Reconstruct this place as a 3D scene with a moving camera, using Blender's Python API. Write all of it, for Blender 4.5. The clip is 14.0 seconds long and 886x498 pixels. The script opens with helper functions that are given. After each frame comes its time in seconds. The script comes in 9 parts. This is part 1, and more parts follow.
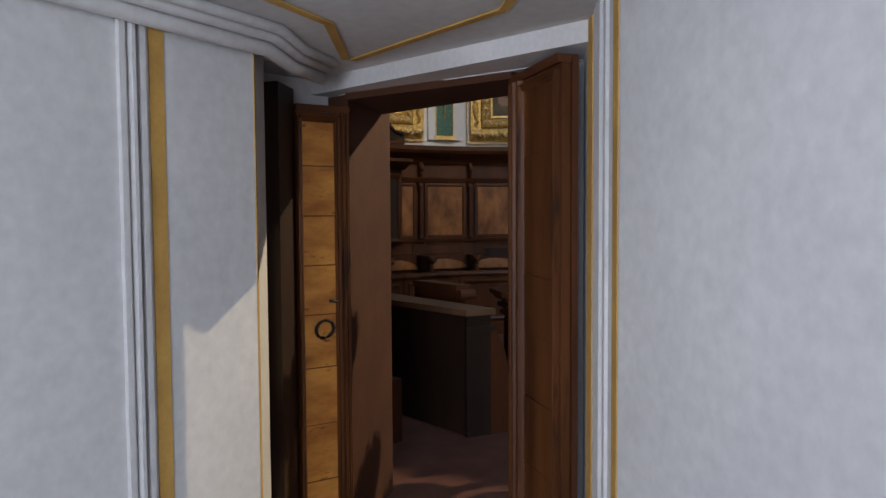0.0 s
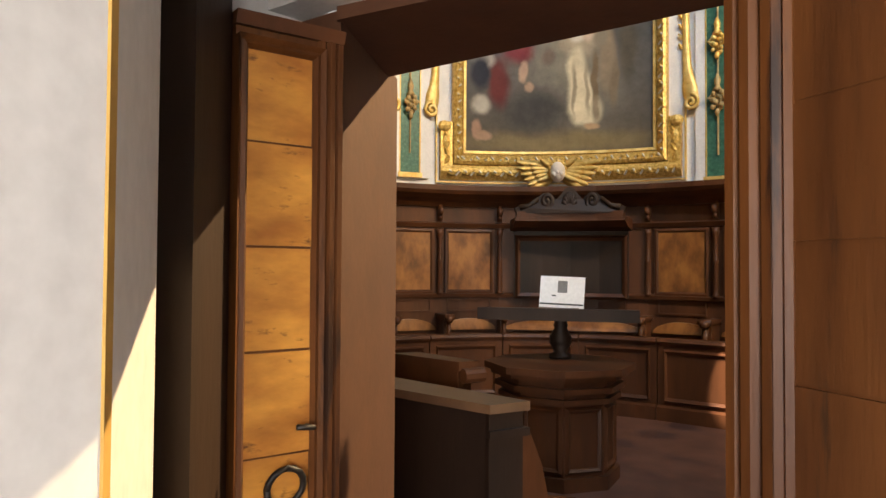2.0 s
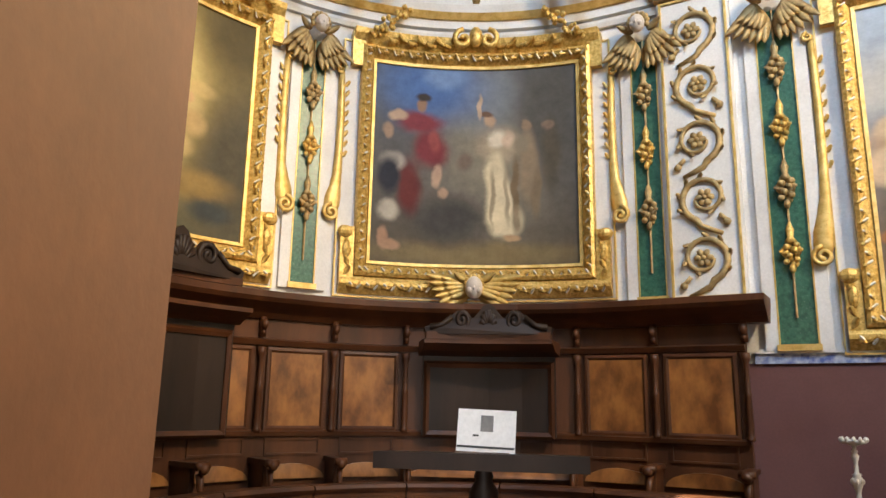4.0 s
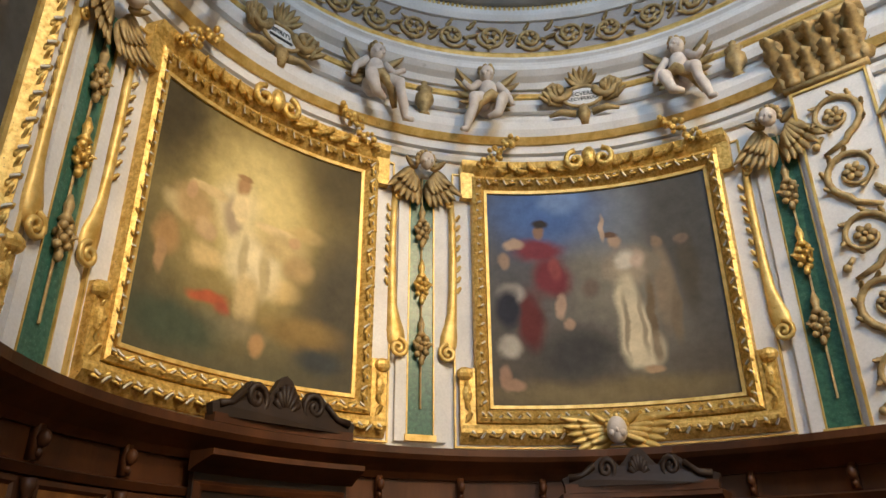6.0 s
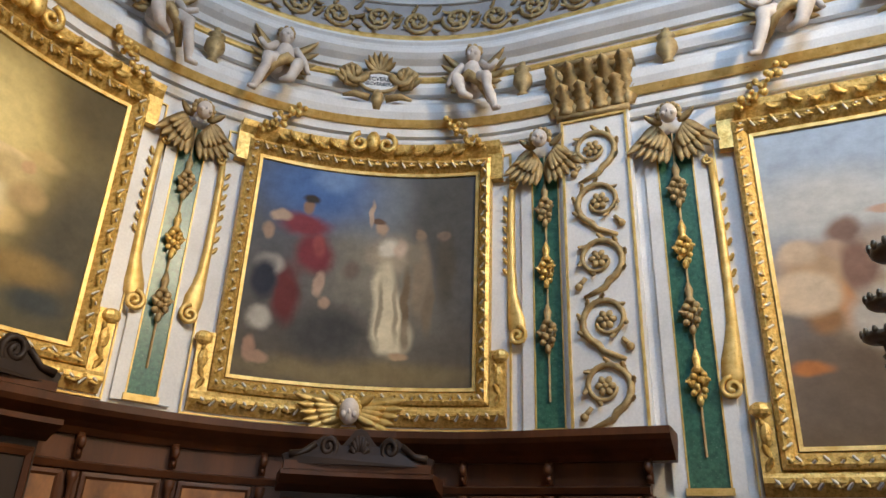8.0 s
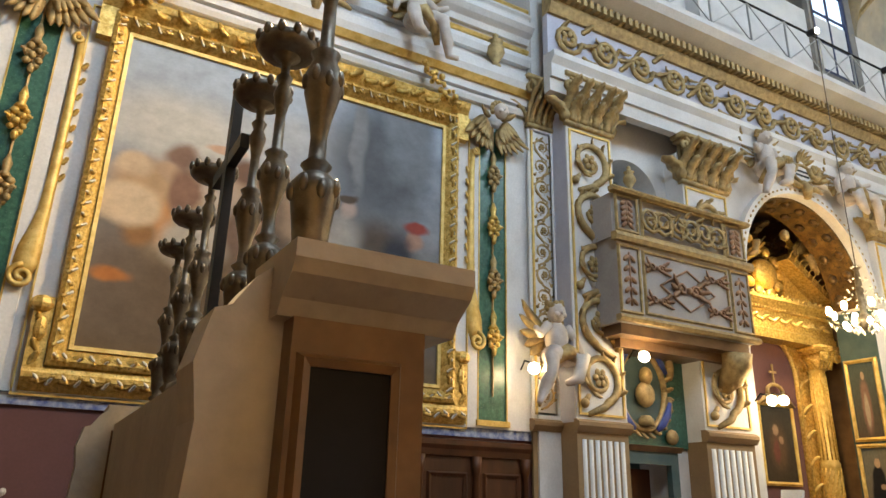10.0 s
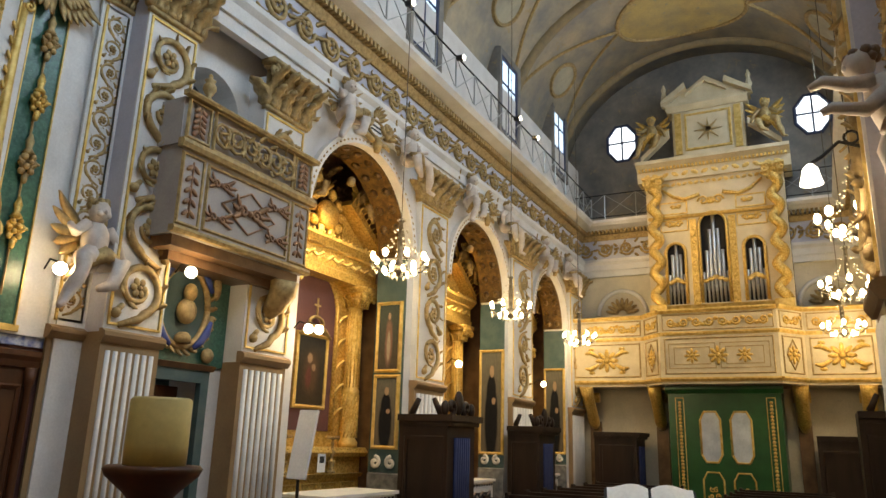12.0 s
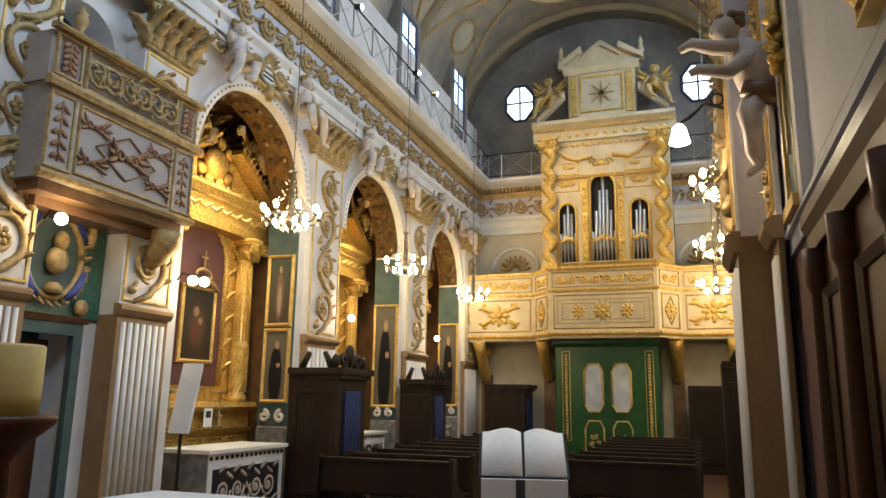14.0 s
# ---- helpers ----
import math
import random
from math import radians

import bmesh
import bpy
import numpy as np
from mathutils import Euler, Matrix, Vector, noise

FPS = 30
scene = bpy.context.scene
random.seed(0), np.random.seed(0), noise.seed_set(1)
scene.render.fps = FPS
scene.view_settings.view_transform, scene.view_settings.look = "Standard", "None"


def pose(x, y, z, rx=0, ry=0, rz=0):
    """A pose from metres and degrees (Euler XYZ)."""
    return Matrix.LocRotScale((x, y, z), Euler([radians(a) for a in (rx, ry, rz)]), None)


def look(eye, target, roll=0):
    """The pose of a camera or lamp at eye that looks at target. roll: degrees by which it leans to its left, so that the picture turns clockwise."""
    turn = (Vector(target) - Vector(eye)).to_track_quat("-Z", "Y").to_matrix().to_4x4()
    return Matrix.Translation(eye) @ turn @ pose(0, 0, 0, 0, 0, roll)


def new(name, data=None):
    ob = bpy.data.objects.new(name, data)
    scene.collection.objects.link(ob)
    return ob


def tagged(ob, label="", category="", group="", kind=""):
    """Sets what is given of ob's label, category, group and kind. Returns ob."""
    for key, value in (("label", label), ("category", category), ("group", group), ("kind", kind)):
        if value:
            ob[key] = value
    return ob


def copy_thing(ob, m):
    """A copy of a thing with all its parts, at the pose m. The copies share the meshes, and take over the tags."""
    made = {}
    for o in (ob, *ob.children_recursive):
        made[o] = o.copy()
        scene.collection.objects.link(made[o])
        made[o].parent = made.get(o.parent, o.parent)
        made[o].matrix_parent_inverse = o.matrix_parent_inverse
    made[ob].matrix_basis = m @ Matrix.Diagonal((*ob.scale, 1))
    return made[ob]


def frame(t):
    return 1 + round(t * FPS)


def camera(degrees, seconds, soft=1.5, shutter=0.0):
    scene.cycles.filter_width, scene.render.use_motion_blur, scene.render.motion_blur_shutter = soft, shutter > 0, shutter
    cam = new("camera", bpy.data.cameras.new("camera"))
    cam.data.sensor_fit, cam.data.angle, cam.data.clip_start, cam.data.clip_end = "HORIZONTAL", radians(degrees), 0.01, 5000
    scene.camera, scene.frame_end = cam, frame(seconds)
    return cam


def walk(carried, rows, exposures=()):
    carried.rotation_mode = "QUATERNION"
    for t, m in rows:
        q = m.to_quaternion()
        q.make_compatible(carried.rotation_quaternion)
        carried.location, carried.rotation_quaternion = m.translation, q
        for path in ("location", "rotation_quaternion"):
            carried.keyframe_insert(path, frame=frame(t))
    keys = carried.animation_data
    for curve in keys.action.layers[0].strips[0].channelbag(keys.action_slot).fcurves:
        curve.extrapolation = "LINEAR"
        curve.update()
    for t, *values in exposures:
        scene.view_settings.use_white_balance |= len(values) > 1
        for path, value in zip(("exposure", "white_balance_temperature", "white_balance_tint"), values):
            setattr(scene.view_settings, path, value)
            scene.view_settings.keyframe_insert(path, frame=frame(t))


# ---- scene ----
cam = camera(63.2, 14.0)
METRES, EYE, TILT, LEAN, TURN = 5.2, 1.65, 0.0, 0.0, 43.2
ROWS = [
    (0.0, 0.0, 0.0, 0.0, -0.02, -2.85, 0.35),
    (0.5, -0.0343, 0.0801, -0.0017, 3.92, -0.88, 0.5),
    (1.0, -0.0508, 0.1621, -0.0058, 3.0, 0.08, 0.34),
    (1.5, -0.0538, 0.249, -0.0089, -0.06, 0.62, -0.15),
    (2.0, -0.0718, 0.3439, -0.0111, -5.29, 1.56, -0.35),
    (2.5, -0.0731, 0.4168, -0.0124, -9.29, 2.67, -0.55),
    (3.0, -0.0598, 0.4863, -0.014, -12.6, 5.33, -0.62),
    (5.5, 0.0109, 0.7108, -0.02, -6.54, 22.33, 0.78),
    (6.0, 0.0202, 0.7353, -0.016, -1.19, 24.49, 0.27),
    (6.5, 0.0358, 0.7404, -0.0171, 2.35, 25.06, -0.31),
    (7.0, 0.0454, 0.7385, -0.0199, 0.73, 24.92, -1.4),
    (7.5, 0.0619, 0.7408, -0.0215, -7.32, 24.56, -2.15),
    (8.0, 0.084, 0.747, -0.0317, -19.89, 23.97, -2.07),
    (8.5, 0.0912, 0.7653, -0.0401, -33.82, 22.88, -1.71),
    (9.0, 0.0935, 0.7692, -0.0449, -47.41, 21.06, -1.54),
    (11.5, 0.1562, 0.7091, -0.0672, -100.44, 15.87, -1.49),
    (12.0, 0.1541, 0.6944, -0.075, -105.91, 14.88, -1.62),
    (12.5, 0.1542, 0.6841, -0.0819, -109.62, 13.8, -1.53),
    (13.0, 0.1539, 0.6785, -0.0839, -111.77, 12.91, -1.36),
    (13.5, 0.152, 0.6741, -0.0837, -113.07, 12.23, -1.13),
    (14.0, 0.149, 0.6701, -0.0842, -113.77, 11.69, -0.85),
]
walk(cam, [(t, pose(0, 0, EYE, TILT, LEAN, TURN) @ pose(METRES * x, METRES * y, METRES * z, 90 + pitch, roll, yaw)) for t, x, y, z, yaw, pitch, roll in ROWS],
     [(0.0, -1.1, 5250, 10), (0.5, -0.72, 9400, 10), (1.0, -0.25, 7700, 10), (1.5, -0.12, 6900, 10), (2.0, 0.4, 6500, 10), (3.0, 0.6, 6000, 10), (5.5, 0.12, 6450, 10), (7.5, 0.05, 6200, 10), (8.1, 0.05, 5850, 10), (9.0, 0.28, 6500, 10), (11.5, -0.25, 7200, 10), (14.0, -0.02, 6550, 10)])

# ---------------------------------------------------------------- world and light
world = bpy.data.worlds.new("world")
scene.world = world
world.use_nodes = True
wn = world.node_tree
sky = wn.nodes.new("ShaderNodeTexSky")
sky.sky_type, sky.sun_disc, sky.sun_elevation, sky.sun_rotation = "NISHITA", False, radians(42), radians(140)
wn.links.new(sky.outputs[0], wn.nodes["Background"].inputs[0])
wn.nodes["Background"].inputs[1].default_value = 0.12


def lamp(name, kind, eye, target, watts, colour, size=0.3, size_y=None, angle=60, blend=0.5):
    data = bpy.data.lights.new(name, kind)
    data.energy, data.color = watts, colour
    if kind == "AREA":
        data.shape, data.size = "RECTANGLE", size
        data.size_y = size_y or size
    elif kind == "SPOT":
        data.spot_size, data.spot_blend, data.shadow_soft_size = radians(angle), blend, size
    elif kind == "SUN":
        data.angle = radians(size)
    else:
        data.shadow_soft_size = size
    ob = new(name, data)
    ob.matrix_world = look(eye, target)
    return ob


WARM = (1.0, 0.72, 0.36)
# passage daylight, an unseen warm spot added for the lit doorway, sun on the bench end
# area lamp at an added window opening, unseen behind the start
lamp("passage_daylight", "AREA", (0.9, -2.55, 1.8), (-1.0, 1.8, 1.3), 340, (1.0, 0.95, 0.90), 2.0, 1.7)
# no lamp known here: placed so the lintel's shadow crosses door and wall
lamp("added_door_spot", "SPOT", (-0.25, 9.0, 6.15), (-2.5, 1.95, 1.3), 6000, (1.0, 0.72, 0.38), 0.03, angle=26, blend=0.2)
lamp("bench_sunbeam", "SPOT", (0.3, 3.5, 9.0), (-3.45, 8.58, 0.60), 20000, (1.0, 0.90, 0.78), 0.02, angle=4.2, blend=0.3)
# high presbytery windows behind the altar wall and nave clerestory
lamp("presbytery_window_light", "AREA", (-0.2, 3.2, 9.3), (-2.0, 9.0, 5.0), 430, (0.56, 0.76, 1.0), 2.6, 2.0)
lamp("clerestory_light", "AREA", (7.2, 2.3, 10.4), (6.2, 9.4, 5.4), 360, (0.56, 0.76, 1.0), 4.0, 1.6)
lamp("clerestory_light", "AREA", (14.5, 2.2, 10.6), (14.5, 9.4, 6.6), 250, (0.56, 0.76, 1.0), 4.0, 1.6)
# warm spots: two added in mid-air for the apse, a rail one for the organ
lamp("warm_spot", "SPOT", (0.4, 3.4, 8.4), (-7.9, 6.0, 4.1), 2000, WARM, 0.08, angle=34, blend=0.9)
lamp("warm_spot", "SPOT", (3.6, 5.0, 8.6), (-5.9, 9.4, 3.0), 2600, WARM, 0.08, angle=56, blend=0.9)
lamp("warm_spot", "SPOT", (12.8, 8.9, 8.9), (19.0, 5.4, 5.6), 1000, WARM, 0.08, angle=66, blend=0.9)

# ---------------------------------------------------------------- materials
MATS = {}


def nodes_of(name, rough=0.6, metal=0.0):
    m = bpy.data.materials.new(name)
    m.use_nodes = True
    nt = m.node_tree
    b = nt.nodes["Principled BSDF"]
    b.inputs["Roughness"].default_value, b.inputs["Metallic"].default_value = rough, metal
    return m, nt, b


def mixc(nt, fac, a, b, mode="MIX"):
    n = nt.nodes.new("ShaderNodeMix")
    n.data_type, n.blend_type = "RGBA", mode
    for sock, v in ((n.inputs[0], fac), (n.inputs[6], a), (n.inputs[7], b)):
        if isinstance(v, (int, float)):
            sock.default_value = v
        elif isinstance(v, tuple):
            sock.default_value = (*v[:3], 1)
        else:
            nt.links.new(v, sock)
    return n.outputs[2]


def noise_of(nt, vec, scale, detail=4, rough=0.55, dist=0.0):
    n = nt.nodes.new("ShaderNodeTexNoise")
    n.inputs["Scale"].default_value, n.inputs["Detail"].default_value = scale, detail
    n.inputs["Roughness"].default_value, n.inputs["Distortion"].default_value = rough, dist
    nt.links.new(vec, n.inputs["Vector"])
    return n.outputs[0]


def ramp(nt, fac, lo, hi):
    n = nt.nodes.new("ShaderNodeMapRange")
    n.inputs[1].default_value, n.inputs[2].default_value = lo, hi
    nt.links.new(fac, n.inputs[0])
    return n.outputs[0]


def coords(nt, stretch=(1, 1, 1)):
    g = nt.nodes.new("ShaderNodeNewGeometry")
    mp = nt.nodes.new("ShaderNodeMapping")
    mp.inputs["Scale"].default_value = stretch
    nt.links.new(g.outputs["Position"], mp.inputs[0])
    return mp.outputs[0]


def bump(nt, b, h, strength, dist=0.01):
    n = nt.nodes.new("ShaderNodeBump")
    n.inputs["Strength"].default_value, n.inputs["Distance"].default_value = strength, dist
    nt.links.new(h, n.inputs["Height"])
    nt.links.new(n.outputs[0], b.inputs["Normal"])


def material(name, c1, c2, rough=0.6, metal=0.0, scale=6.0, fine=60.0, stretch=(1, 1, 1), lo=0.35, hi=0.65, bumps=0.25, third_tone=None, third_lo=0.6, rough2=None, vary=0.0, depth=0.01):
    """Two tones at a coarse scale, a fine grain over them, and an optional third tone for wear, flecks and painted
    shade.
    """
    if name in MATS:
        return MATS[name]
    m, nt, b = nodes_of(name, rough, metal)
    v = coords(nt, stretch)
    n1 = noise_of(nt, v, scale, 5)
    n2 = noise_of(nt, v, fine, 3)
    col = mixc(nt, ramp(nt, n1, lo, hi), c1, c2)
    grey = nt.nodes.new("ShaderNodeMapRange")
    grey.inputs[3].default_value, grey.inputs[4].default_value = 0.82, 1.12
    nt.links.new(n2, grey.inputs[0])
    col = mixc(nt, 1.0, col, grey.outputs[0], "MULTIPLY")
    if third_tone:
        n3 = noise_of(nt, v, scale * 2.7, 6, 0.65)
        col = mixc(nt, ramp(nt, n3, third_lo, third_lo + 0.1), col, third_tone)
    if vary:
        oi = nt.nodes.new("ShaderNodeObjectInfo")
        r = nt.nodes.new("ShaderNodeMapRange")
        r.inputs[3].default_value, r.inputs[4].default_value = 1 - vary, 1 + vary
        nt.links.new(oi.outputs["Random"], r.inputs[0])
        col = mixc(nt, 1.0, col, r.outputs[0], "MULTIPLY")
    nt.links.new(col, b.inputs["Base Color"])
    if rough2 is not None:
        r = nt.nodes.new("ShaderNodeMapRange")
        r.inputs[3].default_value, r.inputs[4].default_value = rough, rough2
        nt.links.new(n1, r.inputs[0])
        nt.links.new(r.outputs[0], b.inputs["Roughness"])
    if bumps:
        bump(nt, b, mixc(nt, 0.5, n1, n2), bumps, depth)
    MATS[name] = m
    return m


def glow(name, colour, strength):
    if name in MATS:
        return MATS[name]
    m, nt, b = nodes_of(name, 0.3)
    b.inputs["Base Color"].default_value = (*colour, 1)
    b.inputs["Emission Color"].default_value = (*colour, 1)
    b.inputs["Emission Strength"].default_value = strength
    MATS[name] = m
    return m


STUCCO = material("white_stucco", (0.74, 0.72, 0.70), (0.62, 0.60, 0.58), 0.7, scale=2.0, fine=45, bumps=0.15, third_tone=(0.45, 0.42, 0.38), third_lo=0.68)
GOLD = material("gold_leaf", (0.58, 0.36, 0.085), (0.80, 0.58, 0.21), 0.42, 0.45, 9, 90, bumps=0.35, third_tone=(0.24, 0.11, 0.03), third_lo=0.63, rough2=0.55)
OLDGOLD = material("dull_gilding", (0.30, 0.20, 0.085), (0.52, 0.37, 0.16), 0.45, 0.35, 14, 90, bumps=0.6, third_tone=(0.16, 0.09, 0.04), third_lo=0.6, rough2=0.65)
# the dark brown third tone puts the shade of carved recesses into the colour
CARVED = material("carved_gilt_wood", (0.52, 0.30, 0.055), (0.88, 0.62, 0.20), 0.30, 0.5, 26, 120, bumps=0.5, third_tone=(0.13, 0.06, 0.018), third_lo=0.58, rough2=0.48, depth=0.012)
# pale tone for the buds that copy highlights on the carving
IVORY = material("pale_highlight", (0.80, 0.74, 0.62), (0.66, 0.58, 0.44), 0.45, 0, 14, 80, bumps=0.2)
# much darker gilding for the arch soffits and lunette carving
DARKGILT = material("dark_gilding", (0.085, 0.048, 0.018), (0.20, 0.12, 0.04), 0.45, 0.4, 9, 60, bumps=0.5, third_tone=(0.03, 0.02, 0.012), third_lo=0.56)
GREEN = material("green_marble", (0.022, 0.085, 0.058), (0.055, 0.16, 0.11), 0.3, 0, 26, 110, bumps=0.1, third_tone=(0.24, 0.34, 0.27), third_lo=0.60)
WALNUT = material("dark_walnut", (0.048, 0.017, 0.007), (0.105, 0.036, 0.012), 0.36, 0, 3, 50, (1, 1, 0.18), bumps=0.15, rough2=0.55)
EBONY = material("blackened_wood", (0.016, 0.009, 0.006), (0.034, 0.018, 0.011), 0.52, 0, 3, 50, (1, 1, 0.2), bumps=0.15)
BURL = material("burr_walnut_panel", (0.11, 0.036, 0.010), (0.34, 0.135, 0.034), 0.26, 0, 5, 30, (1, 1, 0.6), bumps=0.1, rough2=0.42)
PINE = material("old_pine_planks", (0.66, 0.31, 0.055), (0.34, 0.125, 0.022), 0.36, 0, 7, 46, (0.5, 0.5, 1.3), bumps=0.25, third_tone=(0.12, 0.042, 0.012), third_lo=0.60)
DOORWOOD = material("brown_door_frame_wood", (0.048, 0.015, 0.004), (0.13, 0.046, 0.011), 0.5, 0, 5, 50, (1, 1, 0.12), bumps=0.35, third_tone=(0.025, 0.01, 0.005), third_lo=0.58)
REVEAL = material("brown_painted_reveal", (0.058, 0.022, 0.010), (0.078, 0.031, 0.014), 0.75, 0, 3, 40, bumps=0.15)
for wood in (WALNUT, EBONY, DOORWOOD, REVEAL):
    wood.node_tree.nodes["Principled BSDF"].inputs["Specular IOR Level"].default_value = 0.28
BURGUNDY = material("burgundy_wall_paint", (0.115, 0.045, 0.042), (0.14, 0.058, 0.052), 0.75, 0, 2, 40, bumps=0.1)
PLASTER = material("grey_plaster", (0.66, 0.65, 0.63), (0.58, 0.575, 0.565), 0.85, 0, 1.1, 22, bumps=0.12, third_tone=(0.50, 0.46, 0.41), third_lo=0.7)
YELLOW = material("ochre_stripe", (0.55, 0.34, 0.075), (0.46, 0.27, 0.06), 0.75, 0, 5, 50, bumps=0.2)
TERRA = material("terracotta_floor", (0.09, 0.038, 0.025), (0.14, 0.062, 0.04), 0.45, 0, 4, 50, bumps=0.1)
STONE = material("cream_altar_stone", (0.52, 0.45, 0.34), (0.40, 0.34, 0.26), 0.6, 0, 2.5, 30, bumps=0.2, third_tone=(0.25, 0.20, 0.14), third_lo=0.66)
BROWNSTONE = material("brown_marbling", (0.22, 0.12, 0.055), (0.13, 0.065, 0.030), 0.4, 0, 4, 40, bumps=0.1)
GREYSTONE = material("veined_grey_marble", (0.26, 0.255, 0.25), (0.12, 0.12, 0.125), 0.4, 0, 9, 40, bumps=0.05)
BRONZE = material("tarnished_silver_bronze", (0.085, 0.066, 0.046), (0.20, 0.165, 0.12), 0.40, 0.6, 12, 80, bumps=0.2)
TEALWALL = material("faded_teal_paint", (0.045, 0.085, 0.085), (0.075, 0.115, 0.11), 0.6, 0, 5, 50, bumps=0.1)
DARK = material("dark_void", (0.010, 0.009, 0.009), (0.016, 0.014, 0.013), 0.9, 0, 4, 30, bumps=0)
FLESH = material("pale_stucco_figure", (0.66, 0.58, 0.52), (0.52, 0.44, 0.38), 0.55, 0, 8, 60, bumps=0.1)
IRON = material("black_iron", (0.02, 0.02, 0.02), (0.035, 0.03, 0.028), 0.5, 0.6, 10, 60, bumps=0.1)
WHITE = material("white_cloth", (0.80, 0.78, 0.74), (0.70, 0.68, 0.64), 0.85, 0, 3, 90, bumps=0.1)
PAPER = material("white_paper", (0.82, 0.81, 0.80), (0.78, 0.77, 0.76), 0.8, 0, 3, 40, bumps=0)
WAX = material("yellow_wax", (0.55, 0.45, 0.17), (0.48, 0.38, 0.13), 0.5, 0, 3, 30, bumps=0.05)
ENAMEL = material("green_gloss_paint", (0.012, 0.075, 0.022), (0.018, 0.10, 0.03), 0.3, 0, 3, 50, bumps=0.05)
BLUE = material("blue_majolica", (0.06, 0.10, 0.32), (0.45, 0.50, 0.60), 0.3, 0, 14, 60, bumps=0.05)
INK = material("dark_print", (0.03, 0.03, 0.03), (0.05, 0.05, 0.05), 0.8, 0, 8, 60, bumps=0)
CREAM = material("cream_painted_wood", (0.66, 0.56, 0.38), (0.56, 0.46, 0.29), 0.5, 0, 3, 40, bumps=0.1)
FRESCO = material("vault_fresco", (0.50, 0.41, 0.28), (0.26, 0.25, 0.23), 0.8, 0, 1.1, 9, bumps=0.05, third_tone=(0.42, 0.30, 0.13), third_lo=0.62)
GREYFRESCO = material("grey_frescoed_wall", (0.30, 0.27, 0.235), (0.13, 0.13, 0.13), 0.8, 0, 1.3, 9, lo=0.3, hi=0.7, bumps=0.1, third_tone=(0.34, 0.26, 0.16), third_lo=0.60)
PALEWALL = material("aged_cream_wall", (0.60, 0.54, 0.42), (0.48, 0.43, 0.33), 0.8, 0, 1.4, 25, bumps=0.1, third_tone=(0.27, 0.24, 0.19), third_lo=0.66)
DOVE = material("dove_grey_painted_wood", (0.42, 0.38, 0.35), (0.36, 0.32, 0.30), 0.55, 0, 3, 40, bumps=0.1)
ROSEGILT = material("rose_gilt_carving", (0.27, 0.14, 0.085), (0.36, 0.21, 0.11), 0.5, 0.3, 14, 60, bumps=0.2)
SILVER = material("tin_pipe_metal", (0.50, 0.50, 0.48), (0.40, 0.40, 0.39), 0.3, 0.8, 5, 60, bumps=0.05)

# ---------------------------------------------------------------- mesh tools
CX, CY, RA = -4.3, 6.15, 3.6
WL, WR = CY + RA, CY - RA
S0 = RA * math.pi / 2
NAVE_Y, NAVE_R, EAST = 9.4, 1.9, 19.0
NAVE_Z = -0.5


def choir(s, d, z):
    """Along the choir wall: s from the apse's middle (rightwards as one faces it), d out from the wall."""
    a = abs(s)
    sg = 1 if s >= 0 else -1
    if a <= S0:
        p = a / RA
        return (CX - (RA - d) * math.cos(p), CY + sg * (RA - d) * math.sin(p), z)
    return (CX + a - S0, CY + sg * (RA - d), z)


def sx(x):
    return S0 + (x - CX)


def nave(s, d, z):
    return (s, NAVE_Y - d, z)


def nave_r(s, d, z):
    return (s, NAVE_R + d, z)


def east(s, d, z):
    return (EAST - d, 5.4 - s, z)


def link(name, bm, mat, parent=None, label="", mp=None, smooth=False):
    if mp:
        for v in bm.verts:
            v.co = mp(*v.co)
    bmesh.ops.recalc_face_normals(bm, faces=bm.faces)
    me = bpy.data.meshes.new(name)
    bm.to_mesh(me)
    bm.free()
    for m in (mat if isinstance(mat, (list, tuple)) else [mat]):
        me.materials.append(m)
    if smooth:
        for p in me.polygons:
            p.use_smooth = True
    ob = new(name, me)
    if parent:
        ob.parent = parent
        ob.matrix_parent_inverse = parent.matrix_basis.inverted()
    if label:
        ob["label"] = label
    return ob


part = link


def thing(name, at, label, category, group="", kind=""):
    e = new(name)
    e.empty_display_size = 0.1
    e.matrix_basis = Matrix.Translation(at)
    return tagged(e, label, category, group, kind)


def BM():
    return bmesh.new()


def box(bm, x0, x1, y0, y1, z0, z1, nx=1):
    """A box; nx cuts it along x, so that it can be bent."""
    rings = []
    for i in range(nx + 1):
        x = x0 + (x1 - x0) * i / nx
        rings.append([bm.verts.new((x, y, z)) for y, z in ((y0, z0), (y1, z0), (y1, z1), (y0, z1))])
    for a, b in zip(rings, rings[1:]):
        for k in range(4):
            bm.faces.new((a[k], a[(k + 1) % 4], b[(k + 1) % 4], b[k]))
    bm.faces.new(rings[0][::-1])
    bm.faces.new(rings[-1])
    return bm


def mould(bm, s0, s1, profile, n=1):
    """A moulding along s with a closed profile of (d, z)."""
    rings = []
    for i in range(n + 1):
        s = s0 + (s1 - s0) * i / n
        rings.append([bm.verts.new((s, d, z)) for d, z in profile])
    k = len(profile)
    for a, b in zip(rings, rings[1:]):
        for j in range(k):
            bm.faces.new((a[j], a[(j + 1) % k], b[(j + 1) % k], b[j]))
    bm.faces.new(rings[0][::-1])
    bm.faces.new(rings[-1])
    return bm


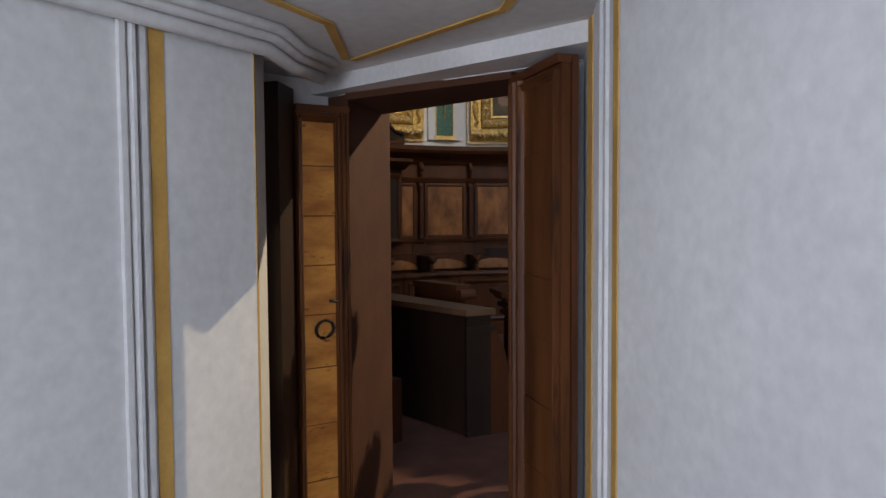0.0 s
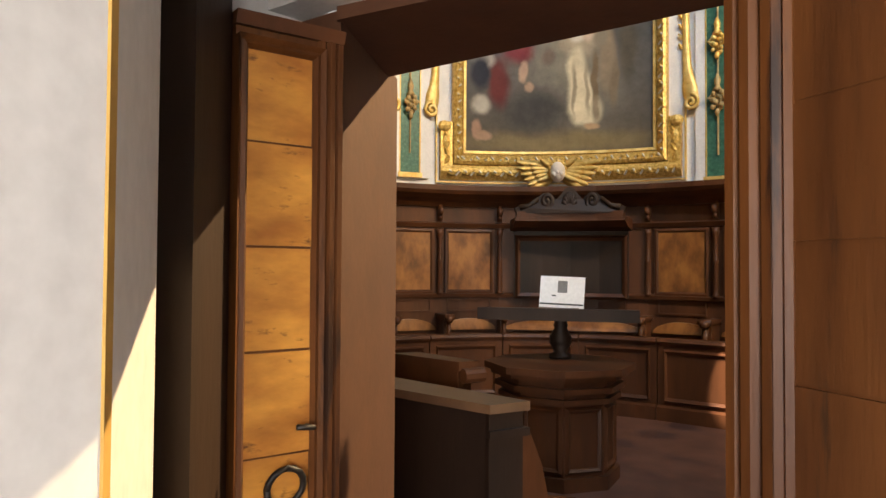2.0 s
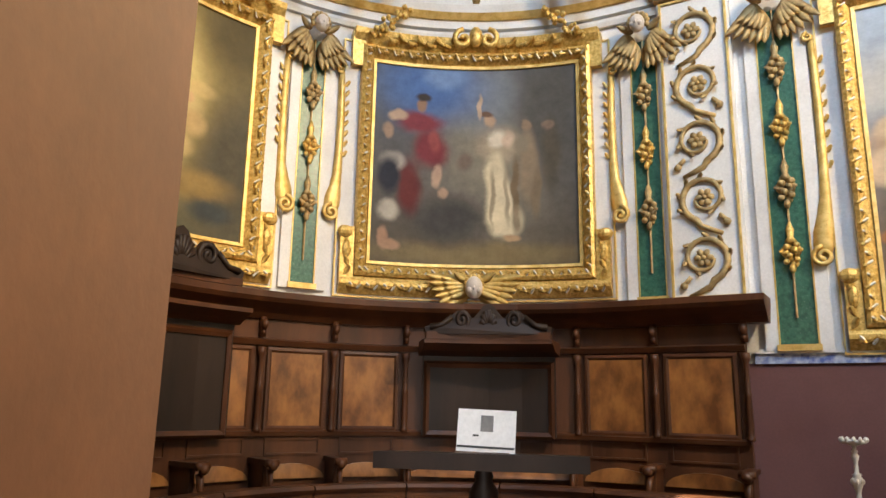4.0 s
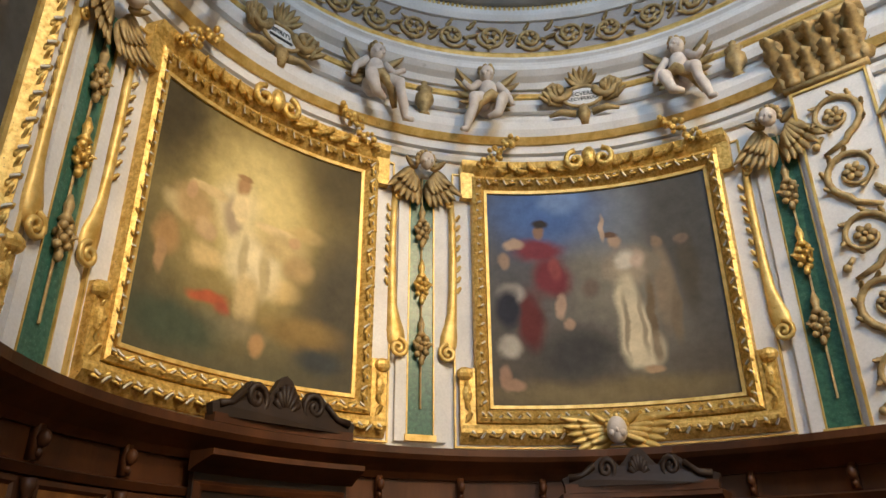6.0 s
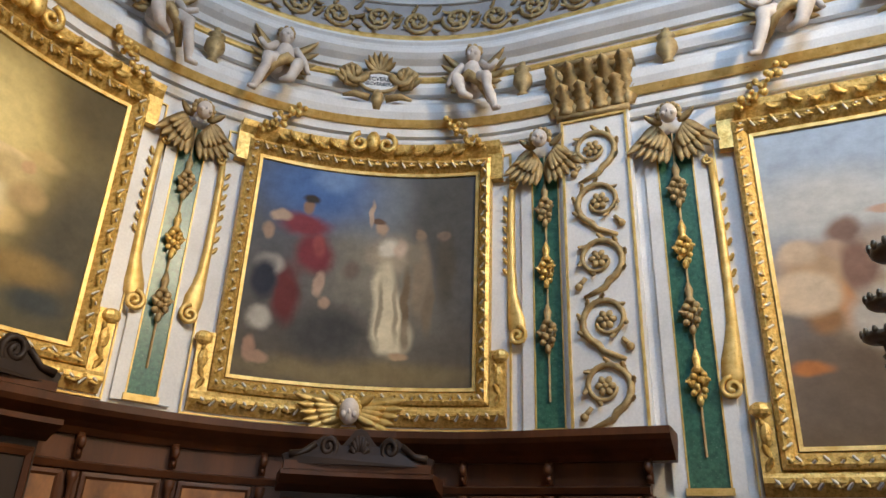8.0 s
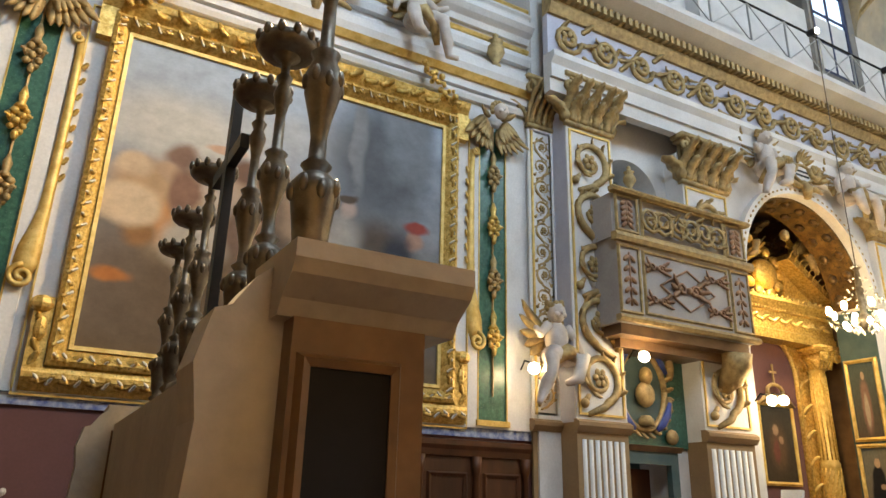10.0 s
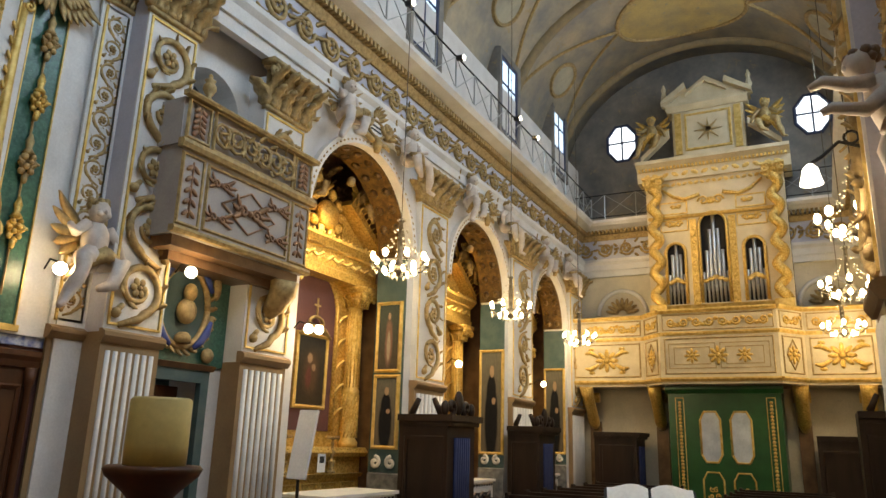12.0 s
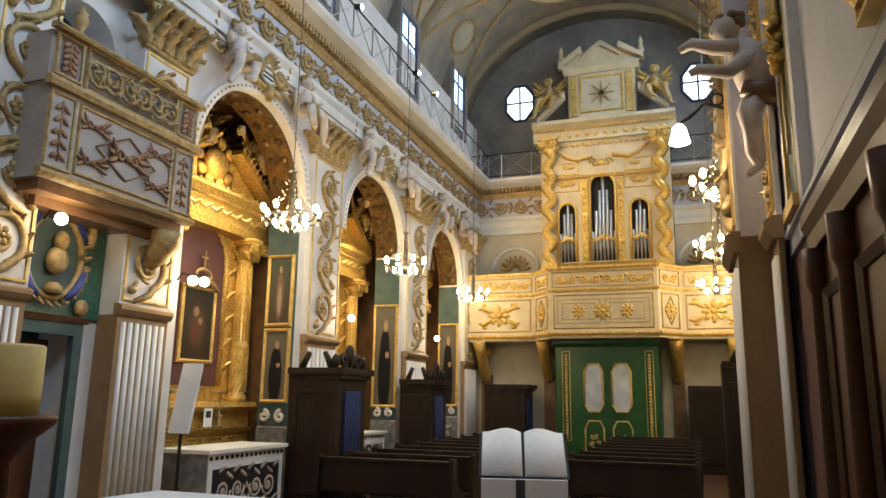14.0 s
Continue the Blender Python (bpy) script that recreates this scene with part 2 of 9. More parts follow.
def frame_ring(bm, x0, x1, z0, z1, profile, n=1):
    """A mitred frame round the rectangle; profile of (outward, d), closed."""
    path = [(x0 + (x1 - x0) * i / n, z0, 0 if 0 < i < n else (-1 if i == 0 else 1), -1) for i in range(n + 1)]
    path += [(x1 - (x1 - x0) * i / n, z1, 0 if 0 < i < n else (1 if i == 0 else -1), 1) for i in range(n + 1)]
    rings = [[bm.verts.new((x + ox * o, d, z + oz * o)) for o, d in profile] for x, z, ox, oz in path]
    k = len(profile)
    for a, b in zip(rings, rings[1:] + rings[:1]):
        for j in range(k):
            bm.faces.new((a[j], a[(j + 1) % k], b[(j + 1) % k], b[j]))
    return bm


def tube(bm, pts, r, seg=6, flat=1.0):
    """A round rod along pts; r is a radius or one for each point."""
    pts = [Vector(p) for p in pts]
    rs = r if isinstance(r, (list, tuple)) else [r] * len(pts)
    rings, side = [], None
    for i, p in enumerate(pts):
        t = (pts[min(i + 1, len(pts) - 1)] - pts[max(i - 1, 0)]).normalized()
        ref = Vector((0, 1, 0)) if abs(t.y) < 0.9 else Vector((1, 0, 0))
        u = t.cross(ref).normalized()
        w = u.cross(t).normalized()
        rings.append([bm.verts.new(p + rs[i] * (math.cos(2 * math.pi * k / seg) * u + flat * math.sin(2 * math.pi * k / seg) * w)) for k in range(seg)])
    for a, b in zip(rings, rings[1:]):
        for k in range(seg):
            bm.faces.new((a[k], a[(k + 1) % seg], b[(k + 1) % seg], b[k]))
    bm.faces.new(rings[0][::-1])
    bm.faces.new(rings[-1])
    return bm


BALLS = {}


def ball(bm, c, r, u=8, v=6, m=None):
    """A ball or ellipsoid of u by v faces, turned by m."""
    rx, ry, rz = (r, r, r) if isinstance(r, (int, float)) else r
    if (u, v) not in BALLS:
        co = [(0, 0, 1)] + [(math.sin(math.pi * j / v) * math.cos(2 * math.pi * i / u), math.sin(math.pi * j / v) * math.sin(2 * math.pi * i / u), math.cos(math.pi * j / v)) for j in range(1, v) for i in range(u)] + [(0, 0, -1)]
        fa = [(0, 1 + i, 1 + (i + 1) % u) for i in range(u)]
        for j in range(v - 2):
            fa += [(1 + j * u + i, 1 + (j + 1) * u + i, 1 + (j + 1) * u + (i + 1) % u, 1 + j * u + (i + 1) % u) for i in range(u)]
        n = len(co) - 1
        fa += [(n, n - u + (i + 1) % u, n - u + i) for i in range(u)]
        BALLS[(u, v)] = (co, fa)
    co, fa = BALLS[(u, v)]
    cx, cy, cz = c
    if m is None:
        vs = [bm.verts.new((cx + x * rx, cy + y * ry, cz + z * rz)) for x, y, z in co]
    else:
        m3 = m.to_3x3()
        cv = Vector(c)
        vs = [bm.verts.new(cv + m3 @ Vector((x * rx, y * ry, z * rz))) for x, y, z in co]
    for f in fa:
        bm.faces.new([vs[k] for k in f])
    return bm


def lathe(bm, profile, seg=16, at=(0, 0, 0), m=None):
    """Turn a profile of (r, z) about z."""
    base = Matrix.Translation(at) @ (m or Matrix())
    rings = []
    for r, z in profile:
        rings.append([bm.verts.new(base @ Vector((max(r, 1e-4) * math.cos(2 * math.pi * k / seg), max(r, 1e-4) * math.sin(2 * math.pi * k / seg), z))) for k in range(seg)])
    for a, b in zip(rings, rings[1:]):
        for k in range(seg):
            bm.faces.new((a[k], a[(k + 1) % seg], b[(k + 1) % seg], b[k]))
    bm.faces.new(rings[0][::-1])
    bm.faces.new(rings[-1])
    return bm


def prism(bm, outline, d0, d1):
    """An outline of (x, z) given depth from d0 to d1."""
    a = [bm.verts.new((x, d0, z)) for x, z in outline]
    b = [bm.verts.new((x, d1, z)) for x, z in outline]
    k = len(outline)
    bm.faces.new(a)
    bm.faces.new(b[::-1])
    for j in range(k):
        bm.faces.new((a[j], b[j], b[(j + 1) % k], a[(j + 1) % k]))
    return bm


def plan(bm, outline, z0, z1):
    """An outline of (x, y) raised from z0 to z1."""
    a = [bm.verts.new((x, y, z0)) for x, y in outline]
    b = [bm.verts.new((x, y, z1)) for x, y in outline]
    k = len(outline)
    bm.faces.new(a[::-1])
    bm.faces.new(b)
    for j in range(k):
        bm.faces.new((a[j], a[(j + 1) % k], b[(j + 1) % k], b[j]))
    return bm


def spiral(cx, cz, r0, turns, a0, d, n=14, way=1, r1=0.15):
    return [(cx + r0 * (1 - (1 - r1) * i / n) * math.cos(a0 + way * 2 * math.pi * turns * i / n), d, cz + r0 * (1 - (1 - r1) * i / n) * math.sin(a0 + way * 2 * math.pi * turns * i / n)) for i in range(n + 1)]


def structure(name, bm, mat, label, mp=None, smooth=False):
    return tagged(link(name, bm, mat, None, "", mp, smooth), label, "", "", "structure")

# ---------------------------------------------------------------- the large structure
# floors
bm = BM()
box(bm, -9.0, 4.3, 1.0, 11.0, -0.7, 0.0)
structure("floor", bm, TERRA, "dark red terracotta floor of the choir")
bm = BM()
plan(bm, [(-3.2, -2.6), (3.2, -2.6), (3.2, 1.0), (-3.2, 1.0)], -0.2, 0.0)
structure("passage_floor", bm, TERRA, "terracotta floor of the sacristy passage")
bm = BM()
box(bm, 4.3, 21.0, -3.0, 13.4, -0.8, NAVE_Z)
structure("nave_floor", bm, TERRA, "dark polished floor of the nave")
for i in range(2):
    bm = BM()
    box(bm, 4.3, 4.65 + 0.35 * (1 - i), 2.9, 9.1, NAVE_Z + 0.001 + 0.17 * i, NAVE_Z + 0.17 * (i + 1))
    structure("altar_step", bm, STONE, "worn stone step down to the nave")

# choir wall: lower burgundy, upper white, thick; the right side is pierced by the doorway
DOOR_X0, DOOR_X1, DOOR_Z = -3.05, -1.9, 2.24
bm = BM()
sE = sx(2.5)
mould(bm, -S0, sE, [(0, -0.1), (0, 2.0), (-0.35, 2.0), (-0.35, -0.1)], 60)
structure("wall_apse_lower", bm, BURGUNDY, "plain burgundy painted lower wall of the choir", choir)
bm = BM()
mould(bm, -S0, sE, [(0, 2.0), (0, 9.6), (-0.35, 9.6), (-0.35, 2.0)], 60)
structure("wall_apse_upper", bm, STUCCO, "white stuccoed upper wall of the choir", choir)
for n, (x0, x1, y0, y1, z0, z1, m) in enumerate(((CX, -3.13, 2.62, 2.88, -0.1, 2.0, BURGUNDY), (DOOR_X1, 2.5, 2.2, WR, -0.1, 2.0, BURGUNDY), (CX, -3.13, 2.62, 2.88, 2.0, DOOR_Z, STUCCO), (DOOR_X1, 2.5, 2.2, WR, 2.0, DOOR_Z, STUCCO), (CX, 2.5, 2.2, WR, DOOR_Z + 0.004, 9.6, STUCCO))):
    bm = BM()
    if x0 == DOOR_X1:
        plan(bm, [(-1.88, 2.51), (-1.2, 2.47), (2.5, 2.47), (2.5, WR), (-1.88, WR)], z0, z1)
    else:
        box(bm, x0, x1, y0, y1, z0, z1)
    structure("wall_south_%d" % (n + 1), bm, m, "side wall of the choir with the sacristy doorway")
bm = BM()
plan(bm, [(-2.80, 2.30), (-3.126, 2.88), (-3.4, 2.88), (-3.4, 2.30)], 0.0, DOOR_Z)
structure("door_reveal_left", bm, REVEAL, "brown painted splayed reveal of the doorway")
bm = BM()
plan(bm, [(-2.80, 2.285), (-1.87, 2.415), (-1.87, 2.76), (-3.2, 2.76)], DOOR_Z - 0.03, DOOR_Z + 0.012)
structure("door_lintel", bm, REVEAL, "rough brown lintel over the doorway")
# half dome over the apse and vault over the choir and nave
bm = BM()
n, k = 24, 10
rows = []
for j in range(k + 1):
    e = math.pi / 2 * j / k
    rows.append([bm.verts.new((CX - RA * math.cos(e) * math.sin(math.pi * i / n), CY - RA * math.cos(e) * math.cos(math.pi * i / n), 8.3 + RA * math.sin(e))) for i in range(n + 1)])
for a, b in zip(rows, rows[1:]):
    for i in range(n):
        bm.faces.new((a[i], a[i + 1], b[i + 1], b[i]))
ob = structure("ceiling_apse", bm, GREYFRESCO, "grey coffered half dome over the apse", None, True)
sol = ob.modifiers.new("thick", "SOLIDIFY")
sol.thickness, sol.offset = 0.2, 0
VY, VR, VZ = 5.4, 4.0, 8.4


def vault(name, x0, x1, y0, y1, z, rise, label, mat):
    bm = BM()
    rows = []
    for x in (x0, x1):
        rows.append([bm.verts.new((x, (y0 + y1) / 2 - (y1 - y0) / 2 * math.cos(math.pi * i / 28), z + rise * math.sin(math.pi * i / 28))) for i in range(29)])
    for i in range(28):
        bm.faces.new((rows[0][i], rows[0][i + 1], rows[1][i + 1], rows[1][i]))
    ob = structure(name, bm, mat, label, None, True)
    sol = ob.modifiers.new("thick", "SOLIDIFY")
    sol.thickness, sol.offset = 0.25, 0
    return ob


vault("ceiling_choir", CX, 3.0, WR - 0.1, WL + 0.1, 9.0, 3.2, "plain vault over the choir", GREYFRESCO)
vault("ceiling_nave", 2.9, EAST + 0.2, NAVE_R - 0.5, NAVE_Y + 0.5, 9.3, 3.6, "frescoed barrel vault of the nave", FRESCO)
# nave end wall
bm = BM()
box(bm, EAST, EAST + 0.4, -3.0, 13.4, -0.8, 13.6)
structure("wall_east", bm, GREYFRESCO, "grey frescoed end wall behind the organ")
bm = BM()
box(bm, EAST - 0.03, EAST - 0.001, NAVE_R - 0.2, NAVE_Y + 0.3, NAVE_Z, 7.4)
structure("wall_east_lower", bm, PALEWALL, "aged cream lower end wall below the cornice")


def arch_wall(name, y0, y1, bays, x0, x1, z0, z1, mat, label, depth=None):
    """A wall along x pierced by round arches: bays of (left, right, springing)."""
    bm = BM()
    cuts = sorted({x0, x1, *[v for b in bays for v in b[:2]]})
    for a, b in zip(cuts, cuts[1:]):
        bay = next((q for q in bays if q[0] <= a + 1e-6 and b <= q[1] + 1e-6), None)
        if not bay:
            box(bm, a, b, y0, y1, z0, z1)
            continue
        c, r, sp, n = (a + b) / 2, (b - a) / 2, bay[2], 18
        out = [(a, z1), (a, sp)] + [(c - r * math.cos(math.pi * i / n), sp + r * math.sin(math.pi * i / n)) for i in range(1, n)] + [(b, sp), (b, z1)]
        for p, q in zip(out[1:], out[2:-1]):
            fr = [bm.verts.new((u, y, w)) for y in (y0, y1) for u, w in (p, q, (q[0], z1), (p[0], z1))]
            for f in ((0, 1, 2, 3), (7, 6, 5, 4), (0, 4, 5, 1), (1, 5, 6, 2), (2, 6, 7, 3), (3, 7, 4, 0)):
                bm.faces.new([fr[g] for g in f])
    bmesh.ops.remove_doubles(bm, verts=bm.verts, dist=0.001)
    return structure(name, bm, mat, label)


BAYS = [(5.75, 8.65, 4.35), (10.15, 13.05, 4.35), (14.75, 17.35, 4.35)]
arch_wall("wall_north", NAVE_Y, NAVE_Y + 0.6, BAYS, 5.5, EAST, NAVE_Z, 9.6, STUCCO, "white stuccoed nave wall with three side chapel arches")
bm = BM()
for a, b in ((4.4, 5.5), (3.5, 3.55)):
    box(bm, a, b, NAVE_Y + 0.25, NAVE_Y + 0.75, NAVE_Z, 2.2)
box(bm, 2.5, 5.5, NAVE_Y + 0.25, NAVE_Y + 0.75, 2.0, 5.2)
box(bm, 2.5, 3.5, NAVE_Y + 0.25, NAVE_Y + 0.75, NAVE_Z, 2.0)
structure("wall_side_door", bm, STUCCO, "wall over the side door under the balcony")
arch_wall("wall_niche", NAVE_Y + 0.25, NAVE_Y + 0.75, [(3.55, 4.55, 5.2)], 2.5, 5.5, 5.2, 9.6, STUCCO, "white wall with a small arched niche above the balcony")
bm = BM()
box(bm, 3.3, 4.8, NAVE_Y + 0.9, NAVE_Y + 1.0, 4.6, 6.2)
box(bm, 2.9, 5.5, NAVE_Y + 1.3, NAVE_Y + 1.4, -0.6, 3.2)
structure("wall_niche_back", bm, TEALWALL, "dim painted back of the niche and side doorway")
bm = BM()
box(bm, 5.5, EAST, NAVE_Y + 2.2, NAVE_Y + 2.4, -0.6, 9.0)
for x in (5.5, 9.2, 13.9, 18.2):
    box(bm, x, x + 0.5, NAVE_Y + 0.6, NAVE_Y + 2.2, -0.6, 7.0)
box(bm, 5.5, EAST, NAVE_Y + 0.6, NAVE_Y + 2.2, 6.4, 6.6)
structure("wall_chapels", bm, BROWNSTONE, "dim back walls of the side chapels")
bm = BM()
box(bm, 4.0, EAST, NAVE_R - 0.6, NAVE_R, -0.6, 9.6)
structure("wall_nave_south", bm, STUCCO, "white nave wall across from the chapels")
bm = BM()
box(bm, 2.5, 3.6, 1.0, WR, -0.6, 9.6)
structure("wall_nave_return", bm, STUCCO, "short return wall between nave and choir")
# upper nave walls above the cornice with window openings
bm = BM()
for x0, x1 in ((2.9, 6.4), (7.6, 11.2), (12.4, 15.6), (16.8, EAST)):
    box(bm, x0, x1, NAVE_Y + 0.55, NAVE_Y + 0.85, 8.4, 12.0)
box(bm, 2.9, EAST, NAVE_Y + 0.55, NAVE_Y + 0.85, 10.9, 12.0)
structure("wall_clerestory", bm, GREYFRESCO, "grey frescoed wall above the gallery")

# passage to the sacristy: splayed walls, ceiling
LW = [(-2.95, 2.36), (-2.98, 1.92), (-2.66, 1.73), (-2.33, 1.47), (-2.22, 1.02), (-2.05, 0.30), (-1.9, -2.2)]


def strip_wall(name, pts, z0, z1, thick, mat, label):
    bm = BM()
    for (ax, ay), (bx, by) in zip(pts, pts[1:]):
        d = Vector((bx - ax, by - ay, 0)).normalized()
        nn = Vector((d.y, -d.x, 0)) * thick
        plan(bm, [(ax, ay), (bx, by), (bx + nn.x, by + nn.y), (ax + nn.x, ay + nn.y)], z0, z1)
    return structure(name, bm, mat, label)


strip_wall("wall_passage_left", LW, -0.1, 3.0, 0.25, PLASTER, "grey plaster wall of the splayed passage")
RW = [(3.0, -0.08), (0.35, 0.97), (-1.06, 1.88), (-1.38, 2.22), (-1.54, 2.45), (-1.78, 2.56)]
strip_wall("wall_passage_right", RW, -0.1, 3.0, 0.25, PLASTER, "pale plaster wall of the splayed passage")
bm = BM()
plan(bm, [(-3.4, -2.8), (2.2, -2.8), (2.2, 0.4), (-1.3, 2.56), (-3.3, 2.56)], 2.32, 2.55)
structure("ceiling_passage", bm, PLASTER, "grey plaster ceiling of the passage")
bm = BM()
plan(bm, [(-3.05, 2.36), (-2.85, 2.30), (-1.52, 2.44), (-1.52, 2.549), (-3.05, 2.549)], DOOR_Z, 2.318)
structure("wall_over_door", bm, PLASTER, "grey plaster over the doorway")
# unseen end walls added to close the passage, with an opening for the daylight lamp
bm = BM()
for y0, y1, z0, z1 in ((-3.0, -1.9, -0.1, 3.4), (0.2, 1.2, -0.1, 3.4), (-1.9, 0.2, -0.1, 3.4)):
    box(bm, 3.3, 3.5, y0, y1, z0, z1)
box(bm, 2.1, 3.5, -2.9, 1.2, 3.3, 3.4)
for x0, x1, z0, z1 in ((-3.4, -0.1, -0.1, 3.4), (1.9, 3.5, -0.1, 3.4), (-0.1, 1.9, -0.1, 0.9), (-0.1, 1.9, 2.7, 3.4)):
    box(bm, x0, x1, -3.0, -2.8, z0, z1)
structure("wall_passage_end", bm, PLASTER, "unseen plaster end wall added to close the passage, with a window opening")

# ---------------------------------------------------------------- choir: ornament on the upper wall
def painting(name, top, bottom, blobs, gloss=0.55):
    """Old oil paint: a vertical blend, soft blotches of (u, v, ru, rv, colour, softness) and a brown glaze."""
    m, nt, b = nodes_of(name, gloss)
    b.inputs["Specular IOR Level"].default_value = 0.12
    uv = nt.nodes.new("ShaderNodeUVMap")
    nz = nt.nodes.new("ShaderNodeTexNoise")
    nz.inputs["Scale"].default_value, nz.inputs["Detail"].default_value = 7.0, 8
    nt.links.new(uv.outputs[0], nz.inputs["Vector"])
    sub = nt.nodes.new("ShaderNodeVectorMath")
    sub.operation = "SUBTRACT"
    nt.links.new(nz.outputs["Color"], sub.inputs[0])
    sub.inputs[1].default_value = (0.5, 0.5, 0.5)
    sc = nt.nodes.new("ShaderNodeVectorMath")
    sc.operation = "SCALE"
    sc.inputs["Scale"].default_value = 0.065
    nt.links.new(sub.outputs[0], sc.inputs[0])
    add = nt.nodes.new("ShaderNodeVectorMath")
    nt.links.new(uv.outputs[0], add.inputs[0])
    nt.links.new(sc.outputs[0], add.inputs[1])
    sep = nt.nodes.new("ShaderNodeSeparateXYZ")
    nt.links.new(add.outputs[0], sep.inputs[0])
    col = mixc(nt, sep.outputs[1], bottom, top)
    for u, v, ru, rv, c, soft in blobs:
        mp = nt.nodes.new("ShaderNodeMapping")
        mp.inputs["Location"].default_value = (-u / ru, -v / rv, 0)
        mp.inputs["Scale"].default_value = (1 / ru, 1 / rv, 0)
        nt.links.new(add.outputs[0], mp.inputs[0])
        ln = nt.nodes.new("ShaderNodeVectorMath")
        ln.operation = "LENGTH"
        nt.links.new(mp.outputs[0], ln.inputs[0])
        mr = nt.nodes.new("ShaderNodeMapRange")
        mr.interpolation_type = "SMOOTHSTEP"
        mr.inputs[1].default_value, mr.inputs[2].default_value = 1 + soft * 0.3, 1 - soft * 0.75
        nt.links.new(ln.outputs[1], mr.inputs[0])
        col = mixc(nt, mr.outputs[0], col, c)
    fine = noise_of(nt, uv.outputs[0], 14, 8, 0.7)
    g = nt.nodes.new("ShaderNodeMapRange")
    g.inputs[3].default_value, g.inputs[4].default_value = 0.40, 1.50
    nt.links.new(fine, g.inputs[0])
    col = mixc(nt, 0.8, col, g.outputs[0], "MULTIPLY")
    nt.links.new(col, b.inputs["Base Color"])
    bump(nt, b, fine, 0.12, 0.004)
    return m


def canvas(name, s0, s1, z0, z1, d, mat, parent, mp, n=1, label=""):
    bm = BM()
    uvl = bm.loops.layers.uv.new("UVMap")
    vs = [[bm.verts.new((s0 + (s1 - s0) * i / n, d, z)) for z in (z0, z1)] for i in range(n + 1)]
    back = [[bm.verts.new((s0 + (s1 - s0) * i / n, d - 0.02, z)) for z in (z0, z1)] for i in range(n + 1)]
    for i in range(n):
        for w in (vs, back):
            f = bm.faces.new((w[i][0], w[i + 1][0], w[i + 1][1], w[i][1]))
            for lp, uvv in zip(f.loops, ((i / n, 0), ((i + 1) / n, 0), ((i + 1) / n, 1), (i / n, 1))):
                lp[uvl].uv = uvv
    for v in bm.verts:
        v.co = mp(*v.co)
    me = bpy.data.meshes.new(name)
    bm.to_mesh(me)
    bm.free()
    me.materials.append(mat)
    ob = new(name, me)
    if parent:
        ob.parent = parent
        ob.matrix_parent_inverse = parent.matrix_basis.inverted()
    if label:
        ob["label"] = label
    return ob


GLORY = painting("oil_painting_glory", (0.15, 0.115, 0.05), (0.10, 0.09, 0.055), [
    (0.48, 0.62, 0.48, 0.50, (0.40, 0.30, 0.11), 1.0), (0.50, 0.66, 0.27, 0.30, (0.66, 0.53, 0.23), 1.0), (0.16, 0.55, 0.10, 0.05, (0.62, 0.48, 0.24), 0.7), (0.30, 0.40, 0.09, 0.05, (0.60, 0.44, 0.20), 0.7), (0.66, 0.36, 0.10, 0.05, (0.58, 0.42, 0.18), 0.7), (0.75, 0.62, 0.10, 0.04, (0.52, 0.38, 0.16), 0.7), (0.95, 0.3, 0.25, 0.45, (0.075, 0.065, 0.045), 0.9), (0.05, 0.92, 0.22, 0.3, (0.07, 0.055, 0.03), 0.9),
    (0.95, 0.92, 0.25, 0.25, (0.09, 0.07, 0.035), 0.9), (0.42, 0.62, 0.13, 0.15, (0.66, 0.55, 0.30), 0.8), (0.40, 0.60, 0.06, 0.09, (0.42, 0.32, 0.2), 0.7), (0.43, 0.735, 0.038, 0.05, (0.42, 0.25, 0.12), 0.6), (0.43, 0.775, 0.04, 0.018, (0.34, 0.20, 0.09), 0.6), (0.44, 0.64, 0.05, 0.07, (0.72, 0.58, 0.32), 0.5), (0.60, 0.60, 0.10, 0.025, (0.70, 0.54, 0.28), 0.5), (0.28, 0.66, 0.10, 0.025, (0.64, 0.48, 0.24), 0.5),
    (0.52, 0.43, 0.16, 0.13, (0.72, 0.62, 0.38), 0.8), (0.47, 0.44, 0.03, 0.11, (0.50, 0.40, 0.22), 0.7), (0.57, 0.40, 0.03, 0.12, (0.48, 0.38, 0.2), 0.7), (0.50, 0.28, 0.06, 0.12, (0.58, 0.44, 0.22), 0.7),
    (0.22, 0.57, 0.11, 0.09, (0.46, 0.31, 0.14), 0.8), (0.20, 0.63, 0.03, 0.035, (0.52, 0.33, 0.17), 0.5), (0.28, 0.50, 0.05, 0.05, (0.55, 0.38, 0.2), 0.6), (0.12, 0.42, 0.07, 0.08, (0.40, 0.24, 0.10), 0.7), (0.10, 0.34, 0.03, 0.07, (0.42, 0.26, 0.13), 0.6),
    (0.33, 0.25, 0.10, 0.03, (0.42, 0.11, 0.05), 0.7), (0.40, 0.22, 0.04, 0.03, (0.34, 0.09, 0.05), 0.7), (0.64, 0.54, 0.13, 0.07, (0.50, 0.38, 0.18), 0.8), (0.70, 0.57, 0.03, 0.03, (0.50, 0.33, 0.17), 0.5), (0.72, 0.46, 0.08, 0.06, (0.40, 0.28, 0.13), 0.7),
    (0.45, 0.16, 0.20, 0.06, (0.22, 0.18, 0.10), 0.9), (0.57, 0.12, 0.04, 0.05, (0.40, 0.24, 0.11), 0.6), (0.76, 0.21, 0.2, 0.08, (0.24, 0.16, 0.06), 0.9), (0.2, 0.12, 0.25, 0.1, (0.07, 0.085, 0.055), 0.9), (0.86, 0.11, 0.12, 0.06, (0.045, 0.05, 0.05), 0.8)])
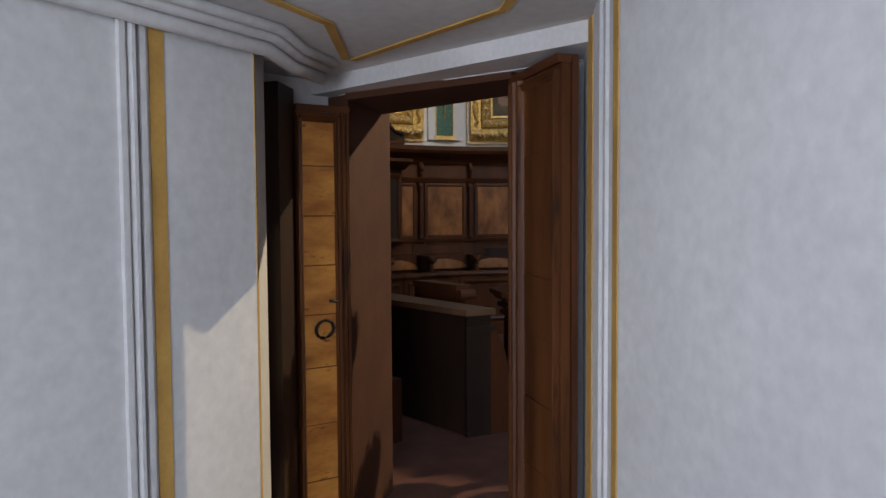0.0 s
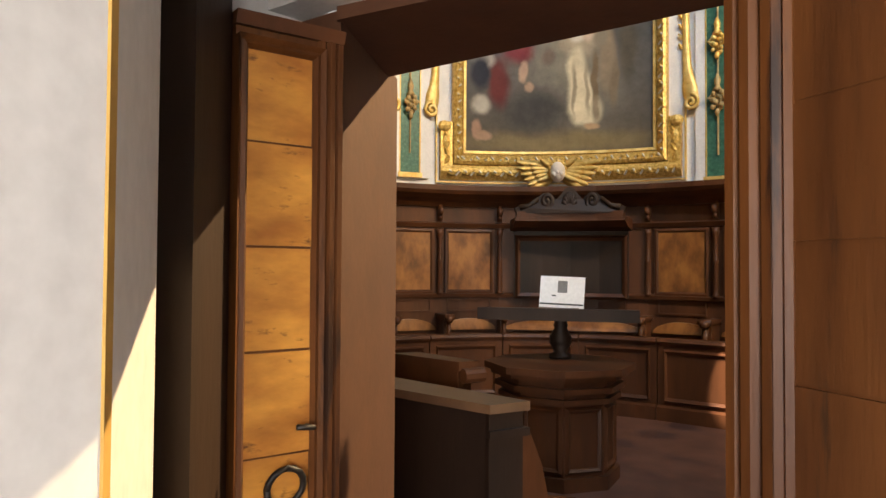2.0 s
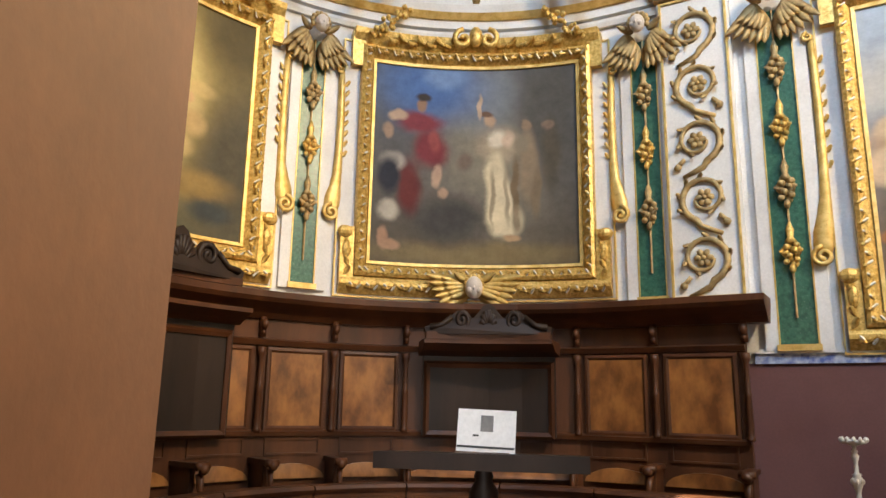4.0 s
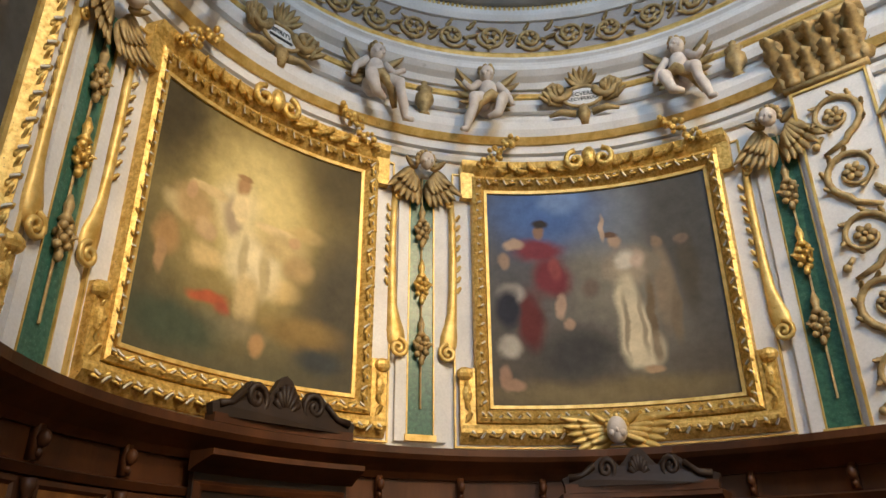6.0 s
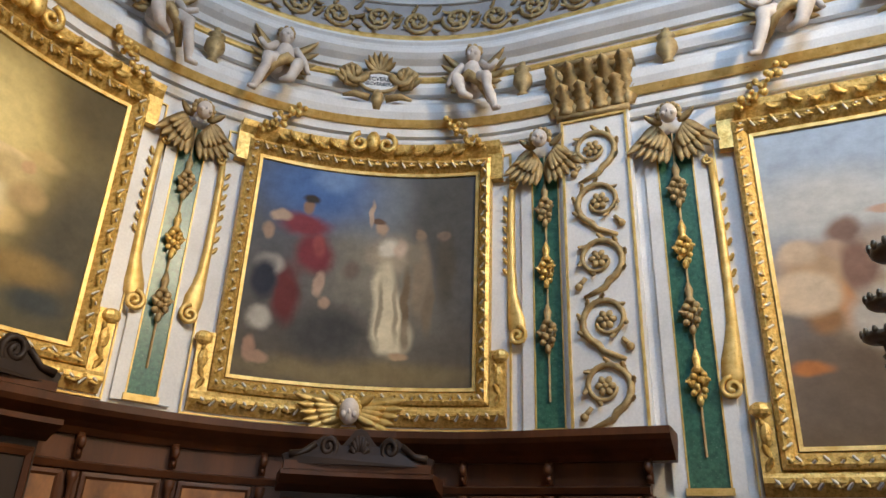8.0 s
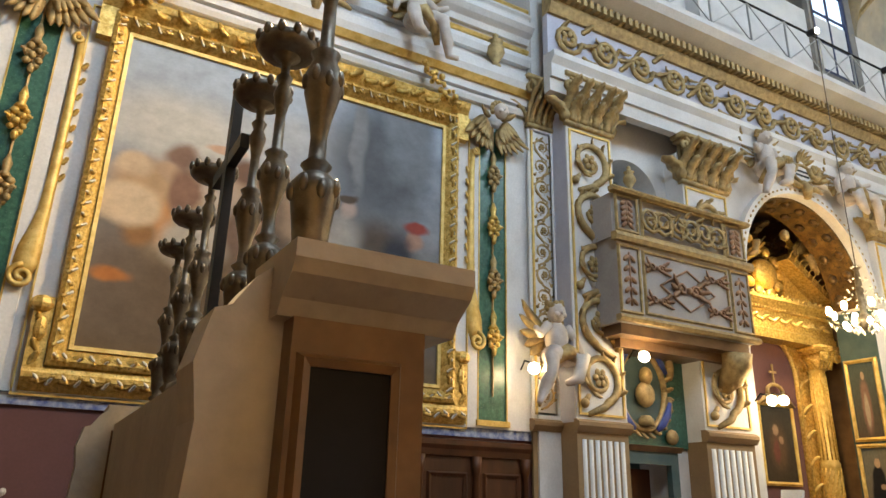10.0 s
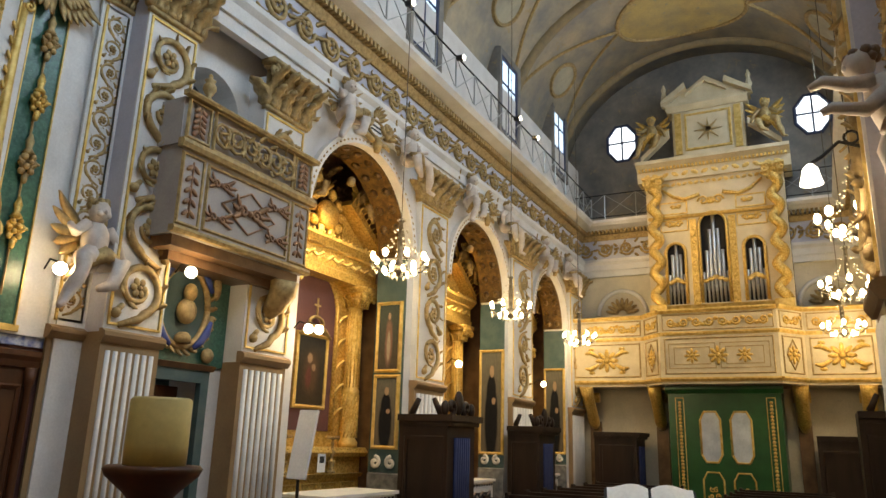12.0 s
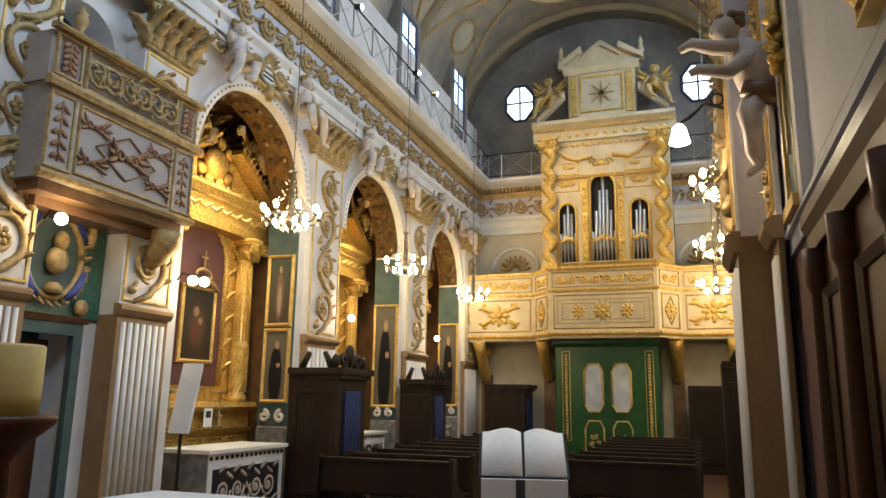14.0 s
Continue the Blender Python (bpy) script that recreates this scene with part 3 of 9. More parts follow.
TYRANT = painting("oil_painting_throne", (0.085, 0.095, 0.115), (0.10, 0.08, 0.055), [
    # the grey-blue blotch paints a haze of light over the upper canvas
    (0.60, 0.55, 0.36, 0.50, (0.20, 0.175, 0.135), 1.0), (0.55, 0.85, 0.25, 0.2, (0.17, 0.185, 0.21), 1.0),
    (0.26, 0.90, 0.30, 0.22, (0.07, 0.13, 0.30), 1.0), (0.35, 0.97, 0.12, 0.08, (0.16, 0.24, 0.42), 0.9), (0.88, 0.78, 0.22, 0.45, (0.085, 0.08, 0.072), 0.9), (0.5, 0.05, 0.6, 0.07, (0.20, 0.15, 0.075), 0.9),
    (0.38, 0.22, 0.22, 0.14, (0.06, 0.055, 0.05), 0.9), (0.23, 0.71, 0.13, 0.06, (0.19, 0.035, 0.045), 0.7), (0.28, 0.58, 0.09, 0.11, (0.17, 0.03, 0.036), 0.7), (0.30, 0.62, 0.03, 0.06, (0.26, 0.06, 0.055), 0.7), (0.18, 0.38, 0.07, 0.16, (0.12, 0.025, 0.022), 0.7),
    (0.235, 0.80, 0.03, 0.04, (0.24, 0.14, 0.09), 0.6), (0.24, 0.84, 0.045, 0.025, (0.04, 0.03, 0.025), 0.6), (0.12, 0.735, 0.055, 0.025, (0.40, 0.28, 0.2), 0.6), (0.07, 0.66, 0.03, 0.05, (0.30, 0.2, 0.14), 0.6), (0.31, 0.44, 0.025, 0.07, (0.42, 0.28, 0.2), 0.6), (0.34, 0.35, 0.03, 0.03, (0.38, 0.25, 0.17), 0.6),
    (0.08, 0.26, 0.055, 0.06, (0.42, 0.37, 0.30), 0.7), (0.10, 0.50, 0.07, 0.05, (0.34, 0.30, 0.26), 0.7), (0.08, 0.43, 0.06, 0.10, (0.025, 0.025, 0.035), 0.7), (0.06, 0.12, 0.03, 0.06, (0.34, 0.2, 0.13), 0.6), (0.10, 0.09, 0.05, 0.025, (0.36, 0.22, 0.14), 0.6),
    (0.62, 0.60, 0.12, 0.10, (0.36, 0.29, 0.2), 0.9), (0.61, 0.635, 0.05, 0.05, (0.60, 0.53, 0.42), 0.7), (0.575, 0.73, 0.03, 0.04, (0.40, 0.27, 0.18), 0.6), (0.56, 0.765, 0.04, 0.02, (0.14, 0.08, 0.05), 0.6), (0.525, 0.80, 0.015, 0.07, (0.46, 0.33, 0.24), 0.6), (0.66, 0.63, 0.035, 0.05, (0.50, 0.37, 0.27), 0.7),
    (0.60, 0.45, 0.055, 0.13, (0.58, 0.49, 0.33), 0.6), (0.62, 0.33, 0.075, 0.13, (0.62, 0.52, 0.35), 0.5), (0.645, 0.22, 0.10, 0.10, (0.64, 0.54, 0.36), 0.5), (0.70, 0.38, 0.02, 0.17, (0.17, 0.12, 0.07), 0.6), (0.585, 0.33, 0.014, 0.16, (0.30, 0.24, 0.16), 0.8), (0.655, 0.34, 0.014, 0.15, (0.34, 0.27, 0.18), 0.8), (0.70, 0.22, 0.03, 0.08, (0.26, 0.2, 0.13), 0.8),
    (0.76, 0.50, 0.05, 0.22, (0.24, 0.18, 0.12), 0.7), (0.755, 0.70, 0.03, 0.035, (0.26, 0.18, 0.12), 0.6), (0.80, 0.36, 0.03, 0.14, (0.19, 0.14, 0.09), 0.7), (0.73, 0.60, 0.04, 0.05, (0.22, 0.18, 0.13), 0.7), (0.87, 0.55, 0.05, 0.2, (0.09, 0.075, 0.055), 0.8), (0.86, 0.70, 0.03, 0.03, (0.2, 0.14, 0.1), 0.6), (0.68, 0.13, 0.05, 0.02, (0.40, 0.26, 0.15), 0.6), (0.45, 0.52, 0.05, 0.05, (0.16, 0.12, 0.09), 0.8)])
CROWD = painting("oil_painting_crowd", (0.36, 0.42, 0.50), (0.16, 0.11, 0.065), [
    (0.18, 0.72, 0.3, 0.14, (0.48, 0.46, 0.42), 1.0), (0.5, 0.80, 0.2, 0.08, (0.40, 0.42, 0.44), 1.0), (0.78, 0.78, 0.22, 0.3, (0.12, 0.125, 0.135), 0.8), (0.88, 0.92, 0.10, 0.2, (0.20, 0.21, 0.225), 0.6), (0.70, 0.85, 0.03, 0.25, (0.22, 0.22, 0.225), 0.6),
    (0.45, 0.24, 0.6, 0.36, (0.15, 0.10, 0.06), 0.8), (0.32, 0.55, 0.30, 0.10, (0.34, 0.24, 0.16), 0.9), (0.22, 0.42, 0.14, 0.16, (0.36, 0.25, 0.15), 0.8), (0.10, 0.50, 0.11, 0.11, (0.46, 0.30, 0.17), 0.8), (0.06, 0.57, 0.05, 0.05, (0.52, 0.38, 0.25), 0.6), (0.18, 0.635, 0.05, 0.05, (0.20, 0.12, 0.085), 0.7), (0.15, 0.57, 0.04, 0.04, (0.42, 0.28, 0.18), 0.6),
    (0.27, 0.55, 0.08, 0.08, (0.40, 0.31, 0.24), 0.8), (0.29, 0.48, 0.04, 0.06, (0.44, 0.37, 0.30), 0.7), (0.16, 0.40, 0.035, 0.08, (0.50, 0.21, 0.06), 0.8), (0.10, 0.36, 0.05, 0.05, (0.30, 0.15, 0.06), 0.8), (0.05, 0.22, 0.05, 0.025, (0.46, 0.17, 0.05), 0.8),
    (0.36, 0.63, 0.05, 0.05, (0.16, 0.09, 0.06), 0.7), (0.30, 0.69, 0.07, 0.02, (0.50, 0.32, 0.22), 0.5), (0.06, 0.44, 0.10, 0.07, (0.60, 0.45, 0.30), 0.5), (0.20, 0.52, 0.05, 0.09, (0.22, 0.12, 0.08), 0.5), (0.24, 0.36, 0.10, 0.10, (0.42, 0.36, 0.29), 0.6), (0.36, 0.42, 0.06, 0.12, (0.16, 0.10, 0.07), 0.6), (0.47, 0.60, 0.035, 0.04, (0.42, 0.27, 0.18), 0.4), (0.56, 0.58, 0.03, 0.04, (0.36, 0.22, 0.15), 0.4), (0.50, 0.46, 0.10, 0.12, (0.12, 0.085, 0.06), 0.6), (0.78, 0.40, 0.10, 0.16, (0.11, 0.08, 0.06), 0.6), (0.80, 0.30, 0.06, 0.04, (0.30, 0.19, 0.11), 0.5), (0.34, 0.73, 0.02, 0.03, (0.44, 0.29, 0.2), 0.6), (0.42, 0.50, 0.05, 0.10, (0.24, 0.15, 0.10), 0.8), (0.52, 0.5, 0.06, 0.1, (0.30, 0.2, 0.13), 0.8),
    (0.68, 0.575, 0.03, 0.04, (0.46, 0.33, 0.27), 0.6), (0.675, 0.615, 0.035, 0.02, (0.10, 0.07, 0.05), 0.6), (0.66, 0.44, 0.07, 0.12, (0.40, 0.35, 0.30), 0.8), (0.90, 0.50, 0.035, 0.045, (0.42, 0.24, 0.17), 0.6), (0.91, 0.55, 0.05, 0.025, (0.30, 0.06, 0.045), 0.6), (0.85, 0.42, 0.07, 0.12, (0.04, 0.04, 0.05), 0.8), (0.45, 0.27, 0.10, 0.025, (0.42, 0.17, 0.06), 0.8), (0.58, 0.25, 0.05, 0.05, (0.26, 0.18, 0.11), 0.8)])
SAINT = painting("oil_painting_saint", (0.15, 0.14, 0.11), (0.14, 0.11, 0.075), [
    (0.5, 0.30, 0.34, 0.42, (0.014, 0.014, 0.016), 0.3), (0.5, 0.60, 0.24, 0.18, (0.014, 0.014, 0.016), 0.3), (0.52, 0.80, 0.12, 0.065, (0.42, 0.28, 0.18), 0.3), (0.62, 0.50, 0.10, 0.04, (0.40, 0.26, 0.16), 0.4)])
BISHOP = painting("oil_painting_bishop", (0.07, 0.09, 0.08), (0.08, 0.06, 0.045), [
    (0.5, 0.42, 0.2, 0.4, (0.22, 0.13, 0.10), 0.5), (0.5, 0.35, 0.1, 0.25, (0.36, 0.30, 0.24), 0.5), (0.5, 0.82, 0.08, 0.06, (0.40, 0.28, 0.2), 0.4)])


ICON = painting("oil_painting_icon", (0.045, 0.04, 0.032), (0.05, 0.035, 0.022), [
    (0.5, 0.45, 0.30, 0.35, (0.10, 0.06, 0.035), 0.8), (0.45, 0.68, 0.10, 0.08, (0.30, 0.2, 0.13), 0.5), (0.60, 0.55, 0.08, 0.06, (0.30, 0.19, 0.12), 0.5), (0.42, 0.40, 0.12, 0.18, (0.14, 0.05, 0.04), 0.6)])


def leaf(bm, p, u, o, h, w, curl=0.4, lobes=(0.45, 0.95, 0.72, 1.0, 0.68, 0.78, 0.12)):
    """A carved lobed leaf or feather with a raised rib: it grows along u and curls towards o."""
    p, u, o = Vector(p), Vector(u).normalized(), Vector(o).normalized()
    sd, n, rings = u.cross(o), len(lobes) - 1, []
    for i, lobe in enumerate(lobes):
        a = curl * math.pi * i / n
        c = p + (u * math.sin(a) + o * (1 - math.cos(a))) * h / (curl * math.pi)
        nn = o * math.cos(a) - u * math.sin(a)
        rings.append([bm.verts.new(q) for q in (c - sd * w * lobe / 2, c + nn * w * 0.16, c + sd * w * lobe / 2, c - nn * w * 0.08)])
    for a, b in zip(rings, rings[1:]):
        for k in range(4):
            bm.faces.new((a[k], a[(k + 1) % 4], b[(k + 1) % 4], b[k]))
    bm.faces.new(rings[0][::-1])
    bm.faces.new(rings[-1])
    return bm


ACANTHUS = (0.7, 1.0, 0.62, 1.0, 0.6, 0.95, 0.55, 0.7, 0.1)
FEATHER = (0.5, 0.9, 1.0, 0.95, 0.8, 0.55, 0.15)


def leaf_row(bm, pts, size, d):
    """Overlapping carved leaves along a path of (s, z, angle), turned to either side by turns."""
    for i, (s, z, a) in enumerate(pts):
        w = a + (0.48 if i % 2 else -0.48)
        leaf(bm, (s - 0.5 * size * math.cos(w), d - 0.01, z - 0.5 * size * math.sin(w)), (math.cos(w), 0, math.sin(w)), (0, 1, 0), size * 1.2, size * 0.60, 0.24)


def pale_row(bm, pts, size, d):
    """Small pale buds between the leaves, which put the gilding's white highlights into colour."""
    for i, (s, z, a) in enumerate(pts):
        q = -1 if i % 2 else 1
        w = a - 0.9 * q
        leaf(bm, (s + q * 0.42 * size * -math.sin(a), d, z + q * 0.42 * size * math.cos(a)), (math.cos(w), 0, math.sin(w)), (0, 1, 0), size * 0.75, size * 0.30, 0.35)


def leaves_round(s0, s1, z0, z1, step):
    out = []
    for (a, b), (c, e) in (((s0, z0), (s1, z0)), ((s1, z0), (s1, z1)), ((s1, z1), (s0, z1)), ((s0, z1), (s0, z0))):
        n = max(2, round(math.hypot(c - a, e - b) / step))
        out += [(a + (c - a) * (i + 0.5) / n, b + (e - b) * (i + 0.5) / n, math.atan2(e - b, c - a)) for i in range(n)]
    return out


def cherub_head(bm, s, d, z, r, wings=1.0, drop=0.35):
    """A winged head: face, hair curls, two feathered wings."""
    ball(bm, (s, d, z), (r * 0.82, r * 0.8, r), 10, 8)
    ball(bm, (s, d + r * 0.72, z - r * 0.1), (r * 0.14, r * 0.2, r * 0.2), 6, 4)
    for q in (-1, 1):
        ball(bm, (s + q * r * 0.4, d + r * 0.55, z - r * 0.28), (r * 0.3, r * 0.24, r * 0.28), 6, 4)
    return bm


def wings(bm, s, d, z, r, span, drop):
    """Two feathered wings: spread sideways, or folded down where drop is large, and a cap of curls."""
    step = 0.13 if drop < 0.5 else 0.15
    for q in (-1, 1):
        for row, (nf, ls, ws) in enumerate(((6, 1.0, 0.27), (5, 0.60, 0.25))):
            for k in range(nf):
                a = drop + step * k
                leaf(bm, (s + q * r * (1.0 - 0.10 * k), d - 0.02 + 0.025 * row, z + r * (0.5 - 0.22 * k)), (q * math.cos(a), 0, -math.sin(a)), (0, 1, 0), span * ls * (1 - 0.05 * k), span * ws, 0.12, FEATHER)
        leaf(bm, (s + q * r * 0.6, d + 0.02, z + r * 0.5), (q, 0, 0.5), (0, 1, 0), span * 0.45, span * 0.2, 0.25, FEATHER)
    hz = z + (r * 0.85 if drop > 0.5 else 0.0)
    for k in range(9):
        a = -0.4 + (math.pi + 0.8) * k / 8
        ball(bm, (s + r * 0.80 * math.cos(a), d + r * 0.75, hz + r * 0.15 + r * 0.80 * math.sin(a)), r * 0.26, 6, 4)
    return bm


def console_scroll(bm, s, z0, z1, d, q):
    """A tall flat side scroll that widens to a rolled foot, with a small rolled head and leaves down its inner edge."""
    h = z1 - z0
    rows = ((0.0, 0.0, 0.05), (0.05, 0.0, 0.09), (0.11, -0.01, 0.09), (0.18, -0.03, 0.066), (0.26, -0.05, 0.048), (0.42, -0.06, 0.040), (0.65, -0.065, 0.038), (0.85, -0.06, 0.034), (1.0, -0.05, 0.030))
    rings = []
    for f, x, w in rows:
        c, z = s + q * x, z0 + 0.10 + (h - 0.14) * f
        rings.append([bm.verts.new(v) for v in ((c - w, 0.0, z), (c - w, d, z), (c - w * 0.4, d + 0.018, z), (c + w * 0.4, d + 0.018, z), (c + w, d, z), (c + w, 0.0, z))])
    for a, b in zip(rings, rings[1:]):
        for k in range(6):
            bm.faces.new((a[k], a[(k + 1) % 6], b[(k + 1) % 6], b[k]))
    bm.faces.new(rings[0][::-1])
    bm.faces.new(rings[-1])
    tube(bm, spiral(s + q * 0.01, z0 + 0.10, 0.10, 1.6, math.pi / 2, d + 0.03, 18, -q, 0.15), [0.024] * 19, 6)
    tube(bm, spiral(s - q * 0.03, z1 - 0.06, 0.055, 1.3, math.pi / 2, d + 0.02, 12, -q, 0.15), [0.018] * 13, 6)
    for k in range(8):
        leaf(bm, (s - q * 0.10, d - 0.01, z0 + 0.10 + h * (0.36 + 0.065 * k)), (-q * 0.55, 0, 0.85), (0, 1, 0), 0.085, 0.05, 0.15)
    return bm


def framed_bay(c, half, z0, z1, mat, mp, label, n=14, cherub=False, ear=0.16, top_label=""):
    """A painting in a carved gilt frame with eared foot, side scrolls, garland and putti above it."""
    fr = thing("framed_painting", mp(c, 0, z0), label, "painting", "paintings round the choir")
    canvas("canvas", c - half, c + half, z0, z1, 0.05, mat, fr, mp, n, "darkened oil painting on canvas")
    bm = BM()
    hw = half + 0.19 + ear + 0.03
    box(bm, c - hw, c + hw, 0, 0.028, z0 - 0.40, z1 + 0.22, n)
    part("white_backing", bm, STUCCO, fr, "", mp)
    bm = BM()
    frame_ring(bm, c - hw + 0.0, c + hw, z0 - 0.40, z1 + 0.22, [(0, 0.0), (0, 0.05), (0.016, 0.05), (0.016, 0.0)], n)
    part("gilt_edge", bm, GOLD, fr, "", mp)
    bm = BM()
    frame_ring(bm, c - half, c + half, z0, z1, [(0, 0.03), (0, 0.075), (0.035, 0.08), (0.04, 0.05), (0.04, 0.03)], n)
    part("inner_fillet", bm, GOLD, fr, "", mp)
    bm = BM()
    frame_ring(bm, c - half - 0.042, c + half + 0.042, z0 - 0.042, z1 + 0.042, [(0, 0.0), (0, 0.06), (0.03, 0.09), (0.10, 0.15), (0.135, 0.13), (0.145, 0.09), (0.145, 0.0)], n)
    fm = part("frame_moulding", bm, CARVED, fr, "", mp)
    bm = BM()
    leaf_row(bm, leaves_round(c - half - 0.125, c + half + 0.125, z0 - 0.125, z1 + 0.125, 0.1), 0.115, 0.125)
    part("carved_leaves", bm, CARVED, fm, "", mp, True)["kind"] = "stuff"
    bm = BM()
    pale_row(bm, leaves_round(c - half - 0.12, c + half + 0.12, z0 - 0.12, z1 + 0.12, 0.1), 0.10, 0.135)
    part("highlight_bud", bm, IVORY, fm, "", mp, True)["kind"] = "stuff"
    # eared foot
    bm = BM()
    zb = z0 - 0.19
    for q in (-1, 1):
        e0, e1 = c + q * (half + 0.19), c + q * (half + 0.19 + ear)
        box(bm, min(e0, e1), max(e0, e1), 0, 0.11, zb - 0.05, z0 + 0.36)
        ball(bm, (e1 - q * 0.05, 0.11, z0 + 0.30), (0.09, 0.06, 0.07), 8, 6)
        ball(bm, (e1 - q * 0.07, 0.11, z0 + 0.10), (0.05, 0.04, 0.10), 8, 6)
    mould(bm, c - half - 0.19 - ear, c + half + 0.19 + ear, [(0, zb - 0.19), (0.06, zb - 0.19), (0.13, zb - 0.09), (0.13, zb - 0.05), (0.10, zb), (0, zb)], n)
    ef = part("eared_foot", bm, CARVED, fr, "", mp)
    bm = BM()
    nl = round((2 * half + 0.6) / 0.1)
    leaf_row(bm, [(c - half - 0.3 + (2 * half + 0.6) * (i + 0.5) / nl, zb - 0.10, 0) for i in range(nl)], 0.11, 0.115)
    for q in (-1, 1):
        leaf_row(bm, [(c + q * (half + 0.27), zb + 0.05 + 0.1 * i, math.pi / 2) for i in range(5)], 0.11, 0.115)
    part("foot_leaves", bm, CARVED, ef, "", mp, True)["kind"] = "stuff"
    bm = BM()
    pale_row(bm, [(c - half - 0.3 + (2 * half + 0.6) * (i + 0.5) / nl, zb - 0.10, 0) for i in range(nl)], 0.11, 0.125)
    part("highlight_bud", bm, IVORY, ef, "", mp, True)["kind"] = "stuff"
    for q in (-1, 1):
        bm = BM()
        console_scroll(bm, c + q * (half + 0.46), z0 + 0.40, z1 - 0.12, 0.06, q)
        part("side_scroll", bm, GOLD, fr, "", mp, True)
    # head moulding, ears and swag
    bm = BM()
    zt = z1 + 0.19
    mould(bm, c - half - 0.30, c + half + 0.30, [(0, zt), (0.10, zt), (0.17, zt + 0.10), (0.19, zt + 0.16), (0, zt + 0.16)], n)
    for q in (-1, 1):
        e0, e1 = c + q * (half + 0.15), c + q * (half + 0.31)
        box(bm, min(e0, e1), max(e0, e1), 0, 0.12, z1 - 0.10, zt + 0.12)
    part("head_moulding", bm, CARVED, fr, "", mp)
    bm = BM()
    for q in (-1, 1):
        tube(bm, spiral(c + q * 0.16, zt + 0.13, 0.13, 1.2, math.pi / 2, 0.22, 14, -q), [0.035] * 15, 6)
        for i in range(7):
            leaf(bm, (c + q * (0.26 + (half - 0.45) * i / 6.5), 0.15, zt + 0.07), (q, 0, 0.35 if i % 2 else -0.25), (0, 1, 0), 0.19, 0.10, 0.4)
        rnd = random.Random(5)
        for i in range(22):
            f = i / 21
            x, zz = half - 0.34 + 0.44 * f, zt + 0.46 - 0.38 * f
            k = 0.055 * math.sin(math.pi * (0.12 + 0.8 * f)) + 0.01
            ball(bm, (c + q * x + k * math.cos(i * 2.4), 0.21 + 0.03 * math.sin(i * 2.4), zz + k * math.sin(i * 1.7)), 0.026 + 0.016 * rnd.random(), 6, 4)
        for i in range(4):
            leaf(bm, (c + q * (half - 0.30 + 0.11 * i), 0.2, zt + 0.42 - 0.1 * i), (q * (0.9 if i % 2 else 0.2), 0, -0.4 if i % 2 else -1), (0, 1, 0), 0.14, 0.07, 0.3)
    ball(bm, (c, 0.22, zt + 0.16), (0.09, 0.07, 0.13), 8, 6)
    part("garland", bm, CARVED, fr, "", mp, True)
    if cherub:
        bm = BM()
        wings(bm, c, 0.17, zb - 0.08, 0.12, 0.46, -0.12)
        cw = part("cherub_wings", bm, GOLD, fr, "", mp, True)
        bm = BM()
        cherub_head(bm, c, 0.27, zb - 0.10, 0.13)
        part("cherub_face", bm, FLESH, cw, "pale stucco cherub face", mp, True)
    return fr


def green_strip(s0, s1, z0, z1, mp, drops=3):
    """A narrow green marble strip with gilt edges, hung with fruit pendants under a winged head."""
    c = (s0 + s1) / 2
    th = thing("green_marble_strip", mp(c, 0, z0), "flecked green marble strip with gilded fruit pendants", "wall ornament", "green strips between the paintings")
    bm = BM()
    box(bm, s0, s1, 0, 0.035, z0, z1, 3)
    part("marble", bm, GREEN, th, "", mp)
    bm = BM()
    for a in (s0 - 0.014, s1):
        box(bm, a, a + 0.014, 0, 0.055, z0, z1)
    box(bm, s0 - 0.03, s1 + 0.03, 0, 0.08, z0 - 0.06, z0, 3)
    part("gilt_edging", bm, GOLD, th, "", mp)
    bm = BM()
    for a, b in ((s0 - 0.13, s0 - 0.016), (s1 + 0.016, s1 + 0.13)):
        box(bm, a, b, 0, 0.05, z0 - 0.06, z1, 2)
    part("white_border", bm, STUCCO, th, "", mp)
    bm = BM()
    tube(bm, [(c, 0.05, z0 + 0.25), (c, 0.05, z1)], 0.012, 5)
    part("cord", bm, OLDGOLD, th, "", mp)
    for k in range(drops):
        bm = BM()
        zc = z1 - 0.62 - k * (z1 - z0 - 0.9) / drops
        lathe(bm, [(0.012, 0.26), (0.04, 0.18), (0.028, 0.11), (0.06, 0.06), (0.01, 0.04)], 7, (c, 0.07, zc))
        rnd = random.Random(k)
        for j in range(11):
            a = j * 2.4
            ball(bm, (c + 0.050 * math.cos(a), 0.075 + 0.025 * math.sin(a), zc - 0.018 * j + 0.03), 0.028 + 0.012 * rnd.random(), 6, 4)
        ball(bm, (c, 0.08, zc - 0.20), (0.032, 0.032, 0.05), 6, 4)
        for q in (-1, 1):
            leaf(bm, (c + q * 0.02, 0.07, zc + 0.02), (q * 0.8, 0, -0.6), (0, 1, 0), 0.12, 0.06, 0.3)
            leaf(bm, (c + q * 0.02, 0.07, zc - 0.10), (q * 0.7, 0, 0.7), (0, 1, 0), 0.10, 0.05, 0.3)
        part("fruit_pendant", bm, CARVED if k % 2 else OLDGOLD, th, "", mp, True)
    bm = BM()
    wings(bm, c, 0.10, z1 + 0.02, 0.13, 0.46, 0.80)
    cw = part("cherub_wings", bm, OLDGOLD, th, "", mp, True)
    bm = BM()
    cherub_head(bm, c, 0.24, z1 + 0.12, 0.105)
    part("cherub_face", bm, FLESH, cw, "pale stucco cherub face", mp, True)
    return th


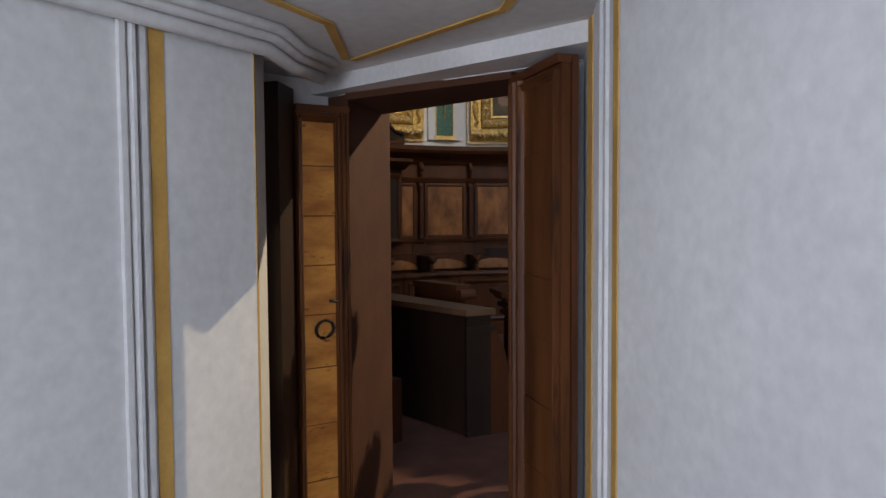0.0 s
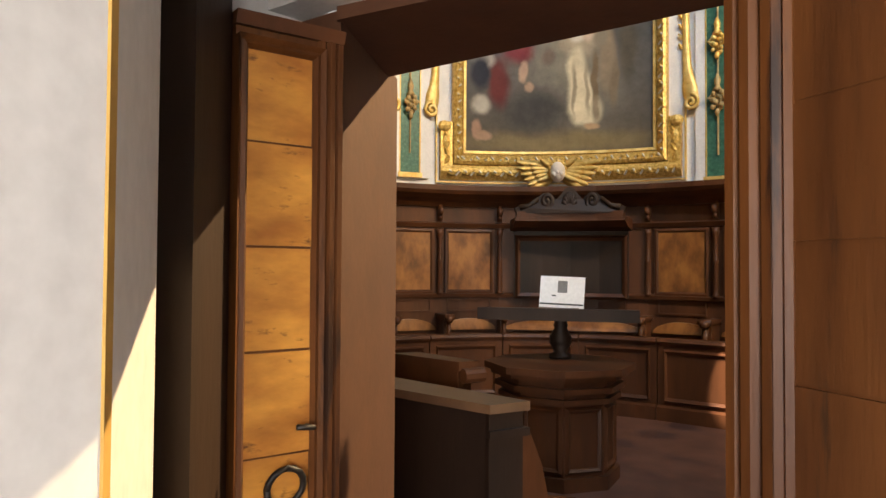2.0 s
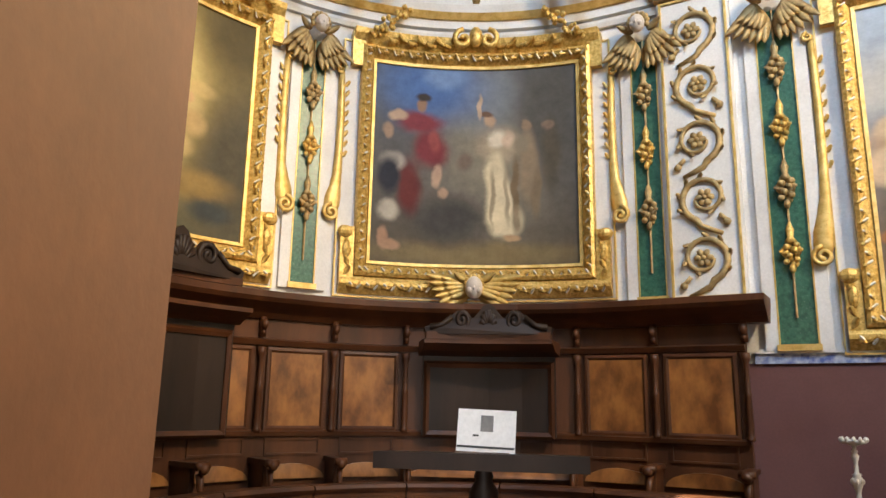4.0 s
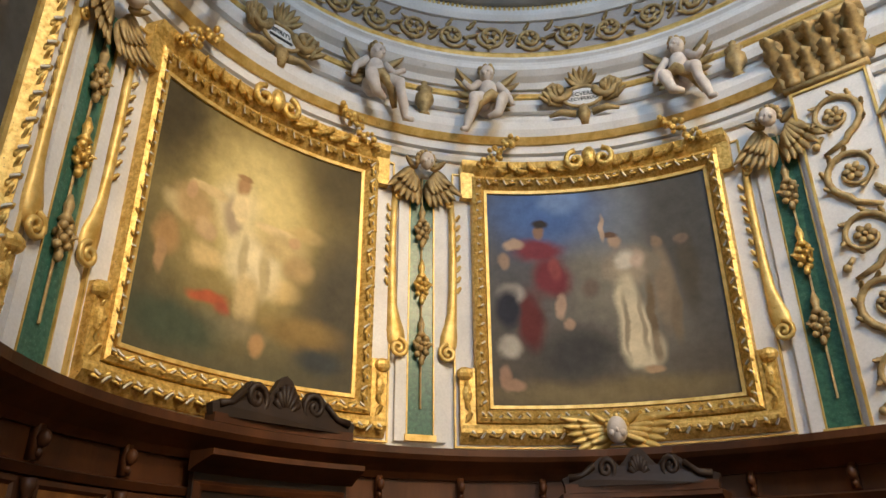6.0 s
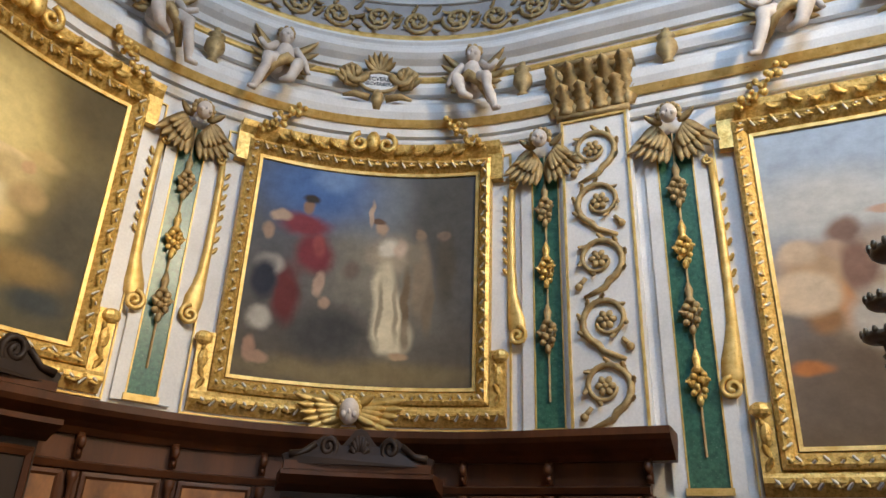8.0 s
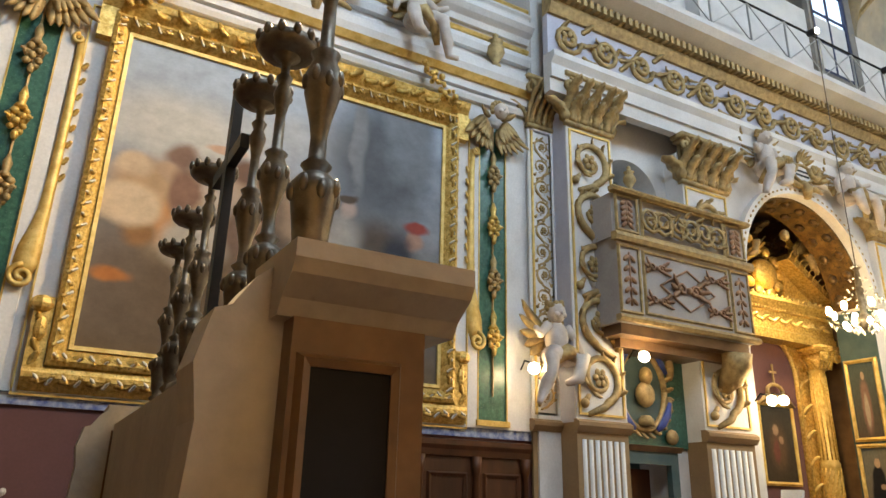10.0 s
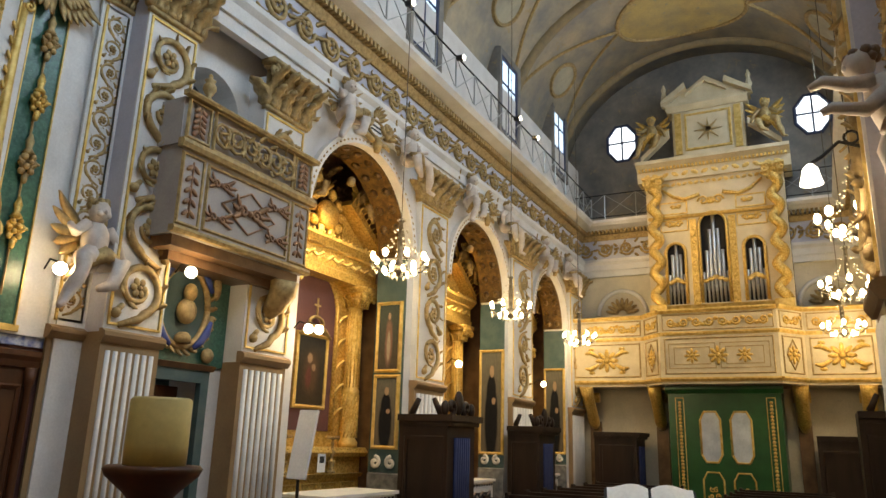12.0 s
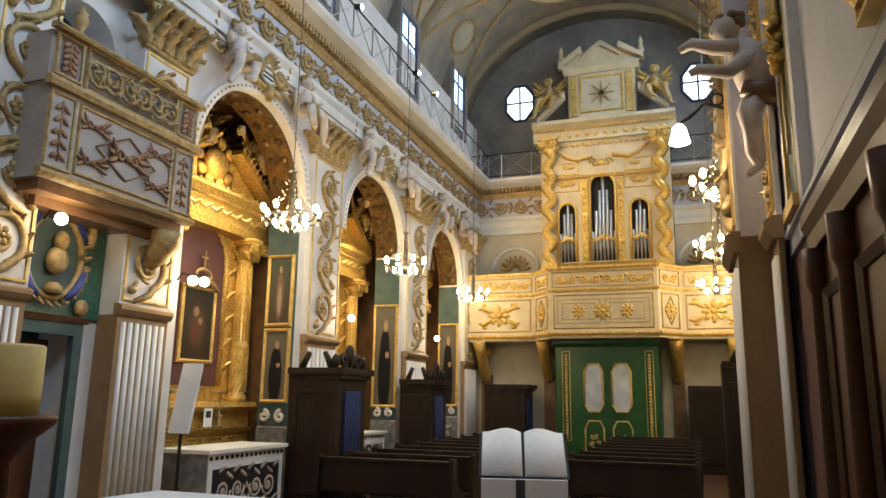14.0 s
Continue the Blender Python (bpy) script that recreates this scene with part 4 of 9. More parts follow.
def rinceau(bm, c, z0, z1, w, d, r=0.02):
    """A climbing scroll of acanthus: one stem, alternate volutes, a rosette in each."""
    n = max(2, round((z1 - z0) / (w * 1.12)))
    step = (z1 - z0) / n
    rad = w * 0.48
    ros = []
    for i in range(n):
        q = 1 if i % 2 else -1
        zc = z0 + step * (i + 0.5)
        cx_ = c + q * w * 0.04
        pts = [(c + q * w * 0.34, d, zc - step * 0.62), (c - q * w * 0.05, d, zc - step * 0.48)]
        pts += [(cx_ + rad * (1 - 0.62 * j / 23) * math.cos(-math.pi / 2 - q * (0.35 + 7.4 * j / 23)), d + 0.006 * math.sin(j), zc + rad * (1 - 0.62 * j / 23) * math.sin(-math.pi / 2 - q * (0.35 + 7.4 * j / 23))) for j in range(24)]
        tube(bm, pts, [r * 1.0, r * 1.5] + [r * (1.7 - 0.9 * j / 23) for j in range(24)], 6)
        for j in (2, 4, 6, 8, 11, 14, 17):
            p = Vector(pts[j + 2])
            o = (p - Vector((cx_, d, zc))).normalized()
            tg = Vector((o.z, 0, -o.x)) * q
            leaf(bm, p - tg * r * 1.5, tg + o * 0.55, (0, 1, 0), r * 5.5, r * 2.6, 0.35)
        tube(bm, [(c + q * w * 0.30, d, zc - step * 0.30), (c + q * w * 0.42, d + 0.01, zc - step * 0.42)], [r * 1.0, r * 1.2], 5)
        ball(bm, (c + q * w * 0.43, d + 0.012, zc - step * 0.44), r * 1.9, 6, 4)
        ros.append((cx_, zc))
    for a, zc in ros:
        for k in range(6):
            t = k * math.pi / 3
            ball(bm, (a + w * 0.11 * math.cos(t), d + 0.012, zc + w * 0.11 * math.sin(t)), (w * 0.085, 0.022, w * 0.065), 6, 4, Matrix.Rotation(-t, 4, "Y"))
        ball(bm, (a, d + 0.025, zc), w * 0.05, 6, 4)
    return bm


def acanthus_capital(bm, s0, s1, z0, z1, d0, d1):
    """A capital with two rows of curled acanthus leaves, corner volutes, a flower and a thin abacus."""
    h, w = z1 - z0, s1 - s0
    box(bm, s0 + 0.02, s1 - 0.02, d0, d1 + 0.02, z0, z1 - 0.06)
    box(bm, s0 - 0.10, s1 + 0.10, d0, d1 + 0.17, z1 - 0.06, z1)
    box(bm, s0 - 0.06, s1 + 0.06, d0, d1 + 0.12, z1 - 0.10, z1 - 0.06)
    for row, (n, hh) in enumerate(((4, 0.58), (5, 0.98))):
        for i in range(n):
            s = s0 + w * (i + 0.5) / n if row == 0 else s0 + w * i / (n - 1)
            leaf(bm, (s, d1 + 0.035 - 0.02 * row, z0), (0, 0.06, 1), (0, 1, 0), h * hh, w / 3.6, 0.36, ACANTHUS)
    for q, s in ((-1, s0), (1, s1)):
        for dd in (0.3, 0.8):
            leaf(bm, (s - q * 0.02, d0 + (d1 - d0) * dd, z0), (q * 0.12, 0, 1), (q, 0, 0), h * 0.7, w / 3.4, 0.5)
        tube(bm, spiral(s + q * 0.02, z1 - 0.17, 0.10, 1.4, math.pi / 2, d1 + 0.13, 14, q), [0.032] * 15, 6)
        leaf(bm, (s - q * w * 0.2, d1 + 0.06, z0 + h * 0.5), (q * 0.7, 0.3, 0.8), (q * 0.4, 1, 0), h * 0.45, w * 0.2, 0.4)
    ball(bm, ((s0 + s1) / 2, d1 + 0.15, z1 - 0.06), (0.07, 0.05, 0.06), 8, 5)
    return bm


def gilt_pilaster(s0, s1, z0, z1, d, mp, cap=0.66, group="scrolled pilasters", label="white pilaster with gilded climbing scrollwork"):
    th = thing("pilaster", mp((s0 + s1) / 2, 0, z0), label, "pilaster", group)
    bm = BM()
    box(bm, s0, s1, 0, d, z0, z1, 3)
    sh = part("shaft", bm, STUCCO, th, "", mp)
    bm = BM()
    frame_ring(bm, s0 + 0.05, s1 - 0.05, z0 + 0.05, z1 - 0.04, [(0, d), (0, d + 0.025), (0.025, d + 0.025), (0.025, d)], 3)
    part("gilt_border", bm, GOLD, sh, "", mp)
    bm = BM()
    rinceau(bm, (s0 + s1) / 2, z0 + 0.12, z1 - 0.10, (s1 - s0) * 0.70, d + 0.015, 0.022 * min(1.0, (s1 - s0) / 0.7))
    part("scrollwork", bm, OLDGOLD, sh, "", mp, True)
    if cap:
        bm = BM()
        mould(bm, s0 - 0.02, s1 + 0.02, [(0, z1), (d + 0.04, z1), (d + 0.05, z1 + 0.05), (0, z1 + 0.05)], 2)
        acanthus_capital(bm, s0, s1, z1 + 0.05, z1 + cap, 0, d)
        part("capital", bm, OLDGOLD, th, "dull gilt leafy capital", mp, True)
    return th


def putto(at, face, mp=None, seat=True, q=1, scale=1.0, mats=None, label="pale stucco putto with gilt drapery seated on the cornice"):
    """A small seated winged figure, one plain mesh."""
    bm = BM()
    k = scale

    def P(x, y, z):
        return (x * k * q, y * k, z * k)
    ball(bm, P(0, 0.02, 0.26), (0.10 * k, 0.09 * k, 0.15 * k), 10, 8)
    ball(bm, P(0, 0.0, 0.12), (0.12 * k, 0.11 * k, 0.10 * k), 10, 8)
    ball(bm, P(0.01, 0.04, 0.47), (0.075 * k, 0.08 * k, 0.09 * k), 10, 8)
    ball(bm, P(0.01, 0.115, 0.46), (0.014 * k, 0.018 * k, 0.018 * k), 6, 4)
    for sgn in (-1, 1):
        ball(bm, P(0.01 + sgn * 0.035, 0.095, 0.445), (0.028 * k, 0.022 * k, 0.026 * k), 6, 4)
    tube(bm, [P(0, 0.02, 0.36), P(0.01, 0.03, 0.42)], [0.045 * k, 0.04 * k], 8)
    tube(bm, [P(0.06, 0.05, 0.10), P(0.12, 0.14, 0.11), P(0.19, 0.20, 0.07), P(0.20, 0.21, -0.04), P(0.24, 0.19, -0.14), P(0.27, 0.16, -0.25), P(0.33, 0.22, -0.29)], [0.08 * k, 0.078 * k, 0.062 * k, 0.05 * k, 0.052 * k, 0.034 * k, 0.022 * k], 8)
    tube(bm, [P(-0.06, 0.05, 0.10), P(-0.12, 0.20, 0.08), P(-0.06, 0.20, -0.08), P(0.04, 0.18, -0.12)], [0.075 * k, 0.065 * k, 0.05 * k, 0.025 * k], 8)
    tube(bm, [P(0.09, 0.03, 0.36), P(0.19, 0.06, 0.27), P(0.28, 0.12, 0.30)], [0.045 * k, 0.036 * k, 0.024 * k], 7)
    tube(bm, [P(-0.09, 0.03, 0.36), P(-0.20, 0.02, 0.26), P(-0.24, 0.06, 0.12)], [0.045 * k, 0.036 * k, 0.024 * k], 7)
    body = len(bm.faces)
    for j in range(16):
        a = j * 2.4
        ball(bm, P(0.01 + 0.062 * math.cos(a), 0.015 + 0.05 * math.sin(a), 0.505 + 0.0035 * j), 0.03 * k, 6, 4)
    for sgn in (-1, 1):
        for j in range(5):
            leaf(bm, P(sgn * 0.06, -0.08, 0.36 - 0.03 * j), (sgn * q, -0.15, 0.75 - 0.38 * j), (0, 1, 0), (0.34 - 0.03 * j) * k, 0.09 * k, 0.2, FEATHER)
    tube(bm, [P(-0.12, 0.10, 0.12), P(0.0, 0.17, 0.14), P(0.12, 0.14, 0.06), P(0.2, 0.06, -0.10)], [0.05 * k, 0.06 * k, 0.055 * k, 0.03 * k], 6)
    for i, f in enumerate(bm.faces):
        f.material_index = 0 if i < body else 1
    for v in bm.verts:
        v.co = mp(at[0] + v.co.x, at[1] + v.co.y, at[2] + v.co.z)
    ob = link("putto", bm, mats or [FLESH, OLDGOLD], None, "", None, True)
    return tagged(ob, label, "statue", "putti on the cornice")


def urn(s, d, z, mp, k=1.0):
    th = thing("urn", mp(s, d, z), "small gilded urn with a flame lid on the ledge", "urn", "urns on the ledge")
    bm = BM()
    lathe(bm, [(0.05 * k, 0), (0.05 * k, 0.03 * k), (0.025 * k, 0.05 * k), (0.085 * k, 0.15 * k), (0.08 * k, 0.21 * k), (0.05 * k, 0.25 * k), (0.075 * k, 0.28 * k), (0.02 * k, 0.31 * k), (0.03 * k, 0.35 * k), (0, 0.38 * k)], 10, mp(s, d, z))
    part("vase", bm, OLDGOLD, th, "", None, True)
    return th


def lettering(name, text, size, depth, mat, parent, m, label=""):
    cu = bpy.data.curves.new(name, "FONT")
    cu.body, cu.size, cu.extrude, cu.align_x, cu.align_y = text, size, depth, "CENTER", "CENTER"
    tmp = bpy.data.objects.new(name, cu)
    scene.collection.objects.link(tmp)
    me = bpy.data.meshes.new_from_object(tmp)
    bpy.data.objects.remove(tmp)
    me.materials.clear()
    me.materials.append(mat)
    ob = new(name, me)
    ob.matrix_basis = m
    if parent:
        ob.parent = parent
        ob.matrix_parent_inverse = parent.matrix_basis.inverted()
    return ob


def cartouche(s, z, mp, lines):
    th = thing("cartouche", mp(s, 0.1, z), "gilded scrolled cartouche with a lettered oval tablet", "cartouche", "cartouches over the paintings")
    bm = BM()
    for q in (-1, 1):
        tube(bm, spiral(s + q * 0.30, z + 0.10, 0.15, 1.2, 0 if q < 0 else math.pi, 0.16, 14, q), [0.045] * 15, 6)
        tube(bm, [(s + q * 0.10, 0.16, z - 0.24), (s + q * 0.28, 0.16, z - 0.20), (s + q * 0.42, 0.15, z - 0.24)], [0.05, 0.045, 0.02], 6)
        tube(bm, [(s + q * 0.34, 0.12, z + 0.24), (s + q * 0.44, 0.16, z + 0.12), (s + q * 0.40, 0.15, z - 0.08)], [0.03, 0.05, 0.03], 6)
    for k in range(7):
        a = math.pi * (0.12 + 0.76 * k / 6)
        leaf(bm, (s, 0.14, z + 0.15), (math.cos(a), 0, math.sin(a)), (0, 1, 0), 0.25, 0.10, 0.3, FEATHER)
    for q in (-1, 1):
        for k in range(5):
            a = 0.15 + 0.3 * k
            leaf(bm, (s + q * 0.24, 0.12, z - 0.06), (q * math.cos(a), 0, math.sin(a)), (0, 1, 0), 0.34 - 0.02 * k, 0.11, 0.25, FEATHER)
    tube(bm, [(s, 0.13, z - 0.15), (s, 0.20, z - 0.26), (s, 0.18, z - 0.42)], [0.06, 0.08, 0.05], 8)
    tube(bm, [(s + 0.24 * math.cos(k * math.pi / 10), 0.15, z + 0.14 * math.sin(k * math.pi / 10)) for k in range(21)], 0.025, 6)
    part("scrollwork", bm, OLDGOLD, th, "", mp, True)
    bm = BM()
    outline = [(s + 0.24 * math.cos(k * math.pi / 10), z + 0.14 * math.sin(k * math.pi / 10)) for k in range(20)]
    prism(bm, outline, 0.08, 0.15)
    tb = part("tablet", bm, STUCCO, th, "pale grey oval tablet", mp)
    p0, p1 = Vector(mp(s - 0.05, 0.155, z)), Vector(mp(s + 0.05, 0.155, z))
    right = (p1 - p0).normalized()
    out = right.cross(Vector((0, 0, 1)))
    rot = Matrix((right, Vector((0, 0, 1)), out)).transposed().to_4x4()
    for j, t in enumerate(lines):
        zz = z + 0.035 - 0.07 * j
        if t:
            lettering("lettering", t, 0.075 if len(t) < 9 else 0.062, 0.003, INK, tb, Matrix.Translation(mp(s, 0.157, zz)) @ rot)
        else:
            bm = BM()
            box(bm, s - 0.15, s + 0.15, 0.15, 0.156, zz - 0.015, zz + 0.015)
            part("lettering", bm, INK, tb, "", mp)
    return th


# paintings
C2 = 3.83
framed_bay(0.0, 1.15, 3.13, 5.52, GLORY, choir, "large gilt-framed golden painting of a heavenly glory", top_label="SPIRITV")
framed_bay(C2, 1.21, 3.11, 5.50, TYRANT, choir, "large gilt-framed painting of a red-robed ruler and pale figure", cherub=True)
framed_bay(-C2, 1.21, 3.11, 5.50, TYRANT, choir, "large gilt-framed dark painting on the curved wall", cherub=True)
P3C, P3H = -0.40, 1.66
framed_bay(sx(P3C), P3H, 2.48, 5.40, CROWD, choir, "wide gilt-framed painting of a crowd under pale sky", n=2, ear=0.14)
framed_bay(-sx(-0.95), 0.92, 2.68, 5.40, CROWD, choir, "wide gilt-framed painting on the doorway side wall", n=2, ear=0.14)
for q in (-1, 1):
    green_strip(*sorted((q * 1.74, q * 2.0)), 2.80, 5.62, choir)
    green_strip(*sorted((q * sx(-4.27), q * sx(-4.0))), 2.70, 5.62, choir)
    green_strip(*sorted((q * sx(-2.96), q * sx(-2.64))), 2.17 if q > 0 else 2.5, 5.62, choir, 4)
    green_strip(*sorted((q * sx(1.77), q * sx(2.12))), 2.17, 5.62, choir, 4)
    gilt_pilaster(*sorted((q * sx(-3.95), q * sx(-3.20))), 2.62, 5.98, 0.10, choir)
# ledge, attic bands, cornice, frieze round the choir
END = sx(2.5)


def round_wall(name, profile, mat, label, s0=-END, s1=END, n=90):
    bm = BM()
    mould(bm, s0, s1, profile, n)
    return structure(name, bm, mat, label, choir)


round_wall("trim_ledge", [(0, 6.02), (0.09, 6.02), (0.09, 6.12), (0.17, 6.20), (0.20, 6.28), (0.20, 6.38), (0, 6.40)], STUCCO, "white stucco ledge above the paintings")
round_wall("trim_ledge_gilt", [(0.088, 6.125), (0.125, 6.125), (0.175, 6.195), (0.16, 6.20)], GOLD, "thin gilt bead under the ledge")
round_wall("trim_attic", [(0, 6.62), (0.07, 6.62), (0.10, 6.70), (0.10, 6.76), (0, 6.80)], STUCCO, "white band above the ledge")
round_wall("trim_cornice", [(0, 6.96), (0.05, 6.96), (0.08, 7.03), (0.15, 7.08), (0.20, 7.14), (0.20, 7.20), (0, 7.23)], STUCCO, "projecting white cornice of the choir")
round_wall("trim_bead", [(0, 7.44), (0.05, 7.44), (0.07, 7.48), (0.05, 7.52), (0, 7.52)], GOLD, "gilt bead under the frieze")
round_wall("trim_bead_upper", [(0, 8.02), (0.06, 8.02), (0.10, 8.08), (0.12, 8.14), (0, 8.16)], STUCCO, "white moulding above the frieze")
round_wall("trim_fascia_lower", [(0, 6.46), (0.04, 6.46), (0.05, 6.52), (0, 6.54)], STUCCO, "thin white fillet above the ledge")
round_wall("trim_fascia_gilt", [(0, 6.835), (0.045, 6.835), (0.06, 6.865), (0.045, 6.895), (0, 6.895)], GOLD, "gilt bead between the white bands")
round_wall("trim_fascia_upper", [(0, 7.27), (0.07, 7.27), (0.09, 7.33), (0.12, 7.36), (0.12, 7.39), (0, 7.41)], STUCCO, "stepped white fascia below the frieze")
round_wall("trim_fascia_under", [(0, 5.90), (0.05, 5.90), (0.07, 5.95), (0.07, 5.985), (0, 6.0)], STUCCO, "thin white fascia under the ledge")
bm = BM()
for i in range(400):
    s = -END + 2 * END * i / 400
    box(bm, s, s + 0.022, 0.06, 0.10, 6.135, 6.18)
    box(bm, s, s + 0.025, 0.02, 0.09, 8.17, 8.23)
tagged(link("dentil_rows", bm, GOLD, None, "", choir), "rows of tiny gilded dentils along the mouldings", "moulding", "", "stuff")
fz = thing("frieze", choir(0, 0, 7.52), "grey frieze with gilded acanthus scrolls under the dome", "frieze")
bm = BM()
mould(bm, -END, END, [(0, 7.52), (0.02, 7.52), (0.02, 8.02), (0, 8.02)], 90)
part("ground", bm, DOVE, fz, "", choir)
for i in range(-9, 17):
    bm = BM()
    c = i * 0.5 + 0.25
    q = 1 if i % 2 else -1
    tube(bm, spiral(c, 7.76 + q * 0.02, 0.19, 1.5, math.pi * (0.5 + q * 0.5), 0.04, 18, q, 0.3), [0.026] * 19, 6)
    for k in range(6):
        t = k * math.pi / 3
        ball(bm, (c + 0.075 * math.cos(t), 0.045, 7.76 + 0.075 * math.sin(t)), (0.05, 0.02, 0.03), 6, 4, Matrix.Rotation(-t, 4, "Y"))
    for k in range(3):
        leaf(bm, (c + 0.19, 0.03, 7.64 + 0.12 * k), (1, 0, q * (0.8 - 0.8 * k)), (0, 1, 0), 0.17, 0.075, 0.3)
        leaf(bm, (c + 0.15 * math.cos(2.1 * k), 0.04, 7.76 + 0.15 * math.sin(2.1 * k)), (math.cos(2.1 * k + q * 1.2), 0, math.sin(2.1 * k + q * 1.2)), (0, 1, 0), 0.13, 0.06, 0.3)
    part("scroll", bm, OLDGOLD, fz, "", choir, True)
# coffers of the half dome: a fine raised net
bm = BM()
for j in range(7):
    e = 0.02 + 0.07 * j
    tube(bm, [(CX - (RA - 0.03) * math.cos(e) * math.sin(math.pi * i / 48), CY - (RA - 0.03) * math.cos(e) * math.cos(math.pi * i / 48), 8.3 + RA * math.sin(e)) for i in range(49)], 0.022, 4)
for i in range(1, 96):
    a = math.pi * i / 96
    tube(bm, [(CX - (RA - 0.03) * math.cos(0.02 + 0.07 * j) * math.sin(a), CY - (RA - 0.03) * math.cos(0.02 + 0.07 * j) * math.cos(a), 8.3 + RA * math.sin(0.02 + 0.07 * j)) for j in range(7)], 0.014, 4)
tagged(link("dome_coffers", bm, STUCCO), "fine raised white coffer net of the half dome", "coffer", "", "stuff")

for c, lines in ((0.0, ("SPIRITV", None)), (C2, ("NECVERBA", "NECVERBERA")), (sx(P3C), (None, None)), (-sx(P3C), (None, None))):
    cartouche(c, 6.72, choir, lines)
    for q in (-1, 1):
        putto((c + q * 1.18, 0.22, 6.42), 0, choir, q=q, scale=1.25)
for s in (1.87, -1.87, sx(-4.35), sx(-2.75), sx(1.95), -sx(-4.35), -sx(-2.75)):
    urn(s, 0.11, 6.41, choir, 1.35)
# blue majolica border on the flat walls
for q in (-1, 1):
    lo = -3.2 if q > 0 else -1.85
    bd = thing("tile_border", choir(q * sx(-0.3), 0, 2.0), "blue and white majolica tile border on the wall", "tile border")
    bm = BM()
    box(bm, *sorted((q * sx(lo), q * sx(2.45))), 0, 0.025, 1.995, 2.09)
    part("tiles", bm, BLUE, bd, "", choir)
    bm = BM()
    box(bm, *sorted((q * sx(lo), q * sx(2.45))), 0, 0.05, 2.09, 2.115)
    part("white_fillet", bm, STUCCO, bd, "", choir)

# ---------------------------------------------------------------- choir: stalls, lectern, desk, altar
def stall_bay(s0, s1, first, last, mp, k=3, over=0.0):
    """One stall: framed back panel, small columns, armrest with rolled knob, seat, cornice stretch with brackets."""
    th = thing("choir_stall", mp((s0 + s1) / 2, 0.3, 0), "dark walnut choir stall with a burr-veneer back panel", "choir stall", "choir stalls round the apse")
    B = 0.30
    bm = BM()
    box(bm, s0, s1, B - 0.10, B, 0.0, 2.36, k)
    bk = part("back", bm, WALNUT, th, "", mp)
    w = s1 - s0
    bm = BM()
    box(bm, s0 + w * 0.15, s1 - w * 0.15, B, B + 0.018, 1.33, 2.04, 2)
    part("back_panel", bm, BURL, bk, "glossy burr walnut panel", mp)
    bm = BM()
    frame_ring(bm, s0 + w * 0.155, s1 - w * 0.155, 1.335, 2.035, [(0, B), (0, B + 0.02), (0.02, B + 0.035), (0.05, B + 0.03), (0.06, B)], 2)
    frame_ring(bm, s0 + w * 0.16, s1 - w * 0.16, 1.08, 1.20, [(0, B), (0, B + 0.02), (0.02, B + 0.02), (0.02, B)], 2)
    mould(bm, s0, s1, [(B, 1.24), (B + 0.05, 1.24), (B + 0.06, 1.28), (B, 1.30)], k)
    mould(bm, s0, s1, [(B, 2.10), (B + 0.04, 2.10), (B + 0.07, 2.15), (B, 2.17)], k)
    part("panel_moulding", bm, WALNUT, bk, "", mp)
    bm = BM()
    mould(bm, s0, s1 + over, [(B - 0.1, 2.36), (B + 0.04, 2.36), (B + 0.09, 2.41), (B + 0.15, 2.45), (B + 0.25, 2.50), (B + 0.28, 2.54), (B + 0.28, 2.60), (0.0, 2.62)], k)
    part("cornice", bm, WALNUT, th, "", mp)
    for s in [s0] + ([s1] if last else []):
        bm = BM()
        base = mp(s, B + 0.045, 1.28)
        lathe(bm, [(0.04, 0), (0.04, 0.03), (0.028, 0.05), (0.034, 0.10), (0.030, 0.40), (0.036, 0.42), (0.026, 0.44), (0.024, 0.70), (0.04, 0.74), (0.045, 0.80)], 10, base)
        part("colonnette", bm, WALNUT, th, "slender turned walnut colonnette", None, True)
        bm = BM()
        prism(bm, [(s - 0.03, 2.18), (s + 0.03, 2.18), (s + 0.03, 2.42), (s - 0.03, 2.42)], B, B + 0.06)
        ball(bm, (s, B + 0.08, 2.30), (0.04, 0.05, 0.055), 8, 6)
        ball(bm, (s, B + 0.06, 2.22), (0.025, 0.03, 0.03), 6, 4)
        part("bracket", bm, WALNUT, th, "", mp, True)
        bm = BM()
        prism(bm, [(s - 0.03, 0.0), (s + 0.03, 0.0), (s + 0.03, 1.0), (s - 0.03, 1.0)], B, B + 0.30)
        box(bm, s - 0.03, s + 0.03, B + 0.30, B + 0.52, 0.0, 0.48)
        box(bm, s - 0.055, s + 0.055, B, B + 0.44, 1.0, 1.045)
        part("arm_partition", bm, WALNUT, th, "", mp)
        bm = BM()
        ball(bm, (s, B + 0.46, 1.0), (0.055, 0.05, 0.05), 8, 6)
        tube(bm, [(s - 0.07, B + 0.44, 1.02), (s + 0.07, B + 0.44, 1.02)], 0.035, 8)
        tube(bm, [(s, B + 0.40, 0.96), (s, B + 0.44, 0.82), (s, B + 0.36, 0.70), (s, B + 0.46, 0.55), (s, B + 0.5, 0.48)], [0.04, 0.03, 0.045, 0.03, 0.04], 7)
        part("arm_knob", bm, WALNUT, th, "", mp, True)
    bm = BM()
    c, r = (s0 + s1) / 2, (w - 0.10) / 2
    prism(bm, [(c - r, 0.84)] + [(c - r * math.cos(math.pi * i / 10), 0.84 + 0.14 * math.sin(math.pi * i / 10)) for i in range(11)] + [(c + r, 0.84)][:0], B, B + 0.03)
